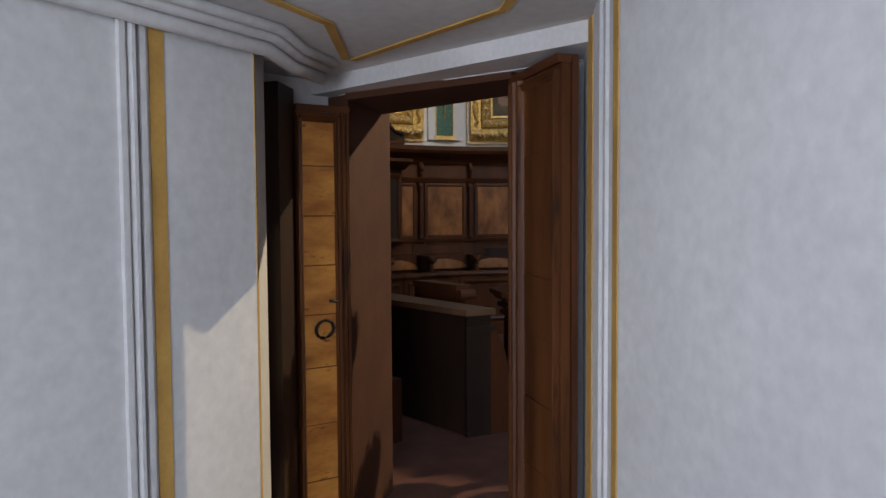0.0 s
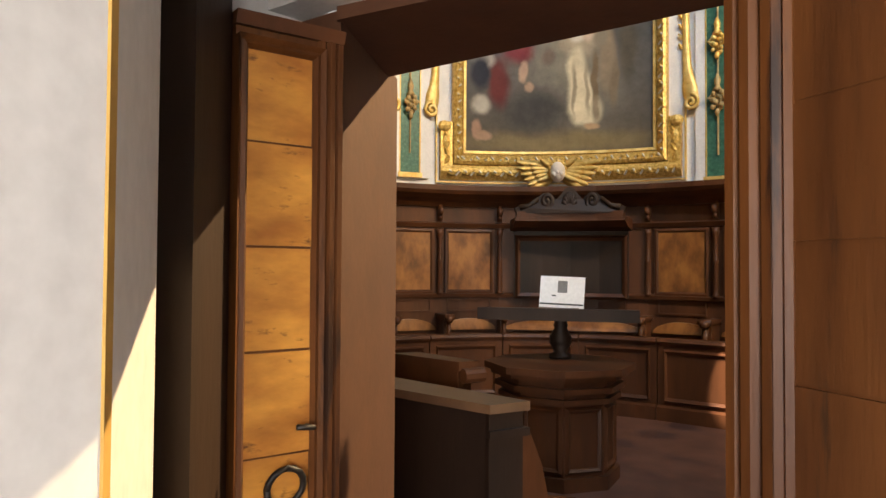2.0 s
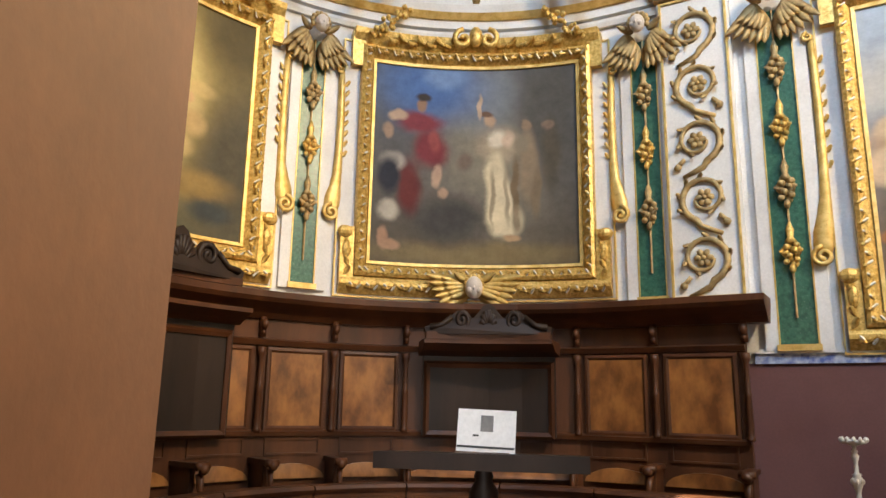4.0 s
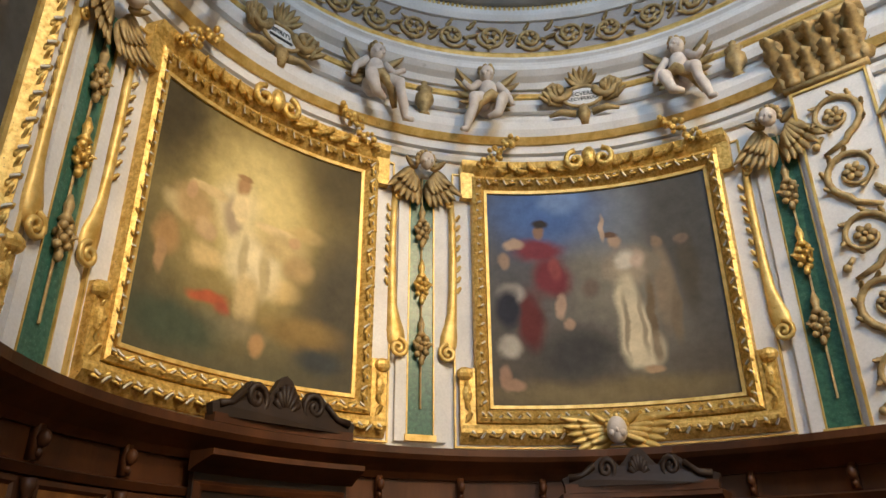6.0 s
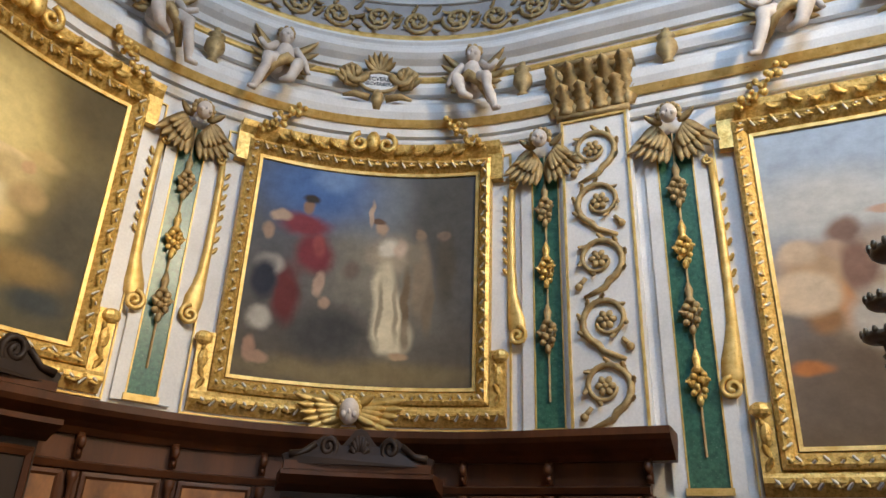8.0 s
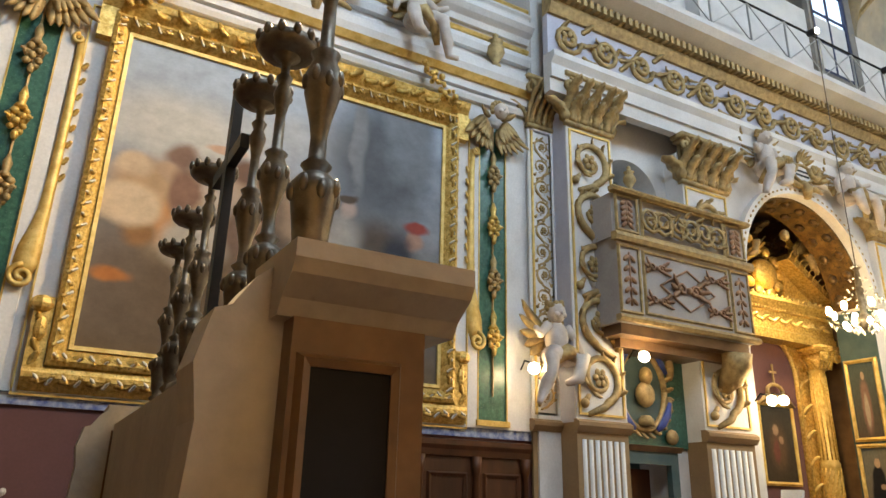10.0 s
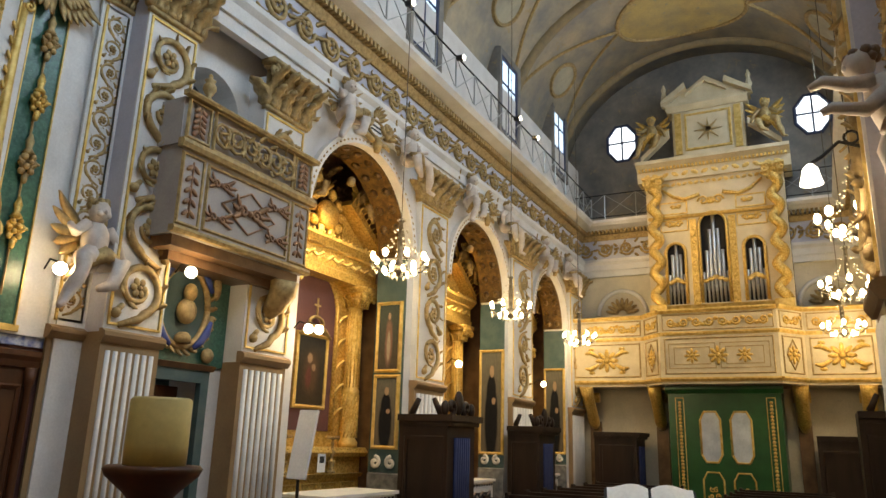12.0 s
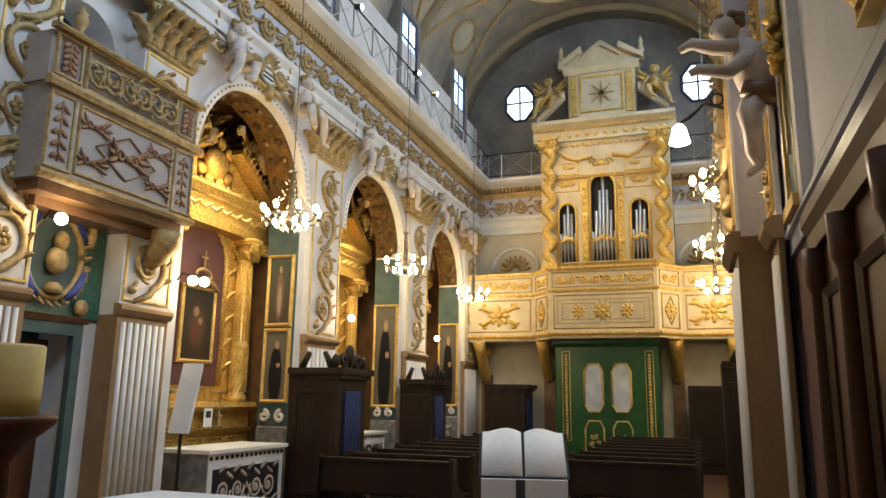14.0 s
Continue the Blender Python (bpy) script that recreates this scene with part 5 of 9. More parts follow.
    part("back_rest", bm, BURL, th, "", mp)
    bm = BM()
    box(bm, s0 + 0.04, s1 - 0.04, B, B + 0.42, 0.44, 0.48, 2)
    part("seat", bm, WALNUT, th, "", mp)
    return th


def crest(s, z, mp, d, w=1.0, k=1.0):
    th = thing("carved_crest", mp(s, d, z), "black carved scrolled crest on the stall cornice", "crest", "crests on the stalls")
    half = [(0.68, 0.0), (0.70, 0.07), (0.62, 0.10), (0.52, 0.09), (0.44, 0.17), (0.34, 0.25), (0.24, 0.25), (0.17, 0.17), (0.12, 0.22), (0.06, 0.30)]
    bm = BM()
    prism(bm, [(s + x * w, z + y * k) for x, y in half] + [(s, z + 0.33 * k)] + [(s - x * w, z + y * k) for x, y in half[::-1]], d - 0.04, d + 0.03)
    bd = part("board", bm, EBONY, th, "", mp)
    for q in (-1, 1):
        bm = BM()
        tube(bm, spiral(s + q * 0.29 * w, z + 0.15 * k, 0.11 * k, 1.5, -math.pi / 2, d + 0.04, 16, -q), [0.030] * 17, 6)
        tube(bm, [(s + q * 0.40 * w, d + 0.04, z + 0.18 * k), (s + q * 0.52 * w, d + 0.04, z + 0.09 * k), (s + q * 0.64 * w, d + 0.04, z + 0.07 * k)], [0.03, 0.03, 0.035], 6)
        part("scroll", bm, EBONY, bd, "", mp, True)
    bm = BM()
    for i in range(7):
        a = math.pi * (0.15 + 0.70 * i / 6)
        tube(bm, [(s, d + 0.03, z + 0.06 * k), (s + 0.12 * k * math.cos(a), d + 0.06, z + 0.06 * k + 0.20 * k * math.sin(a))], [0.015, 0.035], 6)
    part("shell", bm, EBONY, bd, "", mp, True)
    bm = BM()
    box(bm, s - 0.68 * w, s + 0.68 * w, d - 0.06, d + 0.05, z - 0.05, z + 0.02, 4)
    part("base", bm, WALNUT, th, "", mp)
    return th


STEP = 0.84
THRONE = 2.0
edges = ([sx(-3.24) - STEP * i for i in range(3)] + [sx(-3.24) - 2 * STEP - THRONE - STEP * i for i in range(10)])[::-1]
for i, (a, b) in enumerate(zip(edges, edges[1:])):
    stall_bay(a, b, i == 0, i == len(edges) - 2, choir, 3, 0.22 if i == len(edges) - 2 else 0.0)


def wall_panelling(x0, x1, q):
    """Low dark panelling under the tile border."""
    mp = lambda s, d, z: (s, (WL - d) if q > 0 else (WR + d), z)
    th = thing("wall_panelling", mp((x0 + x1) / 2, 0, 0), "dark wooden wall panelling with half columns", "panelling", "panelling under the tile border")
    bm = BM()
    box(bm, x0, x1, 0, 0.05, 0.0, 1.90)
    part("back_board", bm, WALNUT, th, "", mp)
    bm = BM()
    mould(bm, x0 - 0.03, x1 + 0.03, [(0, 1.80), (0.08, 1.80), (0.09, 1.86), (0.11, 1.90), (0.11, 1.95), (0, 1.97)], 1)
    mould(bm, x0 - 0.02, x1 + 0.02, [(0, 0.0), (0.09, 0.0), (0.09, 0.2), (0.06, 0.24), (0, 0.24)], 1)
    part("cornice", bm, WALNUT, th, "", mp)
    n = round((x1 - x0) / 0.62)
    w = (x1 - x0) / n
    for i in range(n + 1):
        bm = BM()
        lathe(bm, [(0.05, 0.24), (0.05, 0.30), (0.035, 0.33), (0.04, 1.0), (0.033, 1.62), (0.05, 1.66), (0.055, 1.80)], 10, mp(x0 + w * i + (0.04 if i == 0 else -0.04 if i == n else 0), 0.07, 0))
        part("half_column", bm, WALNUT, th, "", None, True)
        if i < n:
            bm = BM()
            frame_ring(bm, x0 + w * i + 0.14, x0 + w * (i + 1) - 0.14, 0.42, 1.6, [(0, 0.05), (0, 0.06), (0.03, 0.075), (0.05, 0.05)], 1)
            part("panel_frame", bm, WALNUT, th, "", mp)
    return th


wall_panelling(0.45, 2.38, 1)
wall_panelling(-1.2, 1.3, -1)
crest(C2 + 0.18, 2.25, choir, 0.84, 1.2, 0.95)
crest(0.2, 2.66, choir, 0.50, 1.12, 1.25)
# tall central seat backs with a blank dark board under a projecting hood
for c, z1, hood in ((C2 + 0.18, 2.20, 0.88), (0.2, 2.40, 0.66)):
    th = thing("throne_back", choir(c, 0.4, 0), "tall dark board back of a raised stall with a hood", "stall back", "raised stall backs")
    bm = BM()
    box(bm, c - 0.78, c + 0.78, 0.375, 0.42, 1.25, z1, 4)
    part("board", bm, EBONY, th, "", choir)
    bm = BM()
    frame_ring(bm, c - 0.70, c + 0.70, 1.3, z1 - 0.26, [(0, 0.42), (0, 0.44), (0.04, 0.46), (0.07, 0.42)], 4)
    part("board_moulding", bm, WALNUT, th, "", choir)
    bm = BM()
    mould(bm, c - 0.84, c + 0.84, [(0.42, z1 - 0.14), (hood - 0.16, z1 - 0.10), (hood - 0.08, z1 - 0.07), (hood, z1 - 0.04), (hood, z1), (0.42, z1)], 4)
    part("hood", bm, WALNUT, th, "", choir)


# lower front row: curved panelled kneeling desks
def front_desk(s0, s1, d, label):
    th = thing("front_bench", choir((s0 + s1) / 2, d, 0), label, "bench front", "lower row of panelled fronts")
    bm = BM()
    box(bm, s0, s1, d, d + 0.05, 0.0, 0.80, 4)
    part("panel_board", bm, WALNUT, th, "", choir)
    bm = BM()
    mould(bm, s0, s1, [(d - 0.10, 0.80), (d + 0.07, 0.80), (d + 0.09, 0.83), (d + 0.07, 0.86), (d - 0.10, 0.86)], 4)
    mould(bm, s0, s1, [(d + 0.05, 0.0), (d + 0.10, 0.0), (d + 0.10, 0.14), (d + 0.05, 0.16)], 4)
    part("top_rail", bm, WALNUT, th, "", choir)
    bm = BM()
    w = s1 - s0
    frame_ring(bm, s0 + w * 0.12, s1 - w * 0.12, 0.24, 0.70, [(0, d + 0.05), (0, d + 0.06), (0.03, d + 0.08), (0.05, d + 0.05)], 4)
    part("panel_frame", bm, WALNUT, th, "", choir)
    return th


for i in range(-2, 5):
    front_desk(0.35 + 1.28 * i, 0.35 + 1.28 * (i + 1) - 0.02, 1.15, "dark walnut panelled front of the lower stalls")
th = thing("bench_end", (-3.3, 8.35, 0), "carved scrolled walnut end of the front bench", "bench end")
bm = BM()
prism(bm, [(0, 0), (0.5, 0), (0.5, 0.3), (0.42, 0.45), (0.5, 0.55), (0.45, 0.7), (0.35, 0.8), (0.3, 0.88), (0, 0.88)], 0, 0.06)
for v in bm.verts:
    v.co = (-2.95 + v.co.y, 8.10 + v.co.x, v.co.z)
part("side", bm, WALNUT, th)
bm = BM()
tube(bm, [(-2.92, 8.55 + 0.08 * math.cos(k * 0.5), 0.42 + 0.08 * math.sin(k * 0.5)) for k in range(16)], 0.03, 6)
part("volute", bm, WALNUT, th, "", None, True)

# octagonal lectern with a sign
LX, LY = -4.22, 6.02
th = thing("lectern", (LX, LY, 0), "dark wooden octagonal choir lectern on a cupboard base", "lectern")


def octagon(r, a0=0.18):
    return [(LX + r * math.cos(a0 + math.pi / 4 * k + math.pi / 8), LY + r * math.sin(a0 + math.pi / 4 * k + math.pi / 8)) for k in range(8)]


bm = BM()
plan(bm, octagon(0.46), 0.0, 0.10)
plan(bm, octagon(0.42), 0.10, 0.62)
part("base_cupboard", bm, WALNUT, th)
bm = BM()
plan(bm, octagon(0.47), 0.62, 0.66)
plan(bm, octagon(0.43), 0.66, 0.70)
plan(bm, octagon(0.50), 0.70, 0.74)
plan(bm, octagon(0.45), 0.74, 0.79)
part("waist_moulding", bm, WALNUT, th)
bm = BM()
plan(bm, octagon(0.58), 0.83, 0.88)
plan(bm, octagon(0.53), 0.79, 0.83)
part("top_slab", bm, WALNUT, th)
for k in range(8):
    a = 0.18 + math.pi / 4 * (k + 1)
    bm = BM()
    frame_ring(bm, -0.11, 0.11, 0.16, 0.56, [(0, 0), (0, 0.01), (0.02, 0.022), (0.04, 0)], 1)
    rot = Matrix.Translation((LX, LY, 0)) @ Matrix.Rotation(a - math.pi / 2, 4, "Z") @ Matrix.Translation((0, 0.388, 0))
    bmesh.ops.transform(bm, matrix=rot, verts=bm.verts)
    part("panel_frame", bm, WALNUT, th)
bm = BM()
lathe(bm, [(0.09, 0.88), (0.09, 0.91), (0.05, 0.93), (0.085, 1.0), (0.09, 1.05), (0.05, 1.12), (0.06, 1.14), (0.04, 1.2), (0.05, 1.26)], 12, (LX - 0.1, LY + 0.2, 0))
part("turned_post", bm, EBONY, th, "", None, True)
HEAD = Matrix.Translation((LX - 0.1, LY + 0.2, 1.24)) @ Matrix.Rotation(radians(22), 4, "Z")
bm = BM()
box(bm, -0.60, 0.60, -0.26, 0.05, -0.01, 0.035)
box(bm, -0.62, 0.62, -0.29, -0.25, -0.045, 0.05)
box(bm, -0.5, 0.5, -0.2, 0.04, -0.05, -0.01)
bmesh.ops.transform(bm, matrix=HEAD, verts=bm.verts)
part("book_ledge", bm, EBONY, th)
bm = BM()
box(bm, -0.16, 0.16, -0.22, -0.10, 0.036, 0.05)
bmesh.ops.transform(bm, matrix=HEAD, verts=bm.verts)
part("small_prop", bm, WALNUT, th)
sg = thing("paper_sign", (LX - 0.1, LY + 0.1, 1.29), "white printed paper sign leaning on the lectern", "sign")
SM = HEAD @ Matrix.Translation((0.02, -0.14, 0.05)) @ Matrix.Rotation(radians(-12), 4, "X") @ Matrix.Rotation(radians(2), 4, "Y")
bm = BM()
box(bm, -0.175, 0.175, 0, 0.004, 0, 0.25)
bmesh.ops.transform(bm, matrix=SM, verts=bm.verts)
part("sheet", bm, PAPER, sg)
bm = BM()
box(bm, -0.035, 0.04, -0.003, 0, 0.12, 0.215)
bmesh.ops.transform(bm, matrix=SM, verts=bm.verts)
part("printed_picture", bm, GREYSTONE, sg, "small dark printed picture")
bm = BM()
box(bm, -0.17, 0.17, -0.003, 0, 0.022, 0.034)
box(bm, -0.08, -0.045, -0.003, 0, 0.09, 0.10)
bmesh.ops.transform(bm, matrix=SM, verts=bm.verts)
part("printed_line", bm, INK, sg)

# near choir desk beside the doorway, with its return stall
th = thing("choir_desk", (-3.9, 3.9, 0), "dark choir desk with worn plain top and panelled end", "desk")
TOPD = [(-3.34, 4.12), (-3.43, 3.90), (-4.75, 4.02), (-4.70, 4.32)]
bm = BM()
plan(bm, TOPD, 0.90, 0.945)
part("top", bm, material("worn_brown_wood", (0.12, 0.065, 0.035), (0.17, 0.095, 0.05), 0.35, 0, 3, 40, bumps=0.1), th, "worn lighter wooden top")
bm = BM()
plan(bm, [(-3.42, 4.08), (-3.48, 3.95), (-4.70, 4.06), (-4.66, 4.27)], 0.0, 0.90)
part("body", bm, EBONY, th)
bm = BM()
plan(bm, [(-3.37, 4.10), (-3.445, 3.915), (-3.475, 3.93), (-3.40, 4.12)], 0.0, 0.90)
plan(bm, [(-3.335, 4.11), (-3.425, 3.895), (-3.475, 3.93), (-3.40, 4.12)], 0.78, 0.82)
part("end_board", bm, EBONY, th)
bm = BM()
prism(bm, [(0, 0), (0.42, 0), (0.44, 0.18), (0.36, 0.24), (0.42, 0.30), (0.34, 0.42), (0.16, 0.46), (0.12, 0.62), (0.05, 0.78), (0, 0.8)], 0, 0.05)
for v in bm.verts:
    v.co = (-3.42 + v.co.y + v.co.x * 0.35, 4.10 + v.co.x * 0.94, v.co.z)
part("scrolled_bracket", bm, WALNUT, th)
th = thing("side_bench", (-4.3, 3.4, 0), "low walnut side bench with a rolled arm end", "bench")
bm = BM()
plan(bm, [(-3.75, 3.55), (-3.75, 3.0), (-4.9, 3.0), (-4.9, 3.55)], 0.0, 0.46)
part("seat", bm, WALNUT, th)
bm = BM()
plan(bm, [(-3.95, 4.55), (-4.0, 4.42), (-4.6, 4.50), (-4.5, 4.66)], 1.0, 1.05)
plan(bm, [(-4.0, 4.54), (-4.03, 4.45), (-4.6, 4.52), (-4.5, 4.62)], 0.0, 1.0)
tube(bm, [(-3.98, 4.43, 0.97), (-3.93, 4.56, 0.97)], 0.045, 10)
part("arm_roll", bm, WALNUT, th)

# small dark credence with white candlesticks against the burgundy wall
CRX, CRY, CRZ = -2.66, 8.05, 0.72
th = thing("credence", (CRX + 0.5, CRY + 0.2, 0), "dark wooden sideboard near the burgundy wall", "sideboard")
bm = BM()
box(bm, CRX, CRX + 1.05, CRY, CRY + 0.44, 0.0, CRZ - 0.11)
part("body", bm, WALNUT, th)
bm = BM()
box(bm, CRX - 0.07, CRX + 1.12, CRY - 0.06, CRY + 0.45, CRZ - 0.05, CRZ)
box(bm, CRX - 0.03, CRX + 1.08, CRY - 0.03, CRY + 0.45, CRZ - 0.11, CRZ - 0.05)
part("top", bm, WALNUT, th)
for i in range(2):
    bm = BM()
    x = CRX + 0.02 + 0.52 * i
    frame_ring(bm, x + 0.06, x + 0.42, 0.12, 0.54, [(0, 0), (0, 0.015), (0.03, 0.03), (0.05, 0)], 1)
    for v in bm.verts:
        v.co.y = CRY + 0.002 - v.co.y
    part("door_frame", bm, WALNUT, th)


def candlestick(at, h, mat, label, group, k=1.0, candle=0.0, seg=12):
    th = thing("candlestick", at, label, "candlestick", group)
    bm = BM()
    prof = [(0.085, 0), (0.08, 0.04), (0.04, 0.07), (0.034, 0.11), (0.055, 0.13), (0.032, 0.15), (0.045, 0.18), (0.056, 0.25), (0.068, 0.31), (0.070, 0.33), (0.05, 0.35), (0.03, 0.36), (0.046, 0.375), (0.026, 0.39), (0.024, 0.44), (0.034, 0.48), (0.055, 0.54), (0.058, 0.58), (0.035, 0.62), (0.046, 0.635), (0.022, 0.65), (0.020, 0.76), (0.03, 0.80), (0.038, 0.83), (0.022, 0.86), (0.034, 0.885), (0.018, 0.90), (0.02, 0.94), (0.065, 0.96), (0.07, 1.0)]
    for j in range(3):
        a = j * 2 * math.pi / 3
        ball(bm, (at[0] + 0.085 * k * math.cos(a), at[1] + 0.085 * k * math.sin(a), at[2] + 0.025), 0.025 * k, 6, 4)
    lathe(bm, [(r * k, z * h) for r, z in prof], seg, at)
    for zz, rr in ((0.31, 0.066), (0.56, 0.052)):
        for j in range(8):
            a = j * math.pi / 4
            ball(bm, (at[0] + rr * k * math.cos(a), at[1] + rr * k * math.sin(a), at[2] + h * (zz + 0.012 * (j % 2))), (0.016 * k, 0.016 * k, 0.03 * k), 6, 4)
    st = part("stem", bm, mat, th, "", None, True)
    bm = BM()
    lathe(bm, [(0.02 * k, h * 0.95), (0.105 * k, h * 0.965), (0.125 * k, h * 0.98), (0.125 * k, h * 1.005), (0.115 * k, h * 1.005), (0.02 * k, h * 1.0)], seg, at)
    for j in range(12):
        a = j * math.pi / 6
        ball(bm, (at[0] + 0.12 * k * math.cos(a), at[1] + 0.12 * k * math.sin(a), at[2] + h * 1.01), (0.02 * k, 0.02 * k, 0.03 * k), 5, 4)
    part("drip_pan", bm, mat, st, "", None, True)
    return th


for x in (-2.40, -1.80):
    candlestick((x, 8.27, CRZ), 0.64, material("chalky_white_paint", (0.62, 0.58, 0.52), (0.5, 0.46, 0.40), 0.6), "white painted wooden candlestick on the sideboard", "white candlesticks", 0.7)

# high altar, seen from behind and from its end
th = thing("high_altar", (-1.7, 6.1, 0), "cream stone high altar with stepped back and moulded cornice", "altar")
bm = BM()
box(bm, -1.86, -1.60, 4.72, 7.55, 0.0, 1.72)
part("gradine", bm, STONE, th)
bm = BM()
box(bm, -1.60, -0.85, 4.72, 7.55, 0.0, 1.0)
part("mensa", bm, STONE, th)
for y in (4.56, 7.55):
    bm = BM()
    prism(bm, [(-1.87, 1.82), (-1.93, 1.77), (-1.97, 1.71), (-2.00, 1.70), (-2.025, 1.60), (-2.01, 1.5), (-2.02, 1.35), (-2.03, 1.1), (-2.04, 0.0), (-1.87, 0.0)], y, y + 0.16)
    part("scroll_buttress", bm, STONE, th, "cream stone buttress with a sloping scrolled edge")
    bm = BM()
    q = 1 if y < 6 else -1
    c = y if y < 6 else y + 0.16
    y0, y1 = sorted((c - q * 0.06, c + q * 0.14))
    box(bm, -1.87, -1.60, y0, y1, 0.0, 1.69)
    part("end_pier", bm, BROWNSTONE, th)
    bm = BM()
    y0, y1 = sorted((c - q * 0.068, c - q * 0.058))
    box(bm, -1.835, -1.675, y0, y1, 1.18, 1.60)
    part("end_panel", bm, DARK, th, "dark inset panel of the end pier")
    bm = BM()
    frame_ring(bm, -1.835, -1.675, 1.18, 1.60, [(0, 0), (0, 0.012), (0.015, 0.018), (0.025, 0.0)], 1)
    for v in bm.verts:
        v.co.y = c - q * (0.06 + v.co.y)
    part("panel_frame", bm, BROWNSTONE, th)
    bm = BM()
    mould(bm, -1.90, -1.53, [(c + q * 0.14, 1.69), (c - q * 0.05, 1.69), (c - q * 0.07, 1.72), (c - q * 0.12, 1.755), (c - q * 0.135, 1.78), (c - q * 0.135, 1.815), (c + q * 0.14, 1.825)], 1)
    part("end_cornice", bm, STONE, th)
for i, (y, h, k) in enumerate(((4.98, 1.36, 0.95), (5.42, 1.16, 0.85), (5.72, 1.12, 0.85), (6.55, 1.12, 0.85), (6.95, 1.02, 0.85), (7.3, 0.95, 0.85))):
    candlestick((-1.70, y, 1.72), h, BRONZE, "tall tarnished metal altar candlestick with spiked pan", "candlesticks on the high altar", k, seg=14)
th = thing("altar_cross", (-1.72, 6.08, 1.72), "dark standing altar cross on a stepped foot", "cross")
bm = BM()
box(bm, -1.74, -1.70, 6.05, 6.11, 1.80, 3.08)
box(bm, -1.738, -1.702, 5.84, 6.32, 2.66, 2.72)
part("beam", bm, IRON, th)
bm = BM()
lathe(bm, [(0.13, 1.72), (0.12, 1.76), (0.05, 1.80), (0.04, 1.84)], 12, (-1.72, 6.08, 0))
part("foot", bm, BRONZE, th, "", None, True)

# ---------------------------------------------------------------- doorway leaves
def door_leaf(hx, hy, ex, ey, z1, label, group, planks, flip=1):
    """A leaf of framed horizontal planks from the hinge to the free edge."""
    a, b = Vector((hx, hy, 0)), Vector((ex, ey, 0))
    w = (b - a).length
    u = (b - a).normalized()
    n = Vector((-u.y, u.x, 0)) * flip

    def mp(s, d, z):
        p = a + u * s + n * d
        return (p.x, p.y, z)
    th = thing("door_leaf", (hx, hy, 0), label, "door", group)
    zs = [0.02, 0.34, 0.62, 0.90, 1.16, 1.40, 1.64, 1.88, z1 - 0.07]
    h0, h1 = w * 0.30, w * 0.90
    for i in range(len(zs) - 1):
        bm = BM()
        box(bm, h0 - 0.01, h1 + 0.01, -0.02, 0.012 - 0.004 * (i % 2), zs[i] + 0.003, zs[i + 1] - 0.003)
        part("plank", bm, planks, th, "", mp)
    bm = BM()
    frame_ring(bm, h0, h1, 0.03, z1 - 0.08, [(0, -0.03), (0, 0.012), (0.008, 0.024), (0.018, 0.018), (0.028, 0.03), (0.028, -0.03)], 1)
    for k in range(3):
        tube(bm, [(h0 * (0.10 + 0.30 * k), 0.008 + 0.006 * (k % 2), 0.02), (h0 * (0.10 + 0.30 * k), 0.008 + 0.006 * (k % 2), z1 - 0.03)], h0 * 0.15, 6)
    box(bm, 0.0, w, -0.028, 0.006, 0.01, z1 - 0.02)
    part("frame", bm, DOORWOOD, th, "", mp)
    bm = BM()
    box(bm, -0.005, w + 0.01, -0.055, -0.031, 0.01, z1 - 0.01)
    mould(bm, 0.0, w + 0.005, [(-0.055, z1 - 0.03), (0.02, z1 - 0.03), (0.03, z1), (-0.055, z1)], 1)
    part("back_board", bm, WALNUT, th, "", mp)
    return th, mp, w


left, lmap, lw = door_leaf(-2.79, 2.29, -2.86, 2.03, 2.17, "old open plank door leaf with moulded frame and iron ring", "door leaves of the choir doorway", PINE, 1)
bm = BM()
tube(bm, [lmap(lw * 0.55 + 0.045 * math.cos(k * math.pi / 8), 0.03 + 0.01 * math.sin(k * math.pi / 8), 1.09 + 0.045 * math.sin(k * math.pi / 8)) for k in range(17)], 0.008, 6)
part("ring_handle", bm, IRON, left, "black iron ring handle", None, True)
bm = BM()
tube(bm, [lmap(lw * 0.35, 0.02, 1.22), lmap(lw * 0.35, 0.06, 1.225), lmap(lw * 0.5, 0.06, 1.23)], 0.007, 6)
part("latch", bm, IRON, left, "black iron latch", None, True)
# edge of the leaf, with the shadow at it put into the near-black post
th = thing("door_edge_post", (-2.75, 1.88, 0), "dark timber edge with its shadow put into the colour, beside the open door", "door post")
bm = BM()
plan(bm, [(-2.735, 1.85), (-2.865, 2.025), (-2.96, 1.98), (-2.84, 1.80)], 0.0, 2.24)
part("post", bm, EBONY, th)
right, rmap, rw = door_leaf(-1.90, 2.47, -1.475, 2.21, 2.22, "old brown plank door leaf standing open", "door leaves of the choir doorway", DOORWOOD, -1)
# painted stripes and mouldings of the passage
for name, (a, b), f0, f1, z0, z1, d in (("stripe", (LW[3], LW[2]), 0.0, 0.10, 0.0, 2.318, 0.004), ("stripe", (LW[4], LW[3]), 0.02, 0.14, 0.0, 2.318, 0.004)):
    bm = BM()
    box(bm, f0, f1, 0, d, z0, z1)
    A, Bv = Vector((*a, 0)), Vector((*b, 0))
    for v in bm.verts:
        p = A.lerp(Bv, v.co.x)
        u = (Bv - A).normalized()
        nn = Vector((u.y, -u.x, 0))
        p = p + nn * v.co.y
        v.co = (p.x, p.y, v.co.z)
    structure("trim_ochre_stripe", bm, YELLOW, "painted ochre stripe on the plaster")
A, Bv = Vector((*LW[5], 0)), Vector((*LW[4], 0))
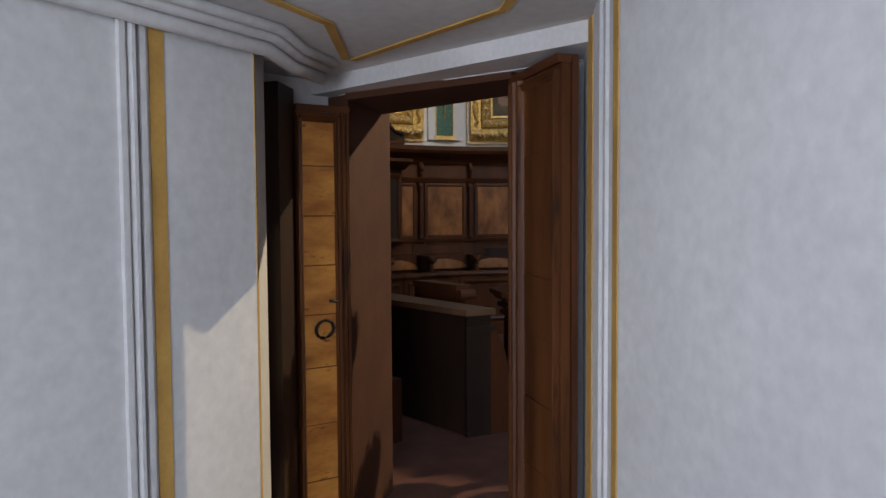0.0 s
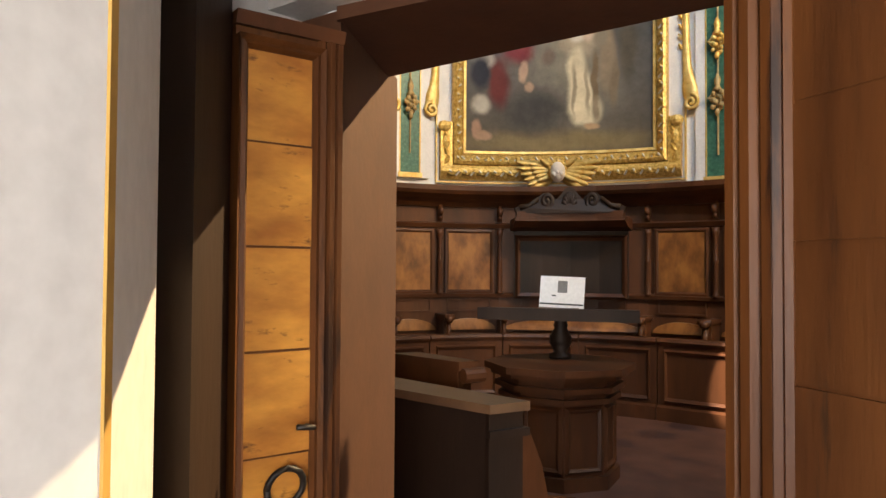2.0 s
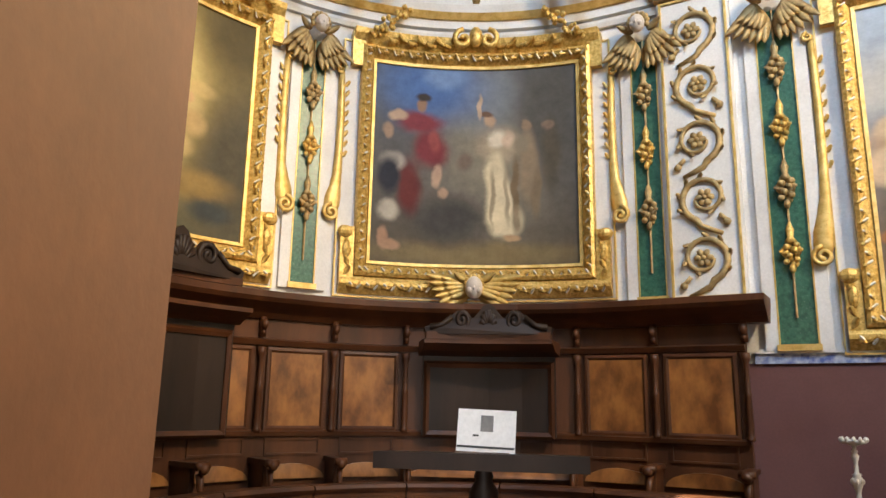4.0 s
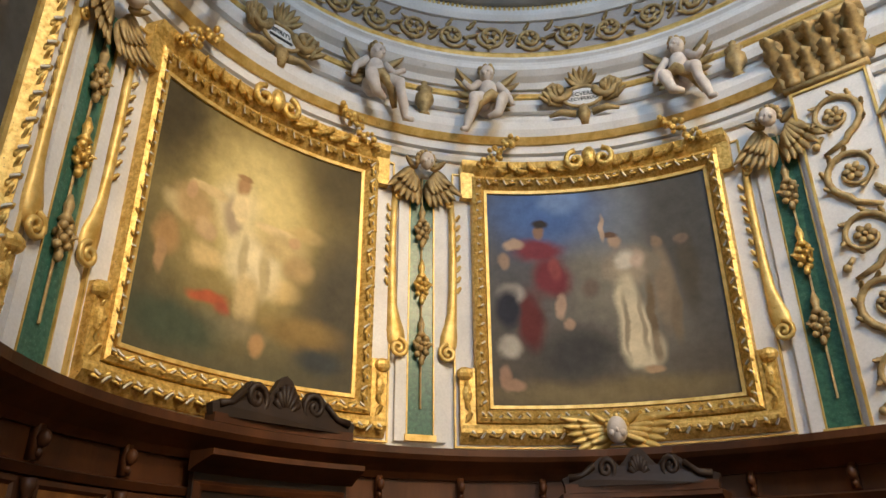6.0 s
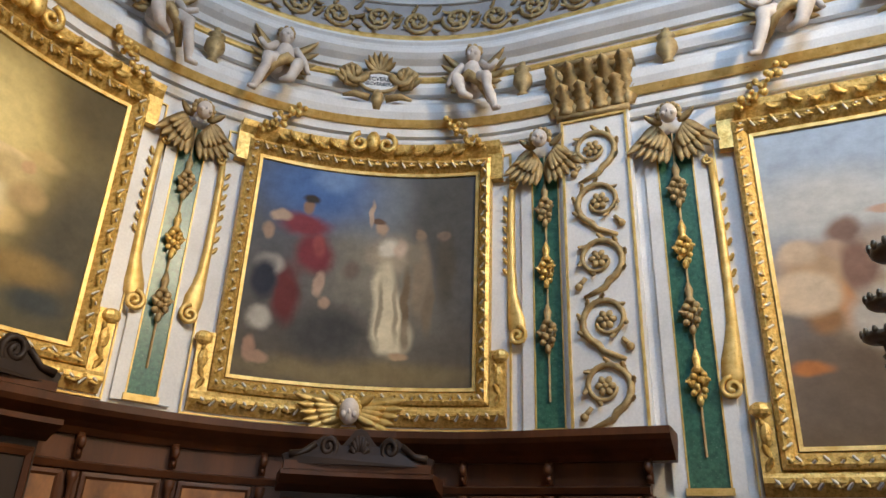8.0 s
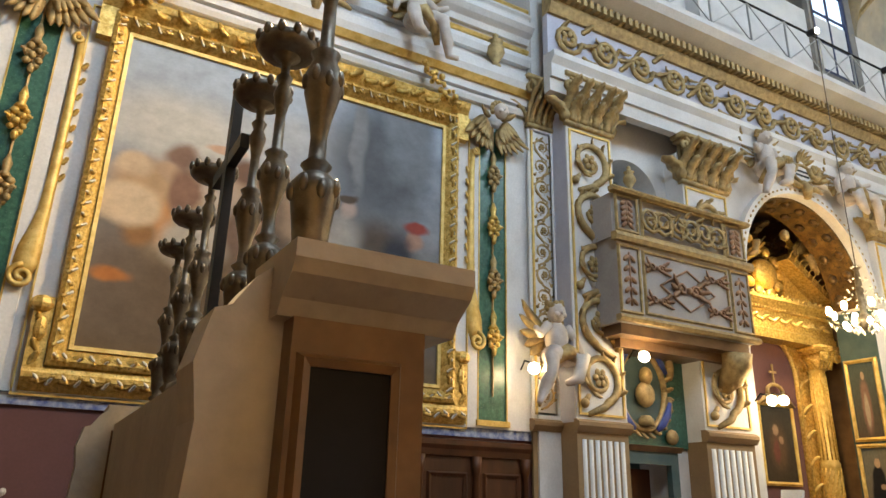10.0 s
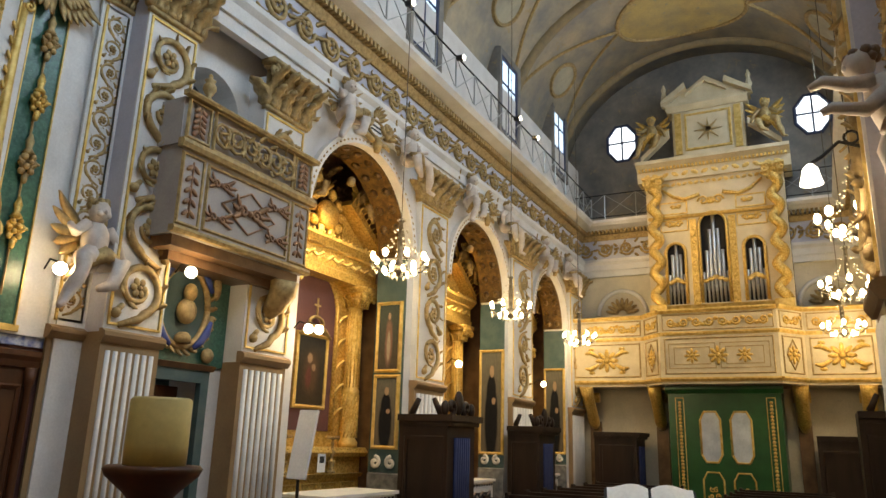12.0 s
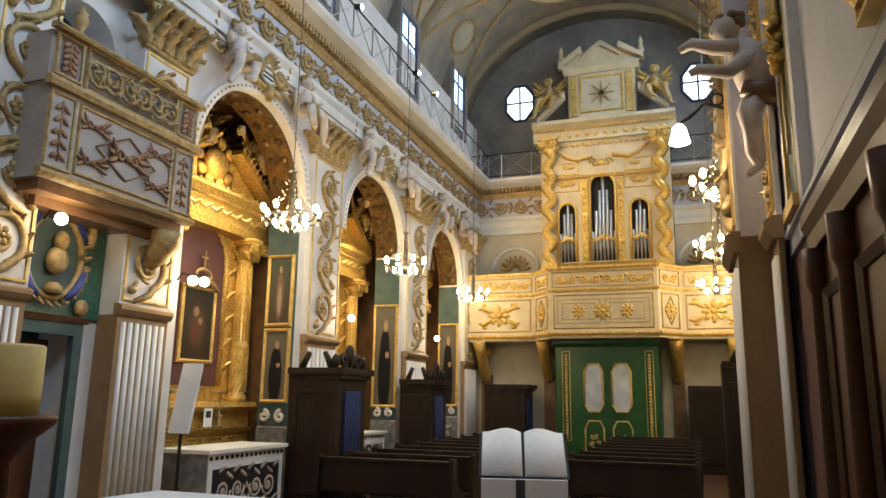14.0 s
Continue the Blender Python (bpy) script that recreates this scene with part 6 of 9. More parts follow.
u = (Bv - A).normalized()
nn = Vector((u.y, -u.x, 0))
bm = BM()
for f, w, d in ((0.86, 0.02, 0.016), (0.91, 0.012, 0.026), (0.955, 0.02, 0.018)):
    L = (Bv - A).length
    p = A.lerp(Bv, f)
    q2 = p + u * w
    plan(bm, [(p.x, p.y), (q2.x, q2.y), (q2.x + nn.x * d, q2.y + nn.y * d), (p.x + nn.x * d, p.y + nn.y * d)], 0, 2.318)
structure("trim_passage_mouldings", bm, PLASTER, "vertical plaster mouldings of the passage")
A, Bv = Vector((*RW[2], 0)), Vector((*RW[3], 0))
u = (Bv - A).normalized()
for n, (f0, f1, d, mt, lb) in enumerate(((0.03, 0.16, 0.004, YELLOW, "painted ochre stripe on the pale plaster"), (0.30, 0.36, 0.012, PLASTER, "vertical plaster moulding on the pale wall"), (0.42, 0.54, 0.018, PLASTER, "vertical plaster moulding on the pale wall"), (0.60, 0.66, 0.012, PLASTER, "vertical plaster moulding on the pale wall"), (0.80, 0.97, 0.004, YELLOW, "painted ochre stripe beside the open door"))):
    bm = BM()
    p, q2 = A.lerp(Bv, f0), A.lerp(Bv, f1)
    o = Vector((-abs(u.y), -abs(u.x), 0)) * d
    plan(bm, [(p.x, p.y), (q2.x, q2.y), (q2.x + o.x, q2.y + o.y), (p.x + o.x, p.y + o.y)], 0, 2.318)
    structure("trim_passage_right_%d" % (n + 1), bm, mt, lb)
# ceiling border and cove in the passage
bm = BM()
BORDER = [(-1.0, 1.45), (-1.50, 1.87), (-2.44, 2.02), (-2.02, 1.60), (-1.86, 1.10), (-1.70, 0.40)]
for (ax, ay), (bx, by) in zip(BORDER, BORDER[1:]):
    d = Vector((bx - ax, by - ay)).normalized() * 0.035
    plan(bm, [(ax, ay), (bx, by), (bx + d.y, by - d.x), (ax + d.y, ay - d.x)], 2.311, 2.318)
structure("trim_ceiling_border", bm, YELLOW, "painted ochre border on the passage ceiling")
for n, (o, z0, r) in enumerate(((0.03, 2.25, 0.03), (0.075, 2.285, 0.024), (0.12, 2.302, 0.020))):
    bm = BM()
    tube(bm, [(-2.62 + o, 1.98, z0), (-2.50 + o, 1.74, z0), (-2.30 + o, 1.49, z0), (-2.20 + o, 1.02, z0), (-2.03 + o, 0.30, z0), (-1.88 + o, -2.1, z0)], r, 8)
    structure("trim_cove_%d" % (n + 1), bm, PLASTER, "rounded plaster cove under the passage ceiling", None, True)

# ---------------------------------------------------------------- nave: piers, balcony, entablature, chapels


def pier(s0, s1, d, mp, zt=5.42, cap=0.68, base_top=2.10, label="white pier with fluted foot and gilded scrollwork", ztop_panel=None, sides=None):
    th = thing("pier", mp((s0 + s1) / 2, 0, NAVE_Z), label, "pier", "piers of the nave")
    bs = BM()
    box(bs, s0, s1, 0, d, NAVE_Z, base_top)
    box(bs, s0 - 0.04, s1 + 0.04, 0, d + 0.05, NAVE_Z, NAVE_Z + 0.25)
    ft = part("foot", bs, BROWNPAINT, th, "brown painted foot", mp)
    nf = 7 if s1 - s0 > 0.5 else 4
    wf = (s1 - s0 - 0.10) / nf
    for i in range(nf):
        bm = BM()
        a = s0 + 0.05 + wf * (i + 0.5)
        tube(bm, [(a, d, NAVE_Z + 0.28), (a, d, base_top - 0.08)], wf * 0.30, 6)
        part("flute", bm, STUCCO, ft, "", mp, True)
    bm = BM()
    mould(bm, s0 - 0.02, s1 + 0.02, [(0, base_top), (d + 0.03, base_top), (d + 0.07, base_top + 0.06), (d + 0.07, base_top + 0.10), (d + 0.02, base_top + 0.13), (0, base_top + 0.13)], 1)
    part("ledge", bm, BROWNPAINT, th, "", mp)
    bm = BM()
    box(bm, s0, s1, 0, d, base_top + 0.13, zt)
    sh = part("shaft", bm, STUCCO, th, "", mp)
    bm = BM()
    frame_ring(bm, s0 + 0.06, s1 - 0.06, base_top + 0.20, zt - 0.06, [(0, d), (0, d + 0.02), (0.025, d + 0.02), (0.025, d)], 1)
    part("gilt_border", bm, GOLD, sh, "", mp)
    bm = BM()
    w = min(s1 - s0 - 0.12, 0.62)
    rinceau(bm, (s0 + s1) / 2, base_top + 0.26, zt - 0.10, w, d + 0.015, 0.03 * w / 0.6)
    part("scrollwork", bm, OLDGOLD, sh, "", mp, True)
    if cap:
        bm = BM()
        mould(bm, s0 - 0.02, s1 + 0.02, [(0, zt), (d + 0.04, zt), (d + 0.05, zt + 0.05), (0, zt + 0.05)], 1)
        acanthus_capital(bm, s0, s1, zt + 0.05, zt + cap, 0, d)
        part("capital", bm, OLDGOLD, th, "dull gilt leafy capital", mp, True)
    return th


BROWNPAINT = material("tan_brown_paint", (0.30, 0.19, 0.09), (0.25, 0.155, 0.075), 0.55, 0, 3, 40, bumps=0.1)
LILAC = material("pale_lilac_plaster", (0.52, 0.52, 0.60), (0.46, 0.46, 0.54), 0.8, 0, 3, 40, bumps=0.1)


def presb_pier(mp_y, q):
    """The stepped pier between choir and nave; q = 1 on the chapel side."""
    front = 9.4 if q > 0 else 2.80

    def mp(s, d, z):
        return (s, front - q * d, z)
    pier(2.80, 3.52, 0.02, mp, 5.75, 0.66)
    bm = BM()
    y0, y1 = sorted((front + q * 0.0, front + q * 0.5))
    box(bm, 2.802, 3.518, y0, y1, 2.2, 7.0)
    structure("pier_core", bm, LILAC, "pale lilac plaster side of the pier")
    bm = BM()
    box(bm, 2.801, 3.519, y0, y1, NAVE_Z, 2.2)
    structure("pier_core_foot", bm, BROWNPAINT, "tan painted foot of the pier")

    def mp2(s, d, z):
        return (s, (9.70 if q > 0 else 2.60) - q * d, z)
    pier(2.44, 2.80, 0.03, mp2, 5.75, 0.66)


presb_pier(9.4, 1)
presb_pier(2.83, -1)
pier(4.71, 5.55, 0.05, nave, 5.42, 0.68)
for z0, z1, mt, lb in ((NAVE_Z, 2.1, BROWNPAINT, "tan painted side of the pier foot"), (2.1, 5.9, STUCCO, "white side of the pier")):
    bm = BM()
    box(bm, 4.712, 5.498, NAVE_Y + 0.002, NAVE_Y + 0.26, z0, z1)
    structure("pier_side_core", bm, mt, lb)
pier(8.86, 9.94, 0.10, nave)
pier(13.25, 14.55, 0.10, nave)
pier(17.55, 18.7, 0.10, nave)
for a, b in ((8.86, 9.94), (13.25, 14.55)):
    pier(a, b, 0.10, nave_r)

# entablature of the nave and end wall
PROF = [("trim_architrave", [(0, 6.10), (0.12, 6.10), (0.12, 6.28), (0.16, 6.28), (0.16, 6.46), (0.22, 6.54), (0.22, 6.62), (0, 6.64)], STUCCO, "stepped white architrave of the nave"),
        ("trim_frieze", [(0, 6.64), (0.10, 6.64), (0.10, 7.22), (0, 7.22)], LILAC, "pale frieze ground of the nave"),
        ("trim_bed", [(0, 7.22), (0.14, 7.22), (0.20, 7.34), (0.20, 7.38), (0, 7.38)], OLDGOLD, "gilt bed moulding"),
        ("trim_cornice_nave", [(0, 7.50), (0.26, 7.50), (0.50, 7.58), (0.58, 7.66), (0.58, 7.74), (0, 7.78)], STUCCO, "bold white cornice of the nave")]
for mpn, mp, a, b in (("north", nave, 2.5, EAST), ("south", nave_r, 3.0, EAST), ("east", east, -4.1, 3.6)):
    for nm, pr, mt, lb in PROF:
        bm = BM()
        mould(bm, a, b, pr, 1)
        structure(nm + "_" + mpn, bm, mt, lb, mp)
    bm = BM()
    n = int((b - a) / 0.11)
    for i in range(n):
        s = a + (b - a) * i / n
        box(bm, s, s + 0.06, 0, 0.30, 7.385, 7.50)
    tagged(link("dentil_row", bm, OLDGOLD, None, "", mp), "row of gilded dentils under the nave cornice", "moulding", "", "stuff")
    fr = thing("nave_frieze", mp((a + b) / 2, 0.1, 6.9), "gilded scroll frieze of the nave entablature", "frieze", "nave friezes")
    n = int((b - a) / 0.62)
    for i in range(n):
        c = a + 0.31 + 0.62 * i
        q = 1 if i % 2 else -1
        bm = BM()
        tube(bm, spiral(c, 6.93, 0.22, 1.5, math.pi * (0.5 + q * 0.5), 0.12, 16, q, 0.3), [0.036] * 17, 5)
        for k in range(5):
            t = k * 1.256
            ball(bm, (c + 0.08 * math.cos(t), 0.125, 6.93 + 0.08 * math.sin(t)), (0.06, 0.025, 0.04), 6, 4, Matrix.Rotation(-t, 4, "Y"))
        for k in range(3):
            leaf(bm, (c + 0.24, 0.105, 6.76 + 0.17 * k), (1, 0, q * (0.9 - 0.9 * k)), (0, 1, 0), 0.22, 0.09, 0.35)
            leaf(bm, (c + 0.17 * math.cos(2.1 * k), 0.11, 6.93 + 0.17 * math.sin(2.1 * k)), (math.cos(2.1 * k + q * 1.2), 0, math.sin(2.1 * k + q * 1.2)), (0, 1, 0), 0.15, 0.07, 0.35)
        part("scroll", bm, OLDGOLD, fr, "", mp, True)

# gallery rail on the cornice
for mp, a, b, name in ((nave, 2.6, EAST - 0.2, "north"), (east, -4.0, 3.4, "east")):
    th = thing("gallery_rail", mp((a + b) / 2, 0.45, 7.76), "thin iron gallery rail with crossed bars on the cornice", "railing")
    bm = BM()
    tube(bm, [mp(a, 0.45, 8.55), mp(b, 0.45, 8.55)], 0.018, 6)
    part("handrail", bm, IRON, th)
    bm = BM()
    tube(bm, [mp(a, 0.45, 7.86), mp(b, 0.45, 7.86)], 0.014, 6)
    part("lower_rail", bm, IRON, th)
    n = int((b - a) / 0.85)
    for i in range(n + 1):
        s = a + (b - a) * i / n
        bm = BM()
        tube(bm, [mp(s, 0.45, 7.76), mp(s, 0.45, 8.56)], 0.016, 6)
        part("post", bm, SILVER, th)
        if i < n:
            w = (b - a) / n
            for s0, s1 in ((s, s + w), (s + w, s)):
                bm = BM()
                tube(bm, [mp(s0, 0.45, 7.86), mp(s1, 0.45, 8.55)], 0.010, 5)
                part("cross_bar", bm, SILVER, th)
# spotlights clipped on the rail
SPOTGLOW = glow("lamp_glow", (1.0, 0.93, 0.78), 25)
for x in (7.4, 9.4, 12.4, 13.6):
    th = thing("spotlight", (x, 8.93, 8.45), "small lit spotlight clamped to the gallery rail", "spotlight", "spotlights on the rail")
    bm = BM()
    lathe(bm, [(0.03, 0), (0.06, 0.02), (0.06, 0.14), (0.05, 0.15)], 10, (x, 8.93, 8.50), Matrix.Rotation(radians(100), 4, "X"))
    part("housing", bm, IRON, th, "", None, True)
    bm = BM()
    ball(bm, (x, 8.77, 8.475), (0.055, 0.02, 0.055), 8, 6)
    part("bulb", bm, SPOTGLOW, th, "", None, True)

# arches: archivolt, keystone tablet, seated figures
for i, (a, b, sp) in enumerate(BAYS):
    c, r = (a + b) / 2, (b - a) / 2
    th = thing("archivolt", (c, NAVE_Y, sp), "white moulded arch rim with dark beading", "arch", "chapel arches")
    bm = BM()
    pts = [(c - (r + 0.13) * math.cos(math.pi * k / 28), sp + (r + 0.13) * math.sin(math.pi * k / 28)) for k in range(29)]
    inn = [(c - r * math.cos(math.pi * k / 28), sp + r * math.sin(math.pi * k / 28)) for k in range(29)]
    for k in range(28):
        prism(bm, [pts[k], pts[k + 1], inn[k + 1], inn[k]], 0.0, 0.10)
    part("rim", bm, STUCCO, th, "", nave)
    bm = BM()
    for k in range(44):
        t = math.pi * (k + 0.5) / 44
        ball(bm, (c - (r + 0.06) * math.cos(t), 0.10, sp + (r + 0.06) * math.sin(t)), (0.030, 0.012, 0.018), 6, 4, Matrix.Rotation(t - math.pi / 2, 4, "Y"))
    part("beading", bm, OLDGOLD, th, "", nave, True)
    bm = BM()
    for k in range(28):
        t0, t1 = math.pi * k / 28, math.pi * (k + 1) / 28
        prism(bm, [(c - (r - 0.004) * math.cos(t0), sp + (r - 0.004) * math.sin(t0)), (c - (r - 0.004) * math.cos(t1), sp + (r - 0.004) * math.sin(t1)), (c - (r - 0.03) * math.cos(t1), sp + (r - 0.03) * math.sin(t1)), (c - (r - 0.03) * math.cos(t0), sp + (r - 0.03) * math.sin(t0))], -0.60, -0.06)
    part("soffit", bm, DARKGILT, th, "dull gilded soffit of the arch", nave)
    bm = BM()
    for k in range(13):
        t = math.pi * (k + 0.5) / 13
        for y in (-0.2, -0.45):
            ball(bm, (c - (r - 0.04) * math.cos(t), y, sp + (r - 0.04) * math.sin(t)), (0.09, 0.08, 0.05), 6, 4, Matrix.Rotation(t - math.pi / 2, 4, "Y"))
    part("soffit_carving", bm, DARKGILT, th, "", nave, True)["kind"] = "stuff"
    cartouche(c, sp + r + 0.34, nave, (None, None))
    for q in (-1, 1):
        putto((c + q * 0.95, 0.22, sp + r - 0.02), 0, nave, q=q, scale=1.35, label="stucco angel with gilt drapery seated on the chapel arch")

# balcony with gilt panels
BY = 9.0


def balc(s, d, z):
    return (s, BY - d, z)


th = thing("choir_balcony", (4.2, BY, 3.27), "dove-grey wooden singers' balcony with gilded carved panels", "balcony")
X0, X1 = 3.16, 5.33
bm = BM()
box(bm, X0, X1, BY, 9.64, 3.27, 4.26)
box(bm, X0 - 0.03, X1 + 0.03, BY + 0.03, 9.64, 4.26, 4.80)
part("body", bm, DOVE, th)
bm = BM()
for z, h, o in ((3.27, 0.07, 0.05), (4.20, 0.10, 0.06), (4.80, 0.06, 0.07)):
    mould(bm, X0 - o, X1 + o, [(-0.02, z), (o, z), (o + 0.02, z + h * 0.5), (o, z + h), (-0.02, z + h)], 1)
part("moulded_rail", bm, OLDGOLD, th, "", balc)
for s0, s1, z0, z1 in ((X0 + 0.03, X0 + 0.30, 3.40, 4.14), (X0 + 0.40, X1 - 0.42, 3.42, 4.12), (X1 - 0.32, X1 - 0.03, 3.40, 4.14), (X0 + 0.03, X0 + 0.32, 4.36, 4.76), (X0 + 0.42, X1 - 0.40, 4.34, 4.78), (X1 - 0.32, X1 - 0.03, 4.36, 4.76)):
    bm = BM()
    frame_ring(bm, s0, s1, z0, z1, [(0, -0.001), (0, 0.02), (0.02, 0.025), (0.035, -0.001)], 1)
    part("panel_frame", bm, OLDGOLD, th, "", balc)
    bm = BM()
    w, h = s1 - s0, z1 - z0
    if w < 0.5:
        for k in range(5):
            zc = z0 + h * (0.15 + 0.17 * k)
            for q in (-1, 1):
                ball(bm, ((s0 + s1) / 2 + q * 0.05, 0.012, zc), (0.06, 0.018, 0.028), 6, 4, Matrix.Rotation(q * 0.7, 4, "Y"))
        tube(bm, [((s0 + s1) / 2, 0.01, z0 + 0.06), ((s0 + s1) / 2, 0.01, z1 - 0.05)], 0.012, 5)
        part("carving", bm, ROSEGILT, th, "", balc, True)
    elif h < 0.6:
        for k in range(6):
            c = s0 + w * (k + 0.5) / 6
            q = 1 if k % 2 else -1
            tube(bm, spiral(c, z0 + h / 2, h * 0.40, 1.6, math.pi * (0.5 + q * 0.5), 0.02, 14, q, 0.25), [0.022] * 15, 5)
            ball(bm, (c + w / 12, 0.02, z0 + h * 0.72), (0.06, 0.02, 0.03), 6, 4)
            ball(bm, (c + w / 12, 0.02, z0 + h * 0.25), (0.06, 0.02, 0.03), 6, 4)
        for k in range(22):
            f = (k + 0.5) / 22
            t = k * 2.4
            leaf(bm, (s0 + w * f, 0.02, z0 + h * (0.5 + 0.34 * math.sin(t))), (math.cos(t * 1.7), 0, math.sin(t * 1.7)), (0, 1, 0), 0.12, 0.065, 0.4)
        part("pierced_scrollwork", bm, OLDGOLD, th, "", balc, True)
    else:
        c, m = (s0 + s1) / 2, (z0 + z1) / 2
        tube(bm, [(c - w * 0.33, 0.012, m), (c, 0.012, m + h * 0.36), (c + w * 0.33, 0.012, m), (c, 0.012, m - h * 0.36), (c - w * 0.33, 0.012, m)], 0.014, 5)
        part("lozenge", bm, ROSEGILT, th, "", balc, True)
        bm = BM()
        for cx_, cz_, k in ((c, m, 1.5), (s0 + w * 0.14, z0 + h * 0.78, 1), (s1 - w * 0.14, z0 + h * 0.78, 1), (s0 + w * 0.14, z0 + h * 0.22, 1), (s1 - w * 0.14, z0 + h * 0.22, 1)):
            for q in (-1, 1):
                tube(bm, spiral(cx_ + q * 0.07 * k, cz_, 0.055 * k, 1.3, math.pi * (0.5 - q * 0.5), 0.015, 10, q), [0.014 * k] * 11, 5)
                for a in (0.7, -0.5, 0.1):
                    leaf(bm, (cx_ + q * 0.06 * k, 0.004, cz_), (q * math.cos(a), 0, math.sin(a)), (0, 1, 0), 0.17 * k, 0.06 * k, 0.15)
            ball(bm, (cx_, 0.02, cz_), 0.028 * k, 6, 4)
        part("carving", bm, ROSEGILT, th, "", balc, True)
bm = BM()
box(bm, X0 + 0.05, X1 - 0.05, BY + 0.06, 9.64, 3.15, 3.27)
box(bm, X0 + 0.20, X1 - 0.20, BY + 0.25, 9.64, 3.05, 3.15)
part("underside", bm, BROWNSTONE, th, "brown carved underside")
bm = BM()
tube(bm, [(5.1, 9.35, 2.75), (5.1, 9.22, 2.85), (5.1, 9.12, 3.0), (5.1, 9.10, 3.15)], [0.10, 0.14, 0.17, 0.18], 8)
part("bracket", bm, OLDGOLD, th, "", None, True)
urn(3.42, 0.42 - 0.02, 4.86, nave, 0.9)

# side doorway with an oval niche and bust
th = thing("oval_niche", (3.97, 9.6, 2.05), "carved oval niche with blue volutes and a gilded bust", "niche")
bm = BM()
OC, OZ = 3.97, 2.66


def door_wall(s, d, z):
    return (s, NAVE_Y + 0.25 - d, z)


box(bm, 3.53, 4.70, 0.0, 0.03, 2.02, 3.2)
part("backing", bm, GREEN, th, "", door_wall)
bm = BM()
tube(bm, [(OC + 0.36 * math.cos(k * math.pi / 14), 0.06, OZ + 0.46 * math.sin(k * math.pi / 14)) for k in range(29)], 0.04, 6)
for q in (-1, 1):
    tube(bm, [(OC + q * 0.44 * math.cos(t), 0.07, OZ + 0.52 * math.sin(t)) for t in (-1.2, -0.8, -0.4, -0.1)], [0.03, 0.05, 0.05, 0.03], 6)
    ball(bm, (OC + q * 0.42, 0.08, OZ - 0.52), (0.10, 0.05, 0.09), 8, 6)
    ball(bm, (OC + q * 0.46, 0.08, OZ + 0.30), (0.06, 0.05, 0.16), 8, 6)
for k in range(26):
    t = k * math.pi / 13
    leaf(bm, (OC + 0.37 * math.cos(t), 0.06, OZ + 0.47 * math.sin(t)), (math.cos(t) - 0.6 * math.sin(t), 0, math.sin(t) + 0.6 * math.cos(t)), (0, 1, 0), 0.13, 0.07, 0.35)
part("oval_frame", bm, OLDGOLD, th, "", door_wall, True)
bm = BM()
for q in (-1, 1):
    tube(bm, [(OC + q * 0.42 * math.cos(t), 0.10, OZ + 0.50 * math.sin(t)) for t in (-1.15, -0.85, -0.55, -0.25)], [0.03, 0.055, 0.06, 0.03], 6, 0.4)
    tube(bm, [(OC + q * 0.42 * math.cos(t), 0.10, OZ + 0.50 * math.sin(t)) for t in (0.45, 0.75, 1.0)], [0.03, 0.05, 0.03], 6, 0.4)
part("blue_volute", bm, material("ultramarine_paint", (0.02, 0.04, 0.20), (0.05, 0.08, 0.30), 0.35), th, "ultramarine painted volutes", door_wall, True)
bm = BM()
prism(bm, [(OC + 0.34 * math.cos(k * math.pi / 12), OZ + 0.44 * math.sin(k * math.pi / 12)) for k in range(24)], 0.031, 0.045)
part("niche_ground", bm, TEALWALL, th, "", door_wall)
bm = BM()
ball(bm, (OC + 0.02, 0.12, OZ + 0.16), (0.08, 0.08, 0.11), 10, 8)
ball(bm, (OC, 0.11, OZ - 0.06), (0.14, 0.08, 0.15), 10, 8)
lathe(bm, [(0.05, -0.30), (0.09, -0.34), (0.10, -0.42)], 10, (OC, 0.10, OZ))
ob = tagged(link("bust", bm, OLDGOLD, None, "", door_wall, True), "small gilded bust standing in the oval niche", "bust")
th = thing("side_door_frame", (3.97, 9.6, NAVE_Z), "grey-green stone side doorway standing half open", "door frame")
bm = BM()
for a, b, z0, z1 in ((3.52, 3.64, NAVE_Z, 1.82), (4.34, 4.46, NAVE_Z, 1.82), (3.52, 4.46, 1.82, 1.96)):
    box(bm, a, b, 0.0, 0.08, z0, z1)
part("jamb", bm, TEALWALL, th, "", door_wall)
bm = BM()
mould(bm, 3.5, 4.50, [(0, 1.96), (0.10, 1.96), (0.14, 2.02), (0, 2.04)], 1)
part("lintel_moulding", bm, BROWNSTONE, th, "", door_wall)
bm = BM()
box(bm, 3.92, 4.32, -0.30, -0.26, NAVE_Z, 1.78)
part("door", bm, WALNUT, th, "dark wooden door", door_wall)


# chapels
def saint_panel(s0, s1, z0, z1, mat, mp, label, arch=False):
    th = thing("framed_painting", mp((s0 + s1) / 2, 0, z0), label, "painting", "paintings in the chapels")
    canvas("canvas", s0, s1, z0, z1, 0.03, mat, th, mp)
    bm = BM()
    frame_ring(bm, s0, s1, z0, z1, [(0, 0.0), (0, 0.05), (0.03, 0.07), (0.06, 0.04), (0.06, 0)], 1)
    part("frame", bm, GOLD, th, "", mp)
    return th


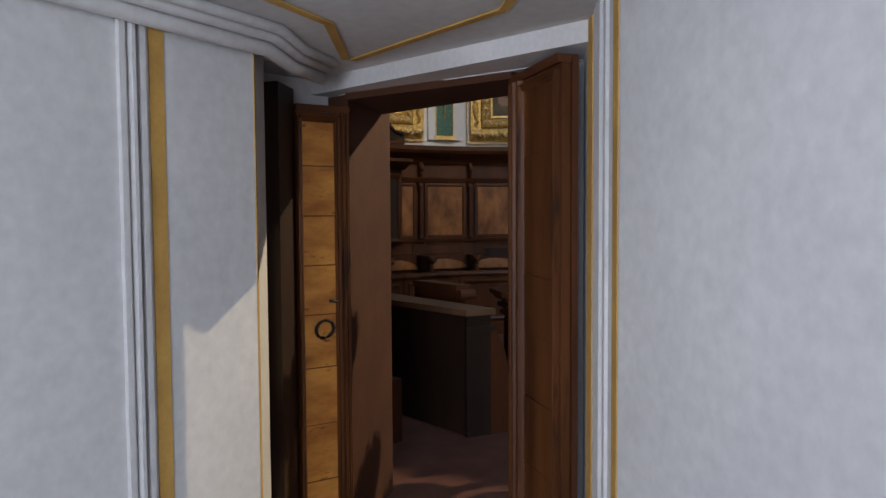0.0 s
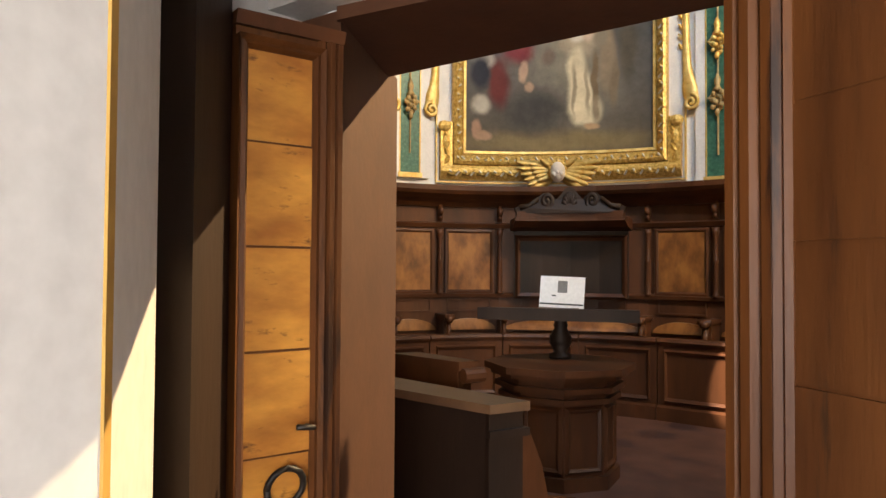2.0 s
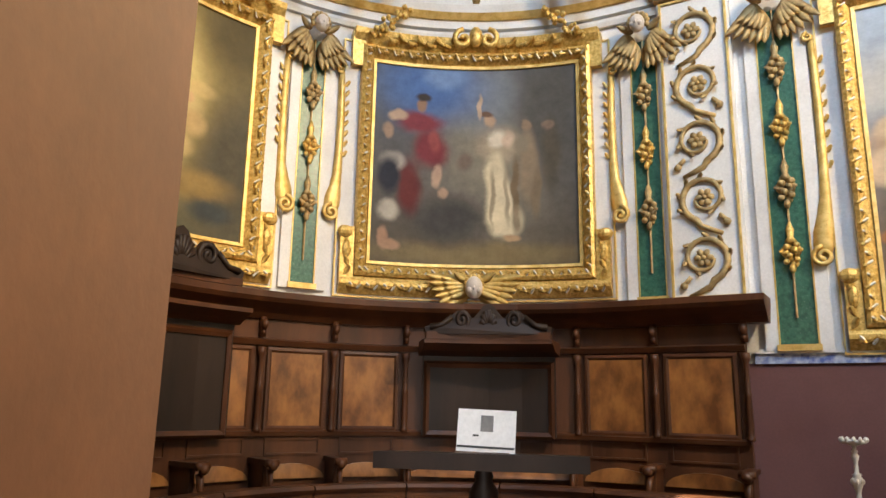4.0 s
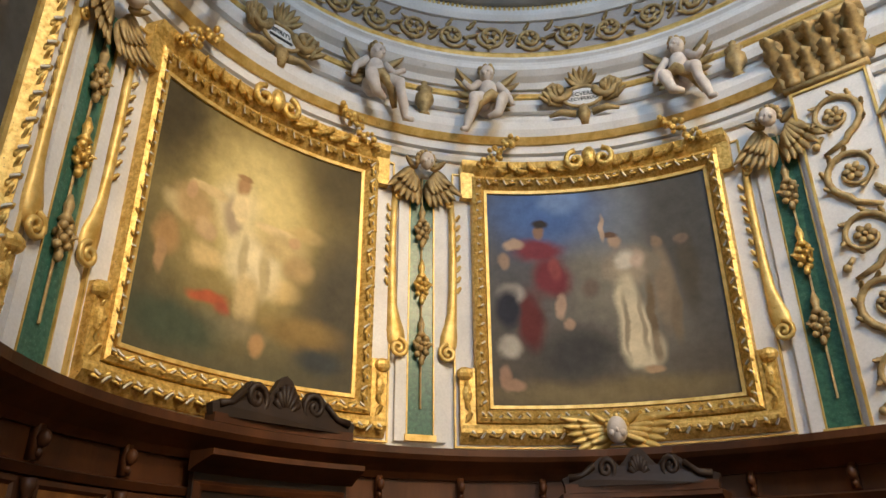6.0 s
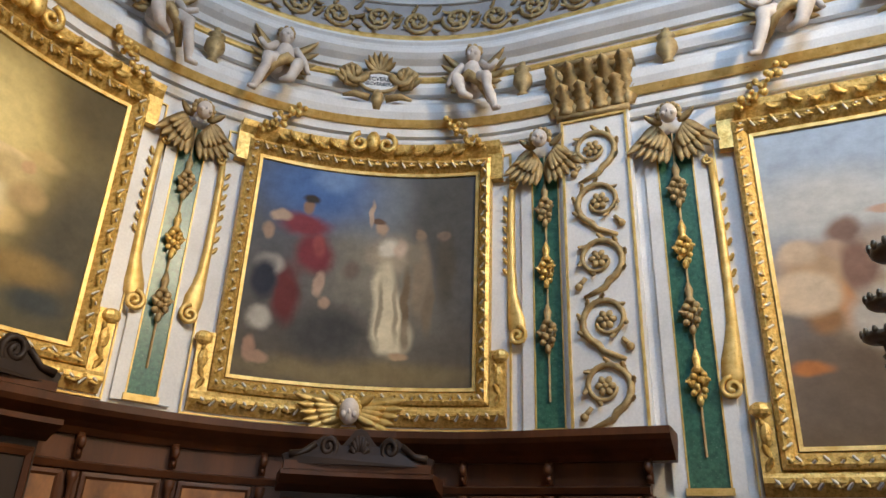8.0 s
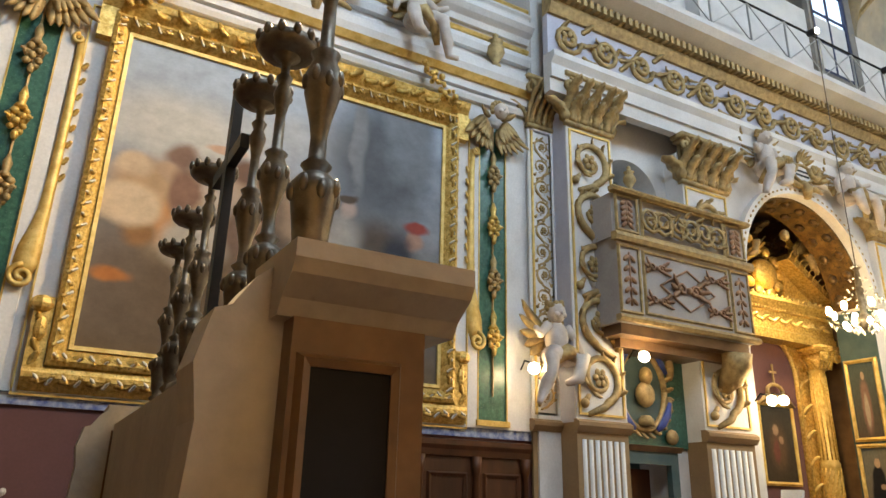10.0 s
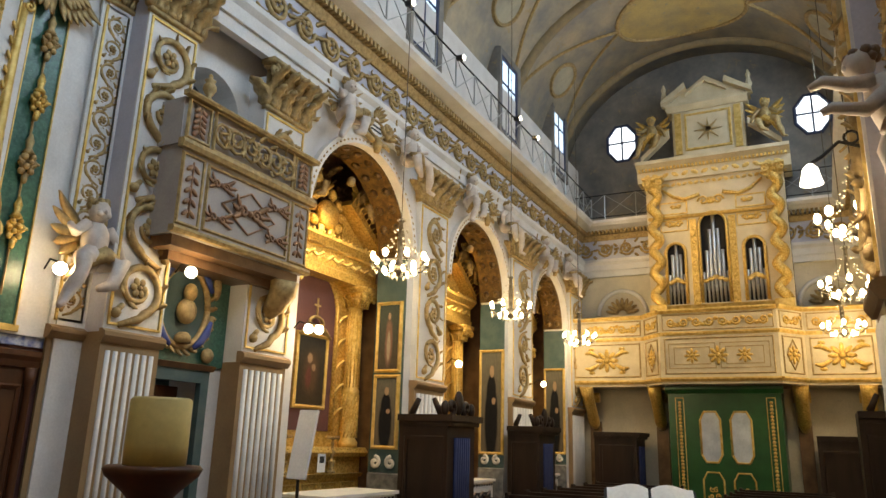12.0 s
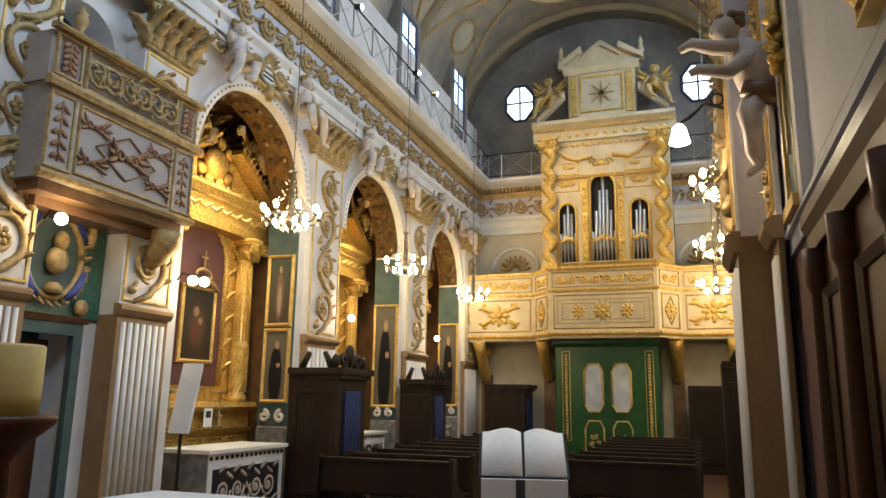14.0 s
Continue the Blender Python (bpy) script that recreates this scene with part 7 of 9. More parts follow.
def retable(x0, x1, y, niche, k=1.0, saint=None):
    def mp(s, d, z):
        return (s, y - d, z)
    c, w = (x0 + x1) / 2, x1 - x0
    th = thing("retable", (c, y, 0.6), "gilded carved altarpiece with columns and broken pediment", "altarpiece", "chapel altarpieces")
    bm = BM()
    box(bm, x0 - 0.1, x1 + 0.1, 0, 0.30, NAVE_Z, 0.95)
    box(bm, x0, x1, 0, 0.12, 0.95, 4.0)
    part("backing", bm, CARVED, th, "", mp)
    bm = BM()
    mould(bm, x0 - 0.12, x1 + 0.12, [(0, 0.95), (0.40, 0.95), (0.46, 1.02), (0.40, 1.10), (0, 1.10)], 1)
    mould(bm, x0 - 0.08, x1 + 0.08, [(0, 0.62), (0.36, 0.62), (0.40, 0.68), (0, 0.70)], 1)
    part("plinth_moulding", bm, CARVED, th, "", mp)
    if niche:
        bm = BM()
        r = w * 0.26
        prism(bm, [(c - r, 1.35), (c + r, 1.35)] + [(c + r * math.cos(math.pi * i / 12), 3.35 + r * math.sin(math.pi * i / 12)) for i in range(13)], 0.12, 0.135)
        part("niche", bm, BURGUNDY, th, "burgundy painted niche", mp)
        bm = BM()
        tube(bm, [(c - r, 0.15, 1.35)] + [(c - r * math.cos(math.pi * i / 12), 0.15, 3.35 + r * math.sin(math.pi * i / 12)) for i in range(13)] + [(c + r, 0.15, 1.35)], 0.045, 6)
        part("niche_rim", bm, CARVED, th, "", mp, True)
    for q in (-1, 1):
        s = c + q * w * 0.41
        bm = BM()
        lathe(bm, [(0.17, 1.10), (0.17, 1.18), (0.13, 1.24), (0.145, 1.6), (0.15, 2.0), (0.16, 2.04), (0.135, 2.08), (0.12, 3.45), (0.14, 3.50)], 16, mp(s, 0.26, 0))
        part("column", bm, GOLD, th, "fluted gilded column", None, True)
        bm = BM()
        for j in range(14):
            a = j * 2 * math.pi / 14
            P = Vector(mp(s, 0.26, 0))
            tube(bm, [P + Vector((0.135 * math.cos(a), 0.135 * math.sin(a), 2.1)), P + Vector((0.12 * math.cos(a), 0.12 * math.sin(a), 3.44))], 0.014, 4)
            tube(bm, [P + Vector((0.148 * math.cos(a + 0.25 * t), 0.148 * math.sin(a + 0.25 * t), 1.26 + 0.12 * t)) for t in range(7)], 0.014, 4)
        part("fluting", bm, CARVED, th, "", None, True)
        bm = BM()
        acanthus_capital(bm, s - 0.15, s + 0.15, 3.50, 3.86, 0.10, 0.40)
        part("column_capital", bm, CARVED, th, "", mp, True)
    bm = BM()
    mould(bm, x0 - 0.15, x1 + 0.15, [(0, 3.86), (0.42, 3.86), (0.44, 4.0), (0.40, 4.02), (0.40, 4.30), (0.46, 4.34), (0.56, 4.44), (0.56, 4.50), (0, 4.52)], 1)
    part("entablature", bm, CARVED, th, "", mp)
    bm = BM()
    for i in range(int(w / 0.07)):
        box(bm, x0 + 0.07 * i, x0 + 0.07 * i + 0.035, 0.40, 0.47, 4.31, 4.36)
    part("dentil_row", bm, GOLD, th, "", mp)
    for q in (-1, 1):
        bm = BM()
        out = [(c + q * w * 0.56, 4.52), (c + q * w * 0.56, 4.64), (c + q * w * 0.16, 5.32), (c + q * w * 0.12, 5.20)]
        prism(bm, out, 0.05, 0.55)
        out = [(c + q * w * 0.50, 4.53), (c + q * w * 0.18, 5.08), (c + q * w * 0.18, 4.53)]
        prism(bm, out, 0.05, 0.30)
        part("pediment_half", bm, CARVED, th, "", mp)
        putto((c + q * w * 0.30, 0.5, 5.15), 0, mp, q=q, scale=1.1, mats=[OLDGOLD, CARVED], label="gilt angel on the altarpiece pediment")
    bm = BM()
    ball(bm, (c, 0.3, 4.95), (0.30, 0.12, 0.26), 10, 8)
    for i in range(10):
        a = i * 0.628
        ball(bm, (c + 0.42 * math.cos(a), 0.28, 5.0 + 0.36 * math.sin(a)), (0.13, 0.07, 0.09), 6, 4, Matrix.Rotation(a, 4, "Y"))
    part("central_relief", bm, CARVED, th, "", mp, True)
    bm = BM()
    n = int(w / 0.13)
    for i in range(n):
        s = x0 + w * (i + 0.5) / n
        q = 1 if i % 2 else -1
        leaf(bm, (s - 0.06, 0.40, 4.16 - 0.05 * q), (1, 0, 0.9 * q), (0, 1, 0), 0.17, 0.09, 0.35)
        leaf(bm, (s, 0.40, 1.00), (0.3 * q, 0, 1), (0, 1, 0), 0.10, 0.08, 0.3)
        leaf(bm, (s, 0.53, 4.44), (0, 0.2, 1), (0, 1, 0), 0.10, 0.10, 0.3)
    for q in (-1, 1):
        for i in range(11):
            f = i / 10
            leaf(bm, (c + q * w * (0.53 - 0.38 * f), 0.56, 4.58 + 0.66 * f), (-q * 0.5, 0.3, 1), (0, 1, 0), 0.13, 0.09, 0.4)
            leaf(bm, (c + q * w * 0.31, 0.12, 1.4 + 0.2 * i), (q * (0.7 if i % 2 else -0.7), 0, 1), (0, 1, 0), 0.22, 0.10, 0.3)
            leaf(bm, (c + q * w * 0.49, 0.12, 1.2 + 0.22 * i), (q * (0.6 if i % 2 else -0.6), 0, 1), (0, 1, 0), 0.22, 0.10, 0.3)
    part("leaf_ornament", bm, GOLD, th, "", mp, True)["kind"] = "stuff"
    bm = BM()
    rnd = random.Random(int(x0 * 10))
    for i in range(70):
        a = math.pi * rnd.random()
        r = w * (0.20 + 0.30 * math.sqrt(rnd.random()))
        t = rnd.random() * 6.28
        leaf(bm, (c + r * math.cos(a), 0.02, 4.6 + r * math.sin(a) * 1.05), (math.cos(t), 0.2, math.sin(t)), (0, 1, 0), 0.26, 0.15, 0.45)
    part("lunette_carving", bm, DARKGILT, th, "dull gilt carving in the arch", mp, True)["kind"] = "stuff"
    bm = BM()
    for i in range(5):
        s = x0 + w * (i + 0.5) / 5
        frame_ring(bm, s - w * 0.07, s + w * 0.07, 0.05, 0.52, [(0, 0.30), (0, 0.32), (0.02, 0.33), (0.03, 0.30)], 1)
        ball(bm, (s, 0.31, 0.28), (0.09, 0.03, 0.13), 8, 5)
    part("plinth_panel", bm, CARVED, th, "", mp)
    return th


retable(6.35, 8.95, 10.75, True)
sp_ = lambda s, d, z: (s, 10.60 - d, z)
saint_panel(7.30, 8.02, 1.75, 2.85, ICON, sp_, "small dark painting in a gilt crown-topped frame")
th = thing("crown_finial", (7.66, 10.55, 2.95), "gilt crown and cross above the small painting", "finial")
bm = BM()
tube(bm, [(7.66 + 0.18 * math.cos(k * 0.4), 10.52, 3.08 + 0.10 * math.sin(k * 0.4)) for k in range(17)], 0.03, 6)
for q in (-1, 1):
    tube(bm, [(7.66, 10.52, 3.0), (7.66 + q * 0.22, 10.52, 2.98), (7.66 + q * 0.42, 10.52, 2.86)], [0.05, 0.05, 0.02], 6)
part("crown", bm, OLDGOLD, th, "", None, True)
bm = BM()
box(bm, 7.645, 7.675, 10.51, 10.53, 3.18, 3.50)
box(bm, 7.58, 7.74, 10.51, 10.53, 3.36, 3.39)
part("cross", bm, OLDGOLD, th)
retable(10.9, 13.4, 10.9, False)
saint_panel(11.7, 12.6, 1.4, 3.3, CROWD, lambda s, d, z: (s, 10.74 - d, z), "tall chapel painting with figures in a gilt frame")
retable(15.2, 17.6, 10.9, False)
saint_panel(16.0, 16.8, 1.4, 3.3, GLORY, lambda s, d, z: (s, 10.74 - d, z), "tall chapel painting glowing in a gilt frame")


def jamb(x):
    def mp(s, d, z):
        return (x - d, 9.9 + s, z)
    return mp


# paintings and marble on the jambs of the arches, facing the altar
for x, m1, m2 in ((8.65, BISHOP, SAINT), (13.05, SAINT, SAINT), (17.35, BISHOP, SAINT)):
    mp = (lambda xx: (lambda s, d, z: (xx - d, 10.0 - s, z)))(x)
    th = thing("chapel_jamb", mp(0.3, 0, NAVE_Z), "green painted arch jamb above veined grey marble", "wall panel", "chapel jambs")
    bm = BM()
    box(bm, 0.0, 0.598, 0.0, 0.012, 0.72, 4.3)
    part("panel", bm, TEALWALL, th, "", mp)
    bm = BM()
    box(bm, 0.0, 0.598, 0, 0.03, NAVE_Z, 0.70)
    part("marble_slab", bm, GREYSTONE, th, "", mp)
    bm = BM()
    for q in (-1, 1):
        tube(bm, spiral(0.30 + q * 0.15, 0.88, 0.10, 1.2, math.pi / 2, 0.05, 12, q), [0.035] * 13, 6)
    part("bracket", bm, STUCCO, th, "", mp, True)
    if x < 10:
        saint_panel(0.10, 0.50, 2.40, 3.50, m1, mp, "gilt-framed dark painting of a robed bishop")
        saint_panel(0.10, 0.50, 1.15, 2.25, m2, mp, "gilt-framed dark painting of a black-robed saint")
    else:
        saint_panel(0.06, 0.54, 1.05, 3.20, m2, mp, "tall gilt-framed painting of a black-robed saint")


def side_altar(x0, x1, y0, y1, zt):
    th = thing("side_altar", ((x0 + x1) / 2, (y0 + y1) / 2, NAVE_Z), "side altar with black and white inlaid scroll front", "altar", "side altars")
    bm = BM()
    box(bm, x0, x1, y0, y1, NAVE_Z, zt - 0.05)
    part("block", bm, GREYSTONE, th, "veined grey stone block")
    bm = BM()
    box(bm, x0 + 0.08, x1 - 0.08, y0 - 0.006, y0, NAVE_Z + 0.06, zt - 0.2)
    part("inlaid_panel", bm, INLAYDARK, th, "black inlaid front panel")
    bm = BM()
    box(bm, x0 - 0.05, x1 + 0.05, y0 - 0.06, y1, zt - 0.05, zt)
    part("top_slab", bm, WHITE, th, "white altar cloth on the slab")
    mp = lambda s, d, z: (s, y0 - d, z)
    bm = BM()
    w = x1 - x0
    frame_ring(bm, x0 + 0.10, x1 - 0.10, NAVE_Z + 0.10, zt - 0.25, [(0, 0), (0, 0.012), (0.09, 0.012), (0.09, 0)], 1)
    box(bm, x0, x1, 0, 0.012, zt - 0.155, zt - 0.06)
    part("white_border", bm, STUCCO, th, "", mp)
    bm = BM()
    zc = (NAVE_Z + zt) / 2 - 0.1
    for q in (-1, 1):
        for f, r in ((0.12, 0.15), (0.30, 0.17)):
            tube(bm, spiral(x0 + w * (0.5 + q * f), zc + 0.05, r, 1.6, math.pi * (0.5 + q * 0.5), 0.0, 16, q, 0.2), [0.026] * 17, 5, 0.6)
            ball(bm, (x0 + w * (0.5 + q * f), 0.0, zc + 0.05), (0.06, 0.015, 0.06), 8, 4)
        tube(bm, [(x0 + w * (0.5 + q * 0.05), 0.0, zc - 0.25), (x0 + w * (0.5 + q * 0.2), 0.0, zc - 0.2), (x0 + w * (0.5 + q * 0.38), 0.0, zc - 0.28)], [0.02, 0.03, 0.02], 5, 0.6)
    for k in range(8):
        a = k * math.pi / 4
        ball(bm, (x0 + w * 0.5 + 0.09 * math.cos(a), 0.0, zc + 0.09 * math.sin(a)), (0.06, 0.015, 0.03), 6, 4, Matrix.Rotation(-a, 4, "Y"))
    for i in range(9):
        for q in (-1, 1):
            a = 0.6 * (1 if (i + q) % 2 else -1)
            leaf(bm, (x0 + w * (0.14 + 0.09 * i), 0.006, zc + 0.05 + q * 0.24), (math.cos(a), 0, math.sin(a)), (0, 1, 0), 0.15, 0.07, 0.1)
    part("inlay_scroll", bm, PALEINLAY, th, "pale rose inlaid scrolls", mp, True)
    bm = BM()
    for i in range(16):
        box(bm, x0 + w * (i + 0.2) / 16, x0 + w * (i + 0.8) / 16, 0.012, 0.018, zt - 0.135, zt - 0.085)
    part("key_border", bm, INLAYDARK, th, "", mp)["kind"] = "stuff"
    return th


INLAYDARK = material("black_inlay_ground", (0.02, 0.018, 0.018), (0.035, 0.03, 0.03), 0.3, 0, 8, 60, bumps=0.0)
PALEINLAY = material("pale_rose_inlay", (0.50, 0.42, 0.36), (0.38, 0.28, 0.22), 0.35, 0, 10, 60, bumps=0.0)
side_altar(6.30, 8.10, 9.15, 9.95, 0.50)
side_altar(10.9, 12.9, 9.6, 10.4, 0.50)
side_altar(15.2, 17.2, 9.6, 10.4, 0.50)
for x in (6.85, 8.05):
    candlestick((x, 10.32, 0.70), 0.55, OLDGOLD, "gilt candlestick on the chapel altar step", "chapel candlesticks", 0.8)
th = thing("notice_card", (7.75, 10.25, 0.72), "small white printed notice card on the altar", "sign")
bm = BM()
box(bm, 7.66, 7.86, 10.30, 10.31, 0.72, 1.0)
part("card", bm, PAPER, th)
bm = BM()
box(bm, 7.70, 7.82, 10.295, 10.299, 0.86, 0.96)
part("printed_block", bm, INK, th)
th = thing("notice_board", (5.75, 9.25, 0.6), "tilted white notice board beside the pier", "sign")
bm = BM()
box(bm, -0.02, 0.02, -0.14, 0.14, 0.0, 0.85)
bmesh.ops.transform(bm, matrix=Matrix.Translation((5.50, 9.0, 0.75)) @ Matrix.Rotation(radians(12), 4, "Y"), verts=bm.verts)
part("board", bm, PAPER, th)
bm = BM()
tube(bm, [(5.54, 9.0, NAVE_Z), (5.54, 9.0, 0.85)], 0.02, 6)
lathe(bm, [(0.16, 0), (0.15, 0.03), (0.03, 0.05)], 12, (5.54, 9.0, NAVE_Z))
part("stand", bm, IRON, th)

# ---------------------------------------------------------------- nave end: vestibule, organ, gallery
OC_Y = 5.4


def facing(x):
    """Coordinates on a plane that faces the altar: s to the viewer's right."""
    def mp(s, d, z):
        return (x - d, OC_Y - s, z)
    return mp


# organ gallery: five-sided parapet with carved panels
th = thing("organ_gallery", (17.4, OC_Y, 2.85), "cream and gold carved organ gallery on brackets", "gallery")
FRONT = [(-4.0, 17.9), (-1.95, 17.9), (-1.40, 17.2), (1.40, 17.2), (1.95, 17.9), (3.5, 17.9)]
bm = BM()
plan(bm, [(x, OC_Y - s) for s, x in FRONT] + [(EAST, OC_Y - 3.5), (EAST, OC_Y + 4.0)], 2.80, 2.95)
part("deck", bm, CREAM, th)
for (s0, x0), (s1, x1) in zip(FRONT, FRONT[1:]):
    a, b = Vector((x0, OC_Y - s0, 0)), Vector((x1, OC_Y - s1, 0))
    u = (b - a).normalized()
    nrm = Vector((-abs(u.y), 0, 0)) if abs(u.x) < 0.01 else Vector((u.y, -u.x, 0))
    L = (b - a).length

    def mp(s, d, z, a=a, u=u, nrm=nrm):
        p = a + u * s + nrm * d
        return (p.x, p.y, z)
    bm = BM()
    box(bm, 0.0, L, -0.08, 0.0, 2.95, 4.62)
    pa = part("parapet", bm, CREAM, th, "", mp)
    bm = BM()
    for z, h, o in ((2.86, 0.10, 0.07), (4.02, 0.09, 0.05), (4.60, 0.10, 0.09)):
        mould(bm, 0, L, [(-0.05, z), (o * 0.5, z), (o, z + h * 0.6), (o, z + h), (-0.05, z + h)], 1)
    part("rail", bm, GOLD, pa, "", mp)
    n = 1 if L < 1.2 else (3 if L > 2.5 and abs(u.x) < 0.01 and x0 < 17.5 else 1)
    bm = BM()
    frame_ring(bm, 0.14, L - 0.14, 3.08, 3.92, [(0, -0.001), (0, 0.02), (0.02, 0.03), (0.04, -0.001)], 1)
    frame_ring(bm, 0.10, L - 0.10, 4.18, 4.54, [(0, -0.001), (0, 0.02), (0.02, 0.03), (0.03, -0.001)], 1)
    if L > 2.5:
        for q in (-1, 1):
            frame_ring(bm, L / 2 + q * 0.62 - 0.42, L / 2 + q * 0.62 + 0.42, 3.30, 3.70, [(0, -0.001), (0, 0.02), (0.02, 0.02), (0.02, -0.001)], 1)
    if L < 1.0:
        tube(bm, [(L / 2 - 0.22, 0.02, 3.5), (L / 2, 0.02, 3.86), (L / 2 + 0.22, 0.02, 3.5), (L / 2, 0.02, 3.14), (L / 2 - 0.22, 0.02, 3.5)], 0.02, 5)
    if L > 2.5:
        for q in (-1, 1):
            frame_ring(bm, L / 2 + q * 0.62 - 0.55, L / 2 + q * 0.62 + 0.55, 3.20, 3.80, [(0, -0.001), (0, 0.02), (0.02, 0.02), (0.02, -0.001)], 1)
    for j in range(int(L / 0.16)):
        leaf(bm, (0.08 + 0.16 * j, 0.0, 4.05), (0.8 if j % 2 else -0.8, 0, 0.5), (0, 1, 0), 0.12, 0.06, 0.3)
    part("panel_frame", bm, OLDGOLD, pa, "", mp)
    spots = [(L / 2, 3.5, 1.0)] if L < 2.5 else [(L / 2 - 0.62, 3.5, 0.8), (L / 2, 3.5, 1.0), (L / 2 + 0.62, 3.5, 0.8)]
    for c, z, k in spots:
        bm = BM()
        kk = k * (1.25 if L < 2.2 else 0.95) * (0.75 if L < 1.0 else 1.0)
        for j in range(8):
            t = j * math.pi / 4
            ball(bm, (c + 0.15 * kk * math.cos(t), 0.02, z + 0.15 * kk * math.sin(t)), (0.11 * kk, 0.03, 0.05 * kk), 6, 4, Matrix.Rotation(-t, 4, "Y"))
        ball(bm, (c, 0.03, z), 0.07 * kk, 8, 6)
        if L > 1.2 and L < 2.5:
            for sx_ in (-1, 1):
                for sz_ in (-1, 1):
                    tube(bm, [(c + sx_ * 0.22, 0.02, z + sz_ * 0.10), (c + sx_ * 0.45, 0.02, z + sz_ * 0.24), (c + sx_ * 0.6, 0.02, z + sz_ * 0.20)], [0.04, 0.075, 0.03], 5)
                    ball(bm, (c + sx_ * 0.42, 0.02, z + sz_ * 0.32), (0.09, 0.03, 0.05), 6, 4)
        part("rosette", bm, CARVED, pa, "", mp, True)
    m = max(2, int(L / 0.34))
    bm = BM()
    for j in range(m):
        c = 0.14 + (L - 0.28) * (j + 0.5) / m
        q = 1 if j % 2 else -1
        tube(bm, spiral(c, 4.36, 0.12, 1.5, math.pi * (0.5 + q * 0.5), 0.02, 12, q, 0.2), [0.03] * 13, 5)
        ball(bm, (c + (L - 0.28) / m / 2, 0.02, 4.36 + 0.07 * q), (0.07, 0.025, 0.05), 6, 4)
    part("scrollwork", bm, CARVED, pa, "", mp, True)
for s in (-3.6, -1.75, 1.75, 3.2):
    bm = BM()
    P = facing(EAST)
    tube(bm, [P(s, 0.15, 1.75), P(s, 0.30, 1.9), P(s, 0.55, 2.2), P(s, 0.85, 2.55), P(s, 1.05, 2.82)], [0.10, 0.17, 0.16, 0.17, 0.2], 8)
    tube(bm, [P(s - 0.2, 0.42, 2.55), P(s + 0.2, 0.42, 2.55)], 0.14, 10)
    part("bracket", bm, CARVED, th, "gilded scroll bracket", None, True)
    bm = BM()
    box(bm, s - 0.16, s + 0.16, 0.04, 0.14, NAVE_Z, 1.9)
    part("bracket_strip", bm, BROWNSTONE, th, "", facing(EAST))

# green vestibule
VX = 17.75
vm = facing(VX)
th = thing("entrance_vestibule", (VX, OC_Y, NAVE_Z), "green and gold painted wooden entrance vestibule with two doors", "vestibule")
V0, V1 = -1.36, 1.32
bm = BM()
box(bm, V0, V1, -1.2, 0.0, NAVE_Z, 2.72)
part("body", bm, ENAMEL, th, "", vm)
bm = BM()
mould(bm, V0 - 0.06, V1 + 0.06, [(-0.1, 2.60), (0.04, 2.60), (0.10, 2.70), (0.10, 2.78), (-0.1, 2.78)], 1)
part("cornice", bm, ENAMEL, th, "", vm)
for q in (-1, 1):
    bm = BM()
    c = q * 0.36
    outl = [(c - 0.24, 1.10), (c - 0.14, 0.92), (c + 0.14, 0.92), (c + 0.24, 1.10), (c + 0.24, 1.95), (c + 0.14, 2.15), (c - 0.14, 2.15), (c - 0.24, 1.95)]
    prism(bm, outl, 0.0, 0.008)
    pn = part("pane", bm, material("pale_window_glass", (0.42, 0.48, 0.58), (0.62, 0.68, 0.76), 0.12, 0, 2, 20, bumps=0.0), th, "pale reflecting glass", vm)
    bm = BM()
    tube(bm, [(x, 0.02, z) for x, z in outl] + [(outl[0][0], 0.02, outl[0][1])], 0.028, 6)
    part("pane_frame", bm, GOLD, pn, "", vm, True)
    bm = BM()
    o2 = [(c - 0.24, -0.42), (c + 0.24, -0.42), (c + 0.24, 0.50), (c + 0.14, 0.68), (c - 0.14, 0.68), (c - 0.24, 0.50)]
    tube(bm, [(x, 0.015, z) for x, z in o2] + [(o2[0][0], 0.015, o2[0][1])], 0.022, 6)
    part("panel_moulding", bm, GOLD, th, "", vm, True)
    bm = BM()
    for j in range(6):
        t = j * math.pi / 3
        tube(bm, spiral(c + 0.08 * math.cos(t), 0.12 + 0.17 * math.sin(t), 0.07, 1.2, t, 0.012, 9), [0.018] * 10, 5)
    part("painted_scroll", bm, GOLD, th, "", vm, True)
    bm = BM()
    for a in (q * 1.08,):
        for j in range(26):
            ball(bm, (a, 0.012, 0.25 + 0.085 * j), (0.045, 0.016, 0.04), 6, 4)
        frame_ring(bm, a - 0.09, a + 0.09, 0.18, 2.48, [(0, 0), (0, 0.012), (0.018, 0.012), (0.018, 0)], 1)
    part("gilt_strip", bm, GOLD, th, "", vm, True)

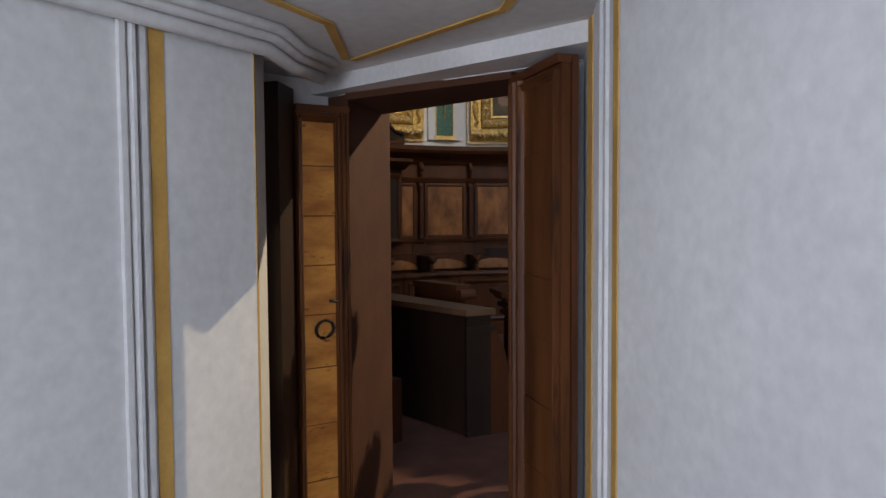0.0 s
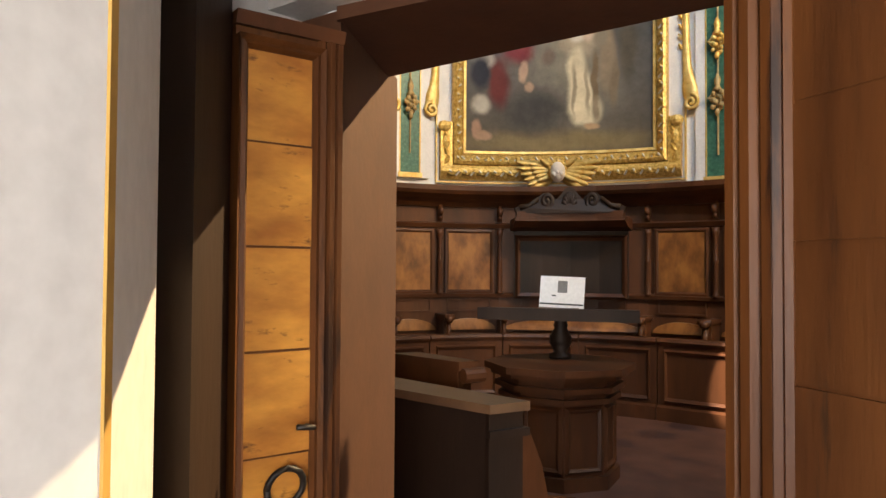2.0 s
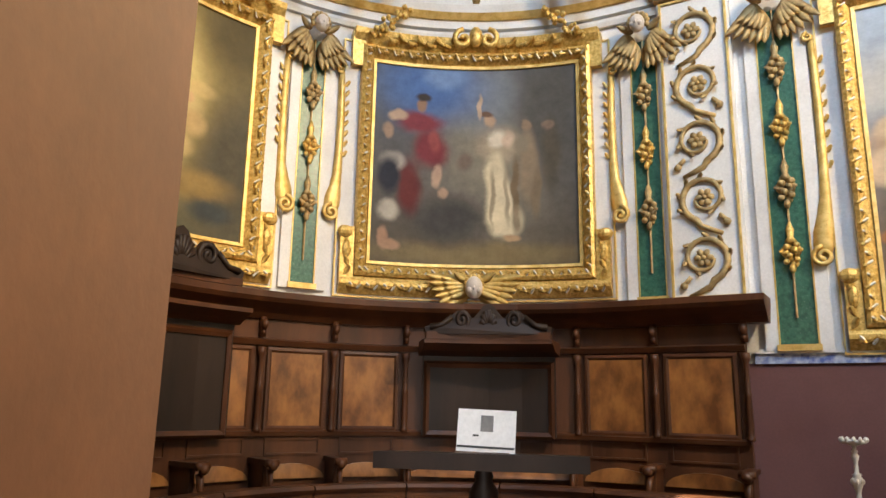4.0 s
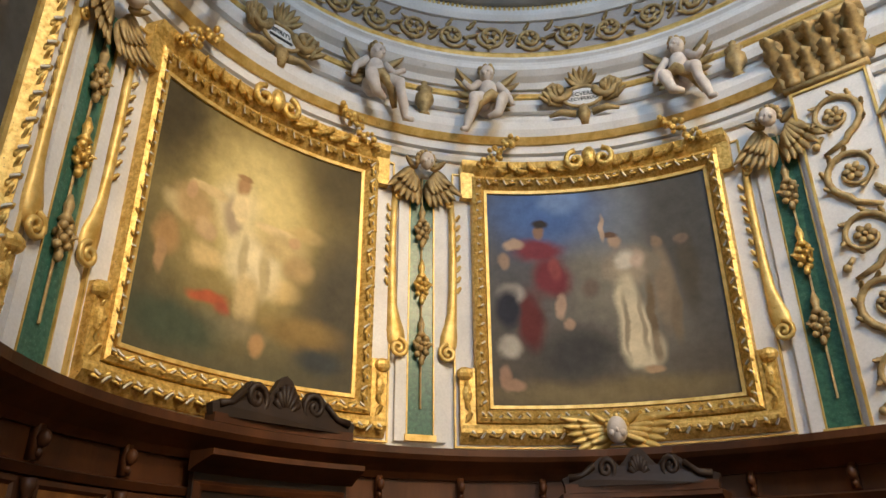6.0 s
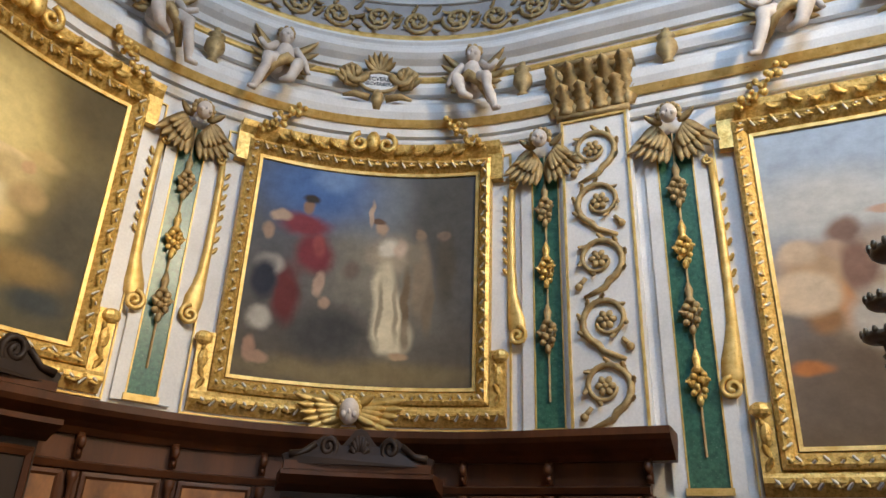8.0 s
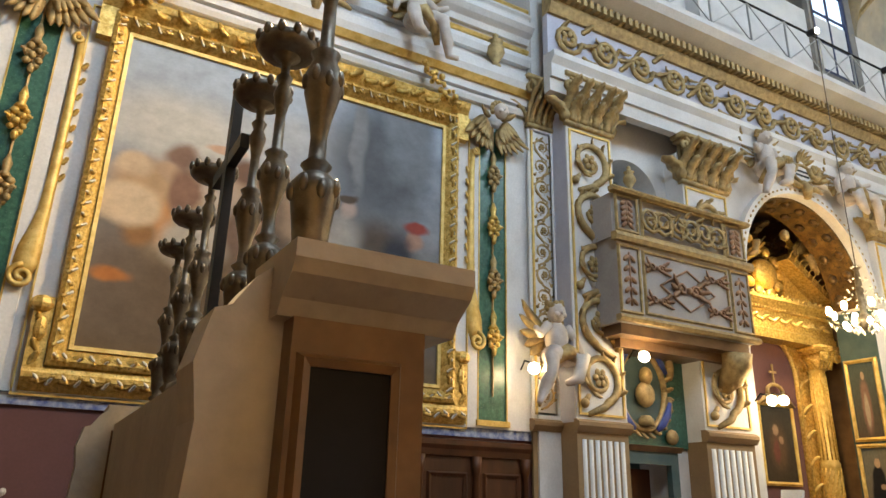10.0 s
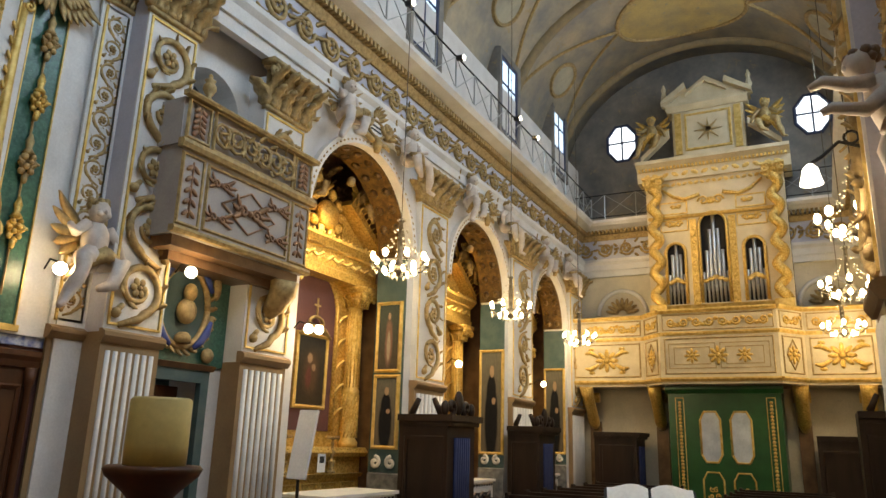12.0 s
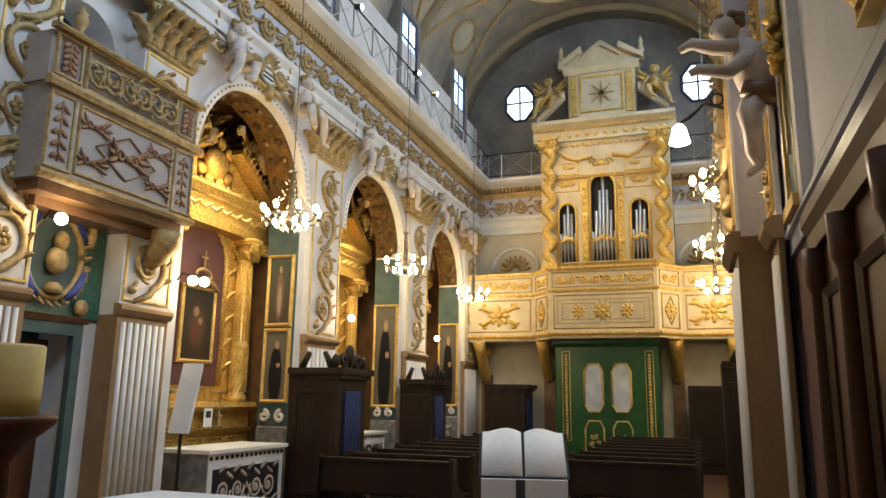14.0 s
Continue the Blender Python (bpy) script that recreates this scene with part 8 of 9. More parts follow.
# organ case
OX = 18.1
om = facing(OX)
th = thing("pipe_organ", (OX, OC_Y, 4.6), "cream and gold carved organ case with three pipe towers", "organ")
arches = [(-1.02, 0.26, 5.0, 6.45), (-0.02, 0.36, 5.0, 7.15), (0.98, 0.26, 5.0, 6.45)]
# near-black back: the shade behind the pipes is put into its colour
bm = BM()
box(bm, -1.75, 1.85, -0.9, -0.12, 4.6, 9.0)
part("shaded_case_back", bm, DARK, th, "", om)
bm = BM()
cuts = [-1.75]
for c, r, z0, z1 in arches:
    box(bm, cuts[-1], c - r, -0.12, 0.0, 4.6, 8.55)
    cuts.append(c + r)
    box(bm, c - r, c + r, -0.12, 0.0, 4.6, z0)
    n = 12
    pts = [(c - r * math.cos(math.pi * i / n), z1 + r * math.sin(math.pi * i / n)) for i in range(n + 1)]
    for p, q in zip(pts, pts[1:]):
        prism(bm, [p, q, (q[0], 8.55), (p[0], 8.55)], -0.12, 0.0)
box(bm, cuts[-1], 1.85, -0.12, 0.0, 4.6, 8.55)
part("case_front", bm, CREAM, th, "", om)
for c, r, z0, z1 in arches:
    bm = BM()
    tube(bm, [(c - r, 0.02, z0)] + [(c - r * math.cos(math.pi * i / 12), 0.02, z1 + r * math.sin(math.pi * i / 12)) for i in range(13)] + [(c + r, 0.02, z0)], 0.045, 6)
    part("arch_rim", bm, CARVED, th, "", om, True)
    n = 7 if r > 0.3 else 5
    for i in range(n):
        f = (i + 0.5) / n
        h = z0 + 0.55 + (z1 - z0 + 0.05) * (1 - abs(2 * f - 1)) * 0.95
        x = c - r + 2 * r * f
        bm = BM()
        w = r / n * 0.92
        lathe(bm, [(w * 0.4, z0), (w, z0 + 0.45), (w, h), (w * 0.9, h + 0.005)], 10, om(x, -0.09, 0))
        part("pipe", bm, SILVER, th, "tin organ pipe", None, True)
    bm = BM()
    for i in range(5):
        ball(bm, (c - r * 0.7 + r * 0.35 * i, -0.02, z0 + 0.60 + 0.05 * (2 - abs(i - 2))), (0.10, 0.03, 0.06), 6, 4)
    part("pipe_shade", bm, GOLD, th, "", om, True)
for s in (-1.50, 1.60):
    bm = BM()
    P = [om(s + 0.10 * math.cos(t * 0.55), 0.16 + 0.06 * math.sin(t * 0.55), 4.95 + 0.055 * t) for t in range(62)]
    tube(bm, P, 0.13, 8)
    part("twisted_column", bm, CARVED, th, "gilded twisted column", None, True)
    bm = BM()
    acanthus_capital(bm, s - 0.18, s + 0.18, 8.25, 8.60, 0.0, 0.25)
    box(bm, s - 0.22, s + 0.22, 0.0, 0.34, 4.6, 4.95)
    part("column_block", bm, GOLD, th, "", om)
bm = BM()
for c, z, k in ((-1.02, 7.25, 1), (0.98, 7.25, 1), (-0.95, 7.75, 0.6), (0.9, 7.75, 0.6), (-0.02, 7.85, 1.5)):
    for q in (-1, 1):
        tube(bm, spiral(c + q * 0.13 * k, z, 0.10 * k, 1.3, math.pi * (0.5 - q * 0.5), 0.03, 10, q), [0.03] * 11, 5)
    ball(bm, (c, 0.03, z), (0.09 * k, 0.04, 0.07 * k), 8, 5)
for q in (-1, 1):
    tube(bm, [(0.3 * q, 0.04, 8.05), (0.7 * q, 0.05, 7.95), (1.0 * q, 0.05, 8.05), (1.3 * q, 0.04, 8.30)], [0.06, 0.05, 0.05, 0.03], 6)
part("carving", bm, CARVED, th, "", om, True)
for s in (-0.52, 0.48):
    bm = BM()
    box(bm, s - 0.09, s + 0.09, 0, 0.05, 4.95, 7.35)
    for j in range(11):
        ball(bm, (s, 0.05, 5.1 + 0.2 * j), (0.055, 0.03, 0.085), 6, 4, Matrix.Rotation(0.6 if j % 2 else -0.6, 4, "Y"))
    part("gilt_strip", bm, CARVED, th, "", om)
bm = BM()
mould(bm, -1.70, 1.80, [(0, 7.42), (0.08, 7.42), (0.12, 7.48), (0, 7.50)], 1)
mould(bm, -1.70, 1.80, [(0, 4.86), (0.12, 4.86), (0.16, 4.94), (0, 4.97)], 1)
part("gilt_string_course", bm, GOLD, th, "", om)
bm = BM()
for c in (-1.02, 0.98):
    frame_ring(bm, c - 0.34, c + 0.34, 7.08, 7.36, [(0, 0), (0, 0.025), (0.03, 0.03), (0.04, 0)], 1)
    frame_ring(bm, c - 0.34, c + 0.34, 7.58, 7.88, [(0, 0), (0, 0.025), (0.03, 0.03), (0.04, 0)], 1)
for j in range(22):
    c = -1.6 + 0.155 * j
    ball(bm, (c, 0.03, 8.42), (0.07, 0.03, 0.045), 6, 4, Matrix.Rotation(0.5 if j % 2 else -0.5, 4, "Y"))
part("gilt_border", bm, GOLD, th, "", om)
bm = BM()
mould(bm, -1.95, 2.05, [(-0.9, 8.55), (0.10, 8.55), (0.12, 8.85), (0.20, 8.92), (0.36, 9.02), (0.36, 9.12), (-0.9, 9.14)], 1)
part("entablature", bm, CREAM, th, "", om)
bm = BM()
for i in range(40):
    box(bm, -1.9 + 0.098 * i, -1.9 + 0.098 * i + 0.05, 0.12, 0.22, 8.86, 8.93)
for i in range(14):
    c = -1.7 + 0.265 * i
    ball(bm, (c, 0.12, 8.70), (0.11, 0.03, 0.06), 6, 4, Matrix.Rotation(0.5 if i % 2 else -0.5, 4, "Y"))
part("gilt_frieze", bm, GOLD, th, "", om)
bm = BM()
box(bm, -0.92, 1.0, -0.5, 0.0, 9.14, 10.7)
mould(bm, -1.05, 1.13, [(-0.5, 10.6), (0.06, 10.6), (0.18, 10.74), (0.18, 10.82), (-0.5, 10.82)], 1)
prism(bm, [(-1.12, 10.82), (1.20, 10.82), (0.04, 11.62)], -0.4, 0.02)
part("attic", bm, CREAM, th, "", om)
bm = BM()
for q in (-1, 1):
    prism(bm, [(0.04 + q * 1.22, 10.82), (0.04 + q * 1.22, 10.94), (0.04 + q * 0.55, 11.42), (0.04 + q * 0.50, 11.26)], 0.0, 0.22)
    prism(bm, [(0.04 + q * 0.55, 11.05), (0.04 + q * 0.55, 11.12), (0.04, 11.52), (0.04, 11.42)], 0.0, 0.14)
    lathe(bm, [(0.09, 10.82), (0.05, 11.0), (0.10, 11.1), (0.05, 11.3), (0.07, 11.4), (0.02, 11.55)], 8, (0.04 + q * 1.15, 0.0, 0))
    prism(bm, [(0.04 + q * 1.85, 9.14), (0.04 + q * 1.85, 9.30), (0.04 + q * 1.05, 10.05), (0.04 + q * 1.05, 9.85)], 0.0, 0.22)
part("broken_pediment", bm, CREAM, th, "", om)
bm = BM()
frame_ring(bm, -0.52, 0.60, 9.45, 10.45, [(0, 0), (0, 0.03), (0.05, 0.04), (0.07, 0)], 1)
for q in (-1, 1):
    box(bm, 0.04 + q * 0.8 - 0.09, 0.04 + q * 0.8 + 0.09, 0, 0.05, 9.3, 10.55)
part("attic_frame", bm, GOLD, th, "", om)
bm = BM()
for k in range(8):
    t = k * math.pi / 4
    prism(bm, [(0.04 + 0.05 * math.cos(t + 1.2), 9.95 + 0.05 * math.sin(t + 1.2)), (0.04 + 0.38 * math.cos(t), 9.95 + 0.38 * math.sin(t)), (0.04 + 0.05 * math.cos(t - 1.2), 9.95 + 0.05 * math.sin(t - 1.2))], 0.0, 0.04)
part("star", bm, OLDGOLD, th, "gilded eight-pointed star", om)
for q in (-1, 1):
    putto((0.04 + q * 1.5, 0.15, 9.65), 0, om, q=q, scale=1.5, mats=[OLDGOLD, CARVED], label="gilt angel with trumpet reclining on the organ pediment")
# shell niches beside the organ, octagonal windows
for s in (-2.75, 2.6):
    th = thing("shell_niche", facing(EAST - 0.03)(s, 0, 4.9), "shallow arched niche with a carved shell", "niche", "shell niches")
    bm = BM()
    tube(bm, [(s - 0.7 * math.cos(math.pi * i / 14), 0.03, 4.95 + 0.7 * math.sin(math.pi * i / 14)) for i in range(15)], 0.06, 6)
    part("rim", bm, STUCCO, th, "", facing(EAST - 0.03), True)
    bm = BM()
    for i in range(9):
        a = math.pi * (i + 0.5) / 9
        ball(bm, (s + 0.3 * math.cos(a), 0.03, 4.98 + 0.28 * math.sin(a)), (0.20, 0.05, 0.06), 6, 4, Matrix.Rotation(-a, 4, "Y"))
    part("shell", bm, OLDGOLD, th, "", facing(EAST - 0.03), True)
DAYGLOW = glow("daylight_pane", (0.80, 0.90, 1.0), 2.6)
BLUEWOOD = material("dark_blue_window_paint", (0.02, 0.03, 0.08), (0.03, 0.045, 0.11), 0.5)
for i, s in enumerate((-2.58, 2.70)):
    P = facing(EAST)
    th = tagged(new("window_%d" % (i + 1)), "octagonal window bright with daylight in a dark blue frame", "window", "", "structure")
    th.matrix_basis = Matrix.Translation(P(s, 0, 10.3))
    o = [(s + 0.48 * math.cos(math.pi / 8 + k * math.pi / 4), 10.3 + 0.62 * math.sin(math.pi / 8 + k * math.pi / 4)) for k in range(8)]
    bm = BM()
    prism(bm, o, 0.01, 0.02)
    part("pane", bm, DAYGLOW, th, "", P)
    bm = BM()
    tube(bm, [(x, 0.04, z) for x, z in o] + [(o[0][0], 0.04, o[0][1])], 0.05, 6)
    tube(bm, [(s, 0.03, 9.72), (s, 0.03, 10.88)], 0.03, 5)
    tube(bm, [(s - 0.46, 0.03, 10.32), (s + 0.46, 0.03, 10.32)], 0.03, 5)
    part("window_frame", bm, BLUEWOOD, th, "", P)
# tall gallery windows in deep frames that cut into the vault
for i, (x, z0, z1) in enumerate(((8.9, 8.45, 10.3), (13.2, 8.45, 10.4), (17.1, 8.9, 11.0))):
    P = lambda s, d, z: (s, 9.42 - d, z)
    th = tagged(new("window_%d" % (i + 3)), "tall gallery window with pale daylight behind small panes", "window", "", "structure")
    th.matrix_basis = Matrix.Translation((x, 9.42, z0))
    bm = BM()
    box(bm, x - 0.50, x + 0.50, -0.02, 0.0, z0, z1)
    part("pane", bm, glow("dim_daylight_pane", (0.62, 0.80, 1.0), 1.5), th, "", P)
    bm = BM()
    frame_ring(bm, x - 0.46, x + 0.46, z0 + 0.05, z1 - 0.05, [(0, 0), (0, 0.05), (0.06, 0.05), (0.06, 0)], 1)
    for f in (0.33, 0.66):
        box(bm, x - 0.5, x + 0.5, 0, 0.03, z0 + (z1 - z0) * f, z0 + (z1 - z0) * f + 0.04)
    box(bm, x - 0.02, x + 0.02, 0, 0.03, z0, z1)
    part("window_frame", bm, BLUEWOOD, th, "", P)
    bm = BM()
    frame_ring(bm, x - 0.52, x + 0.52, z0 - 0.02, z1 + 0.02, [(0, -0.55), (0, 0.06), (0.14, 0.08), (0.16, 0.0), (0.16, -0.55)], 1)
    part("window_surround", bm, GREYFRESCO, th, "", P)
# transverse ribs of the vault
for x in (6.0, 10.0, 14.2, 18.2):
    bm = BM()
    h = (NAVE_Y + 0.5 - NAVE_R + 0.5) / 2
    cyv = (NAVE_Y + NAVE_R) / 2
    pts = [(x, cyv - (h - 0.12) * math.cos(math.pi * i / 28), 9.3 + 3.48 * math.sin(math.pi * i / 28)) for i in range(29)]
    tube(bm, pts, 0.16, 6)
    structure("trim_vault_rib", bm, material("ochre_painted_rib", (0.30, 0.22, 0.11), (0.22, 0.17, 0.10), 0.7), "painted transverse rib of the vault", None, True)

def vault_at(x, a, lift=0.14):
    h = (NAVE_Y + 0.5 - NAVE_R + 0.5) / 2
    return (x, (NAVE_Y + NAVE_R) / 2 + (h - lift) * math.cos(a), 9.3 + (3.6 - lift) * math.sin(a))


FRESCOGOLD = material("ochre_fresco_field", (0.50, 0.36, 0.13), (0.36, 0.27, 0.13), 0.8, 0, 1.6, 16, bumps=0.05, third_tone=(0.20, 0.22, 0.20), third_lo=0.6)
FRESCOPALE = material("pale_fresco_field", (0.50, 0.45, 0.32), (0.34, 0.31, 0.24), 0.8, 0, 2.0, 16, bumps=0.05, third_tone=(0.30, 0.17, 0.12), third_lo=0.64)
for x0 in (8.0, 12.1, 16.2):
    for ac, ra, rx, mt, nm in ((math.pi / 2, 0.42, 1.35, FRESCOGOLD, "ochre fresco field on the crown of the vault"), (math.pi * 0.20, 0.13, 0.55, FRESCOPALE, "pale fresco medallion on the vault"), (math.pi * 0.80, 0.13, 0.55, FRESCOPALE, "pale fresco medallion on the vault")):
        th = thing("fresco", vault_at(x0, ac), nm, "fresco", "frescoes of the vault")
        bm = BM()
        mid = bm.verts.new(vault_at(x0, ac))
        rim = [bm.verts.new(vault_at(x0 + rx * math.cos(t * math.pi / 16), ac + ra * math.sin(t * math.pi / 16))) for t in range(32)]
        for t in range(32):
            bm.faces.new((mid, rim[t], rim[(t + 1) % 32]))
        part("field", bm, mt, th)
        bm = BM()
        tube(bm, [vault_at(x0 + rx * math.cos(t * math.pi / 16), ac + ra * math.sin(t * math.pi / 16)) for t in range(33)], 0.06, 5)
        part("painted_rim", bm, OLDGOLD, th)
    for sg in (-1, 1):
        bm = BM()
        tube(bm, [vault_at(x0 + sg * 2.0 * (1 - t / 12), math.pi * (0.08 + 0.29 * t / 12)) for t in range(13)], 0.05, 5)
        tube(bm, [vault_at(x0 + sg * 2.0 * (1 - t / 12), math.pi * (0.92 - 0.29 * t / 12)) for t in range(13)], 0.05, 5)
        structure("trim_vault_band", bm, OLDGOLD, "painted ochre band across the vault")

# ---------------------------------------------------------------- nave furniture
def confessional(x0, x1, y0, y1, h, label, crest_on=True):
    th = thing("confessional", ((x0 + x1) / 2, (y0 + y1) / 2, NAVE_Z), label, "confessional", "confessionals in the nave")
    z0 = NAVE_Z
    bm = BM()
    box(bm, x0, x1, y0 + 0.04, y1, z0, z0 + h - 0.15)
    part("body", bm, EBONY, th)
    bm = BM()
    for o, za, zb in ((0.03, h - 0.17, h - 0.10), (0.08, h - 0.10, h), (0.03, 0.0, 0.14)):
        box(bm, x0 - o, x1 + o, y0 - o, y1 + 0.0, z0 + za, z0 + zb)
    part("moulding", bm, EBONY, th)
    mpx = lambda s, d, z: (x0 - d, y0 + (y1 - y0) * s, z)
    bm = BM()
    frame_ring(bm, 0.18, 0.82, z0 + 0.3, z0 + h - 0.4, [(0, 0), (0, 0.02), (0.06, 0.02), (0.08, 0)], 1)
    part("side_panel", bm, EBONY, th, "", mpx)
    bm = BM()
    for i in range(14):
        a = x0 + 0.25 + (x1 - x0 - 0.5) * i / 13
        tube(bm, [(a, y0 + 0.02 + 0.015 * (i % 2), z0 + 0.3), (a, y0 + 0.02 + 0.015 * (i % 2), z0 + h - 0.35)], 0.03, 6)
    part("curtain", bm, material("navy_curtain_cloth", (0.012, 0.02, 0.07), (0.02, 0.03, 0.10), 0.85), th, "navy blue cloth curtain", None, True)
    if crest_on:
        bm = BM()
        c, zc = (x0 + x1) / 2, z0 + h
        for q in (-1, 1):
            tube(bm, spiral(c + q * 0.26, zc + 0.12, 0.13, 1.2, -math.pi / 2, y0 + 0.1, 12, -q), [0.045] * 13, 6)
            ball(bm, (c + q * 0.48, y0 + 0.1, zc + 0.10), (0.09, 0.06, 0.12), 8, 6)
            tube(bm, [(x0 + 0.05, y0 + (y1 - y0) * (0.5 + 0.3 * q), zc), (x0 + 0.05, y0 + (y1 - y0) * (0.5 + 0.15 * q), zc + 0.25)], [0.06, 0.04], 6)
        ball(bm, (c, y0 + 0.1, zc + 0.2), (0.14, 0.06, 0.2), 8, 6)
        part("carved_crest", bm, EBONY, th, "", None, True)
    return th


confessional(8.35, 9.35, 8.35, 9.25, 2.15, "dark carved confessional with a navy curtain by the pier")
confessional(12.9, 13.9, 8.5, 9.25, 2.1, "dark carved confessional further down the nave")
confessional(17.6, 18.6, 7.55, 8.7, 2.1, "dark confessional with gabled top against the end wall", False)
confessional(17.4, 18.4, 2.35, 3.4, 2.1, "dark confessional under the organ gallery", False)
confessional(10.6, 11.6, 1.95, 2.75, 2.35, "tall dark confessional by the facing wall")


def pew(x, y0, y1):
    th = thing("pew", (x, (y0 + y1) / 2, NAVE_Z), "dark wooden church pew with carved ends", "pew", "pews in the nave")
    z = NAVE_Z
    bm = BM()
    box(bm, x - 0.02, x + 0.02, y0, y1, z + 0.45, z + 0.86)
    part("backrest", bm, EBONY, th)
    bm = BM()
    box(bm, x - 0.05, x + 0.05, y0, y1, z + 0.86, z + 0.90)
    part("top_rail", bm, EBONY, th)
    bm = BM()
    box(bm, x + 0.02, x + 0.42, y0, y1, z + 0.42, z + 0.455)
    part("seat", bm, EBONY, th)
    for y in (y0, y1 - 0.05):
        bm = BM()
        prism(bm, [(x - 0.08, z), (x + 0.45, z), (x + 0.45, z + 0.42), (x + 0.30, z + 0.50), (x + 0.12, z + 0.62), (x + 0.08, z + 0.93), (x - 0.06, z + 0.93), (x - 0.10, z + 0.5)], y - 0.004, y + 0.054)
        part("end", bm, EBONY, th)
    bm = BM()
    box(bm, x - 0.30, x - 0.08, y0 + 0.05, y1 - 0.05, z + 0.14, z + 0.17)
    part("kneeler", bm, EBONY, th)
    return th


first = pew(7.4, 6.15, 8.15)
for i in range(1, 10):
    copy_thing(first, Matrix.Translation((7.4 + 0.92 * i, 7.15, NAVE_Z)))
second = pew(8.6, 3.15, 5.0)
for i in range(1, 9):
    copy_thing(second, Matrix.Translation((8.6 + 0.92 * i, 4.075, NAVE_Z)))


BULB = glow("warm_bulb", (1.0, 0.84, 0.52), 60)
CRYSTAL = material("cut_crystal", (0.75, 0.72, 0.62), (0.60, 0.55, 0.45), 0.12, 0.25, 20, 80, bumps=0.2)


def chandelier(x, y, z):
    th = thing("chandelier", (x, y, z), "lit crystal chandelier hanging on a thin cord", "chandelier", "chandeliers of the nave")
    bm = BM()
    tube(bm, [(0, 0, 0.75), (0, 0, 7.95)], 0.008, 5)
    bmesh.ops.transform(bm, matrix=Matrix.Translation((x, y, z)), verts=bm.verts)
    part("cord", bm, BRONZE, th)
    bm = BM()
    lathe(bm, [(0.02, 0.78), (0.06, 0.74), (0.03, 0.70), (0.05, 0.40), (0.04, 0.1), (0.11, 0.02), (0.10, -0.06), (0.03, -0.14)], 10, (x, y, z))
    part("stem", bm, BRONZE, th, "", None, True)
    for k in range(8):
        a = k * math.pi / 4
        u = Vector((math.cos(a), math.sin(a), 0))
        P = Vector((x, y, z))
        bm = BM()
        tube(bm, [P + u * 0.05, P + u * 0.20 + Vector((0, 0, -0.09)), P + u * 0.36 + Vector((0, 0, -0.04)), P + u * 0.42 + Vector((0, 0, 0.04))], 0.012, 5)
        lathe(bm, [(0.05, 0.03), (0.055, 0.045), (0.02, 0.05), (0.016, 0.10)], 8, P + u * 0.42)
        ar = part("arm", bm, BRONZE, th, "", None, True)
        bm = BM()
        ball(bm, P + u * 0.42 + Vector((0, 0, 0.14)), (0.042, 0.042, 0.065), 8, 6)
        ball(bm, P + u * 0.24 + Vector((0, 0, -0.06)), (0.035, 0.035, 0.05), 8, 6)
        part("bulb", bm, BULB, ar, "", None, True)
        bm = BM()
        for j in range(6):
            ball(bm, P + u * (0.06 + 0.045 * j) + Vector((0, 0, 0.62 - 0.10 * j + 0.02 * (j - 2.5) ** 2)), 0.016, 5, 4)
        for j in range(3):
            ball(bm, P + u * 0.42 + Vector((0.03 * (j - 1), 0, -0.03 - 0.03 * (j % 2))), (0.012, 0.012, 0.032), 5, 4)
            ball(bm, P + u * (0.12 + 0.05 * j) + Vector((0, 0, -0.16 + 0.03 * j)), (0.014, 0.014, 0.035), 5, 4)
        part("crystal_string", bm, CRYSTAL, ar, "", None, True)
    lamp("chandelier_light", "POINT", (x, y, z + 0.02), (x, y, 0), 68, (1.0, 0.76, 0.42), 0.30)
    return th


for x, z in ((7.3, 3.80), (11.8, 3.85), (16.6, 3.90)):
    chandelier(x, 8.75, z)
for x, z in ((7.6, 3.85), (11.6, 3.85), (16.6, 3.90)):
    chandelier(x, 2.62, z)


def wall_globe(x, y, z, q, label="small lit globe lamp on a curled bracket"):
    th = thing("wall_lamp", (x, y, z), label, "wall lamp", "globe lamps on the piers")
    bm = BM()
    tube(bm, [(x, y - q * 0.0, z + 0.02), (x - 0.02, y - q * 0.10, z + 0.10), (x, y - q * 0.22, z + 0.06)], 0.010, 5)
    part("arm", bm, IRON, th, "", None, True)
    bm = BM()
    ball(bm, (x, y - q * 0.24, z), 0.065, 10, 8)
    part("globe", bm, glow("globe_glow", (1.0, 0.88, 0.66), 14), th, "", None, True)
    lamp("globe_light", "POINT", (x, y - q * 0.36, z), (x, y, 0), 14, (1.0, 0.78, 0.46), 0.06)
    return th


wall_globe(2.30, 9.68, 2.72, 1)
wall_globe(3.62, 9.40, 2.95, 1)
wall_globe(5.62, 9.32, 2.62, 1)
wall_globe(5.95, 9.40, 2.66, 1)
wall_globe(10.05, 9.30, 2.62, 1)
wall_globe(14.65, 9.30, 2.62, 1)
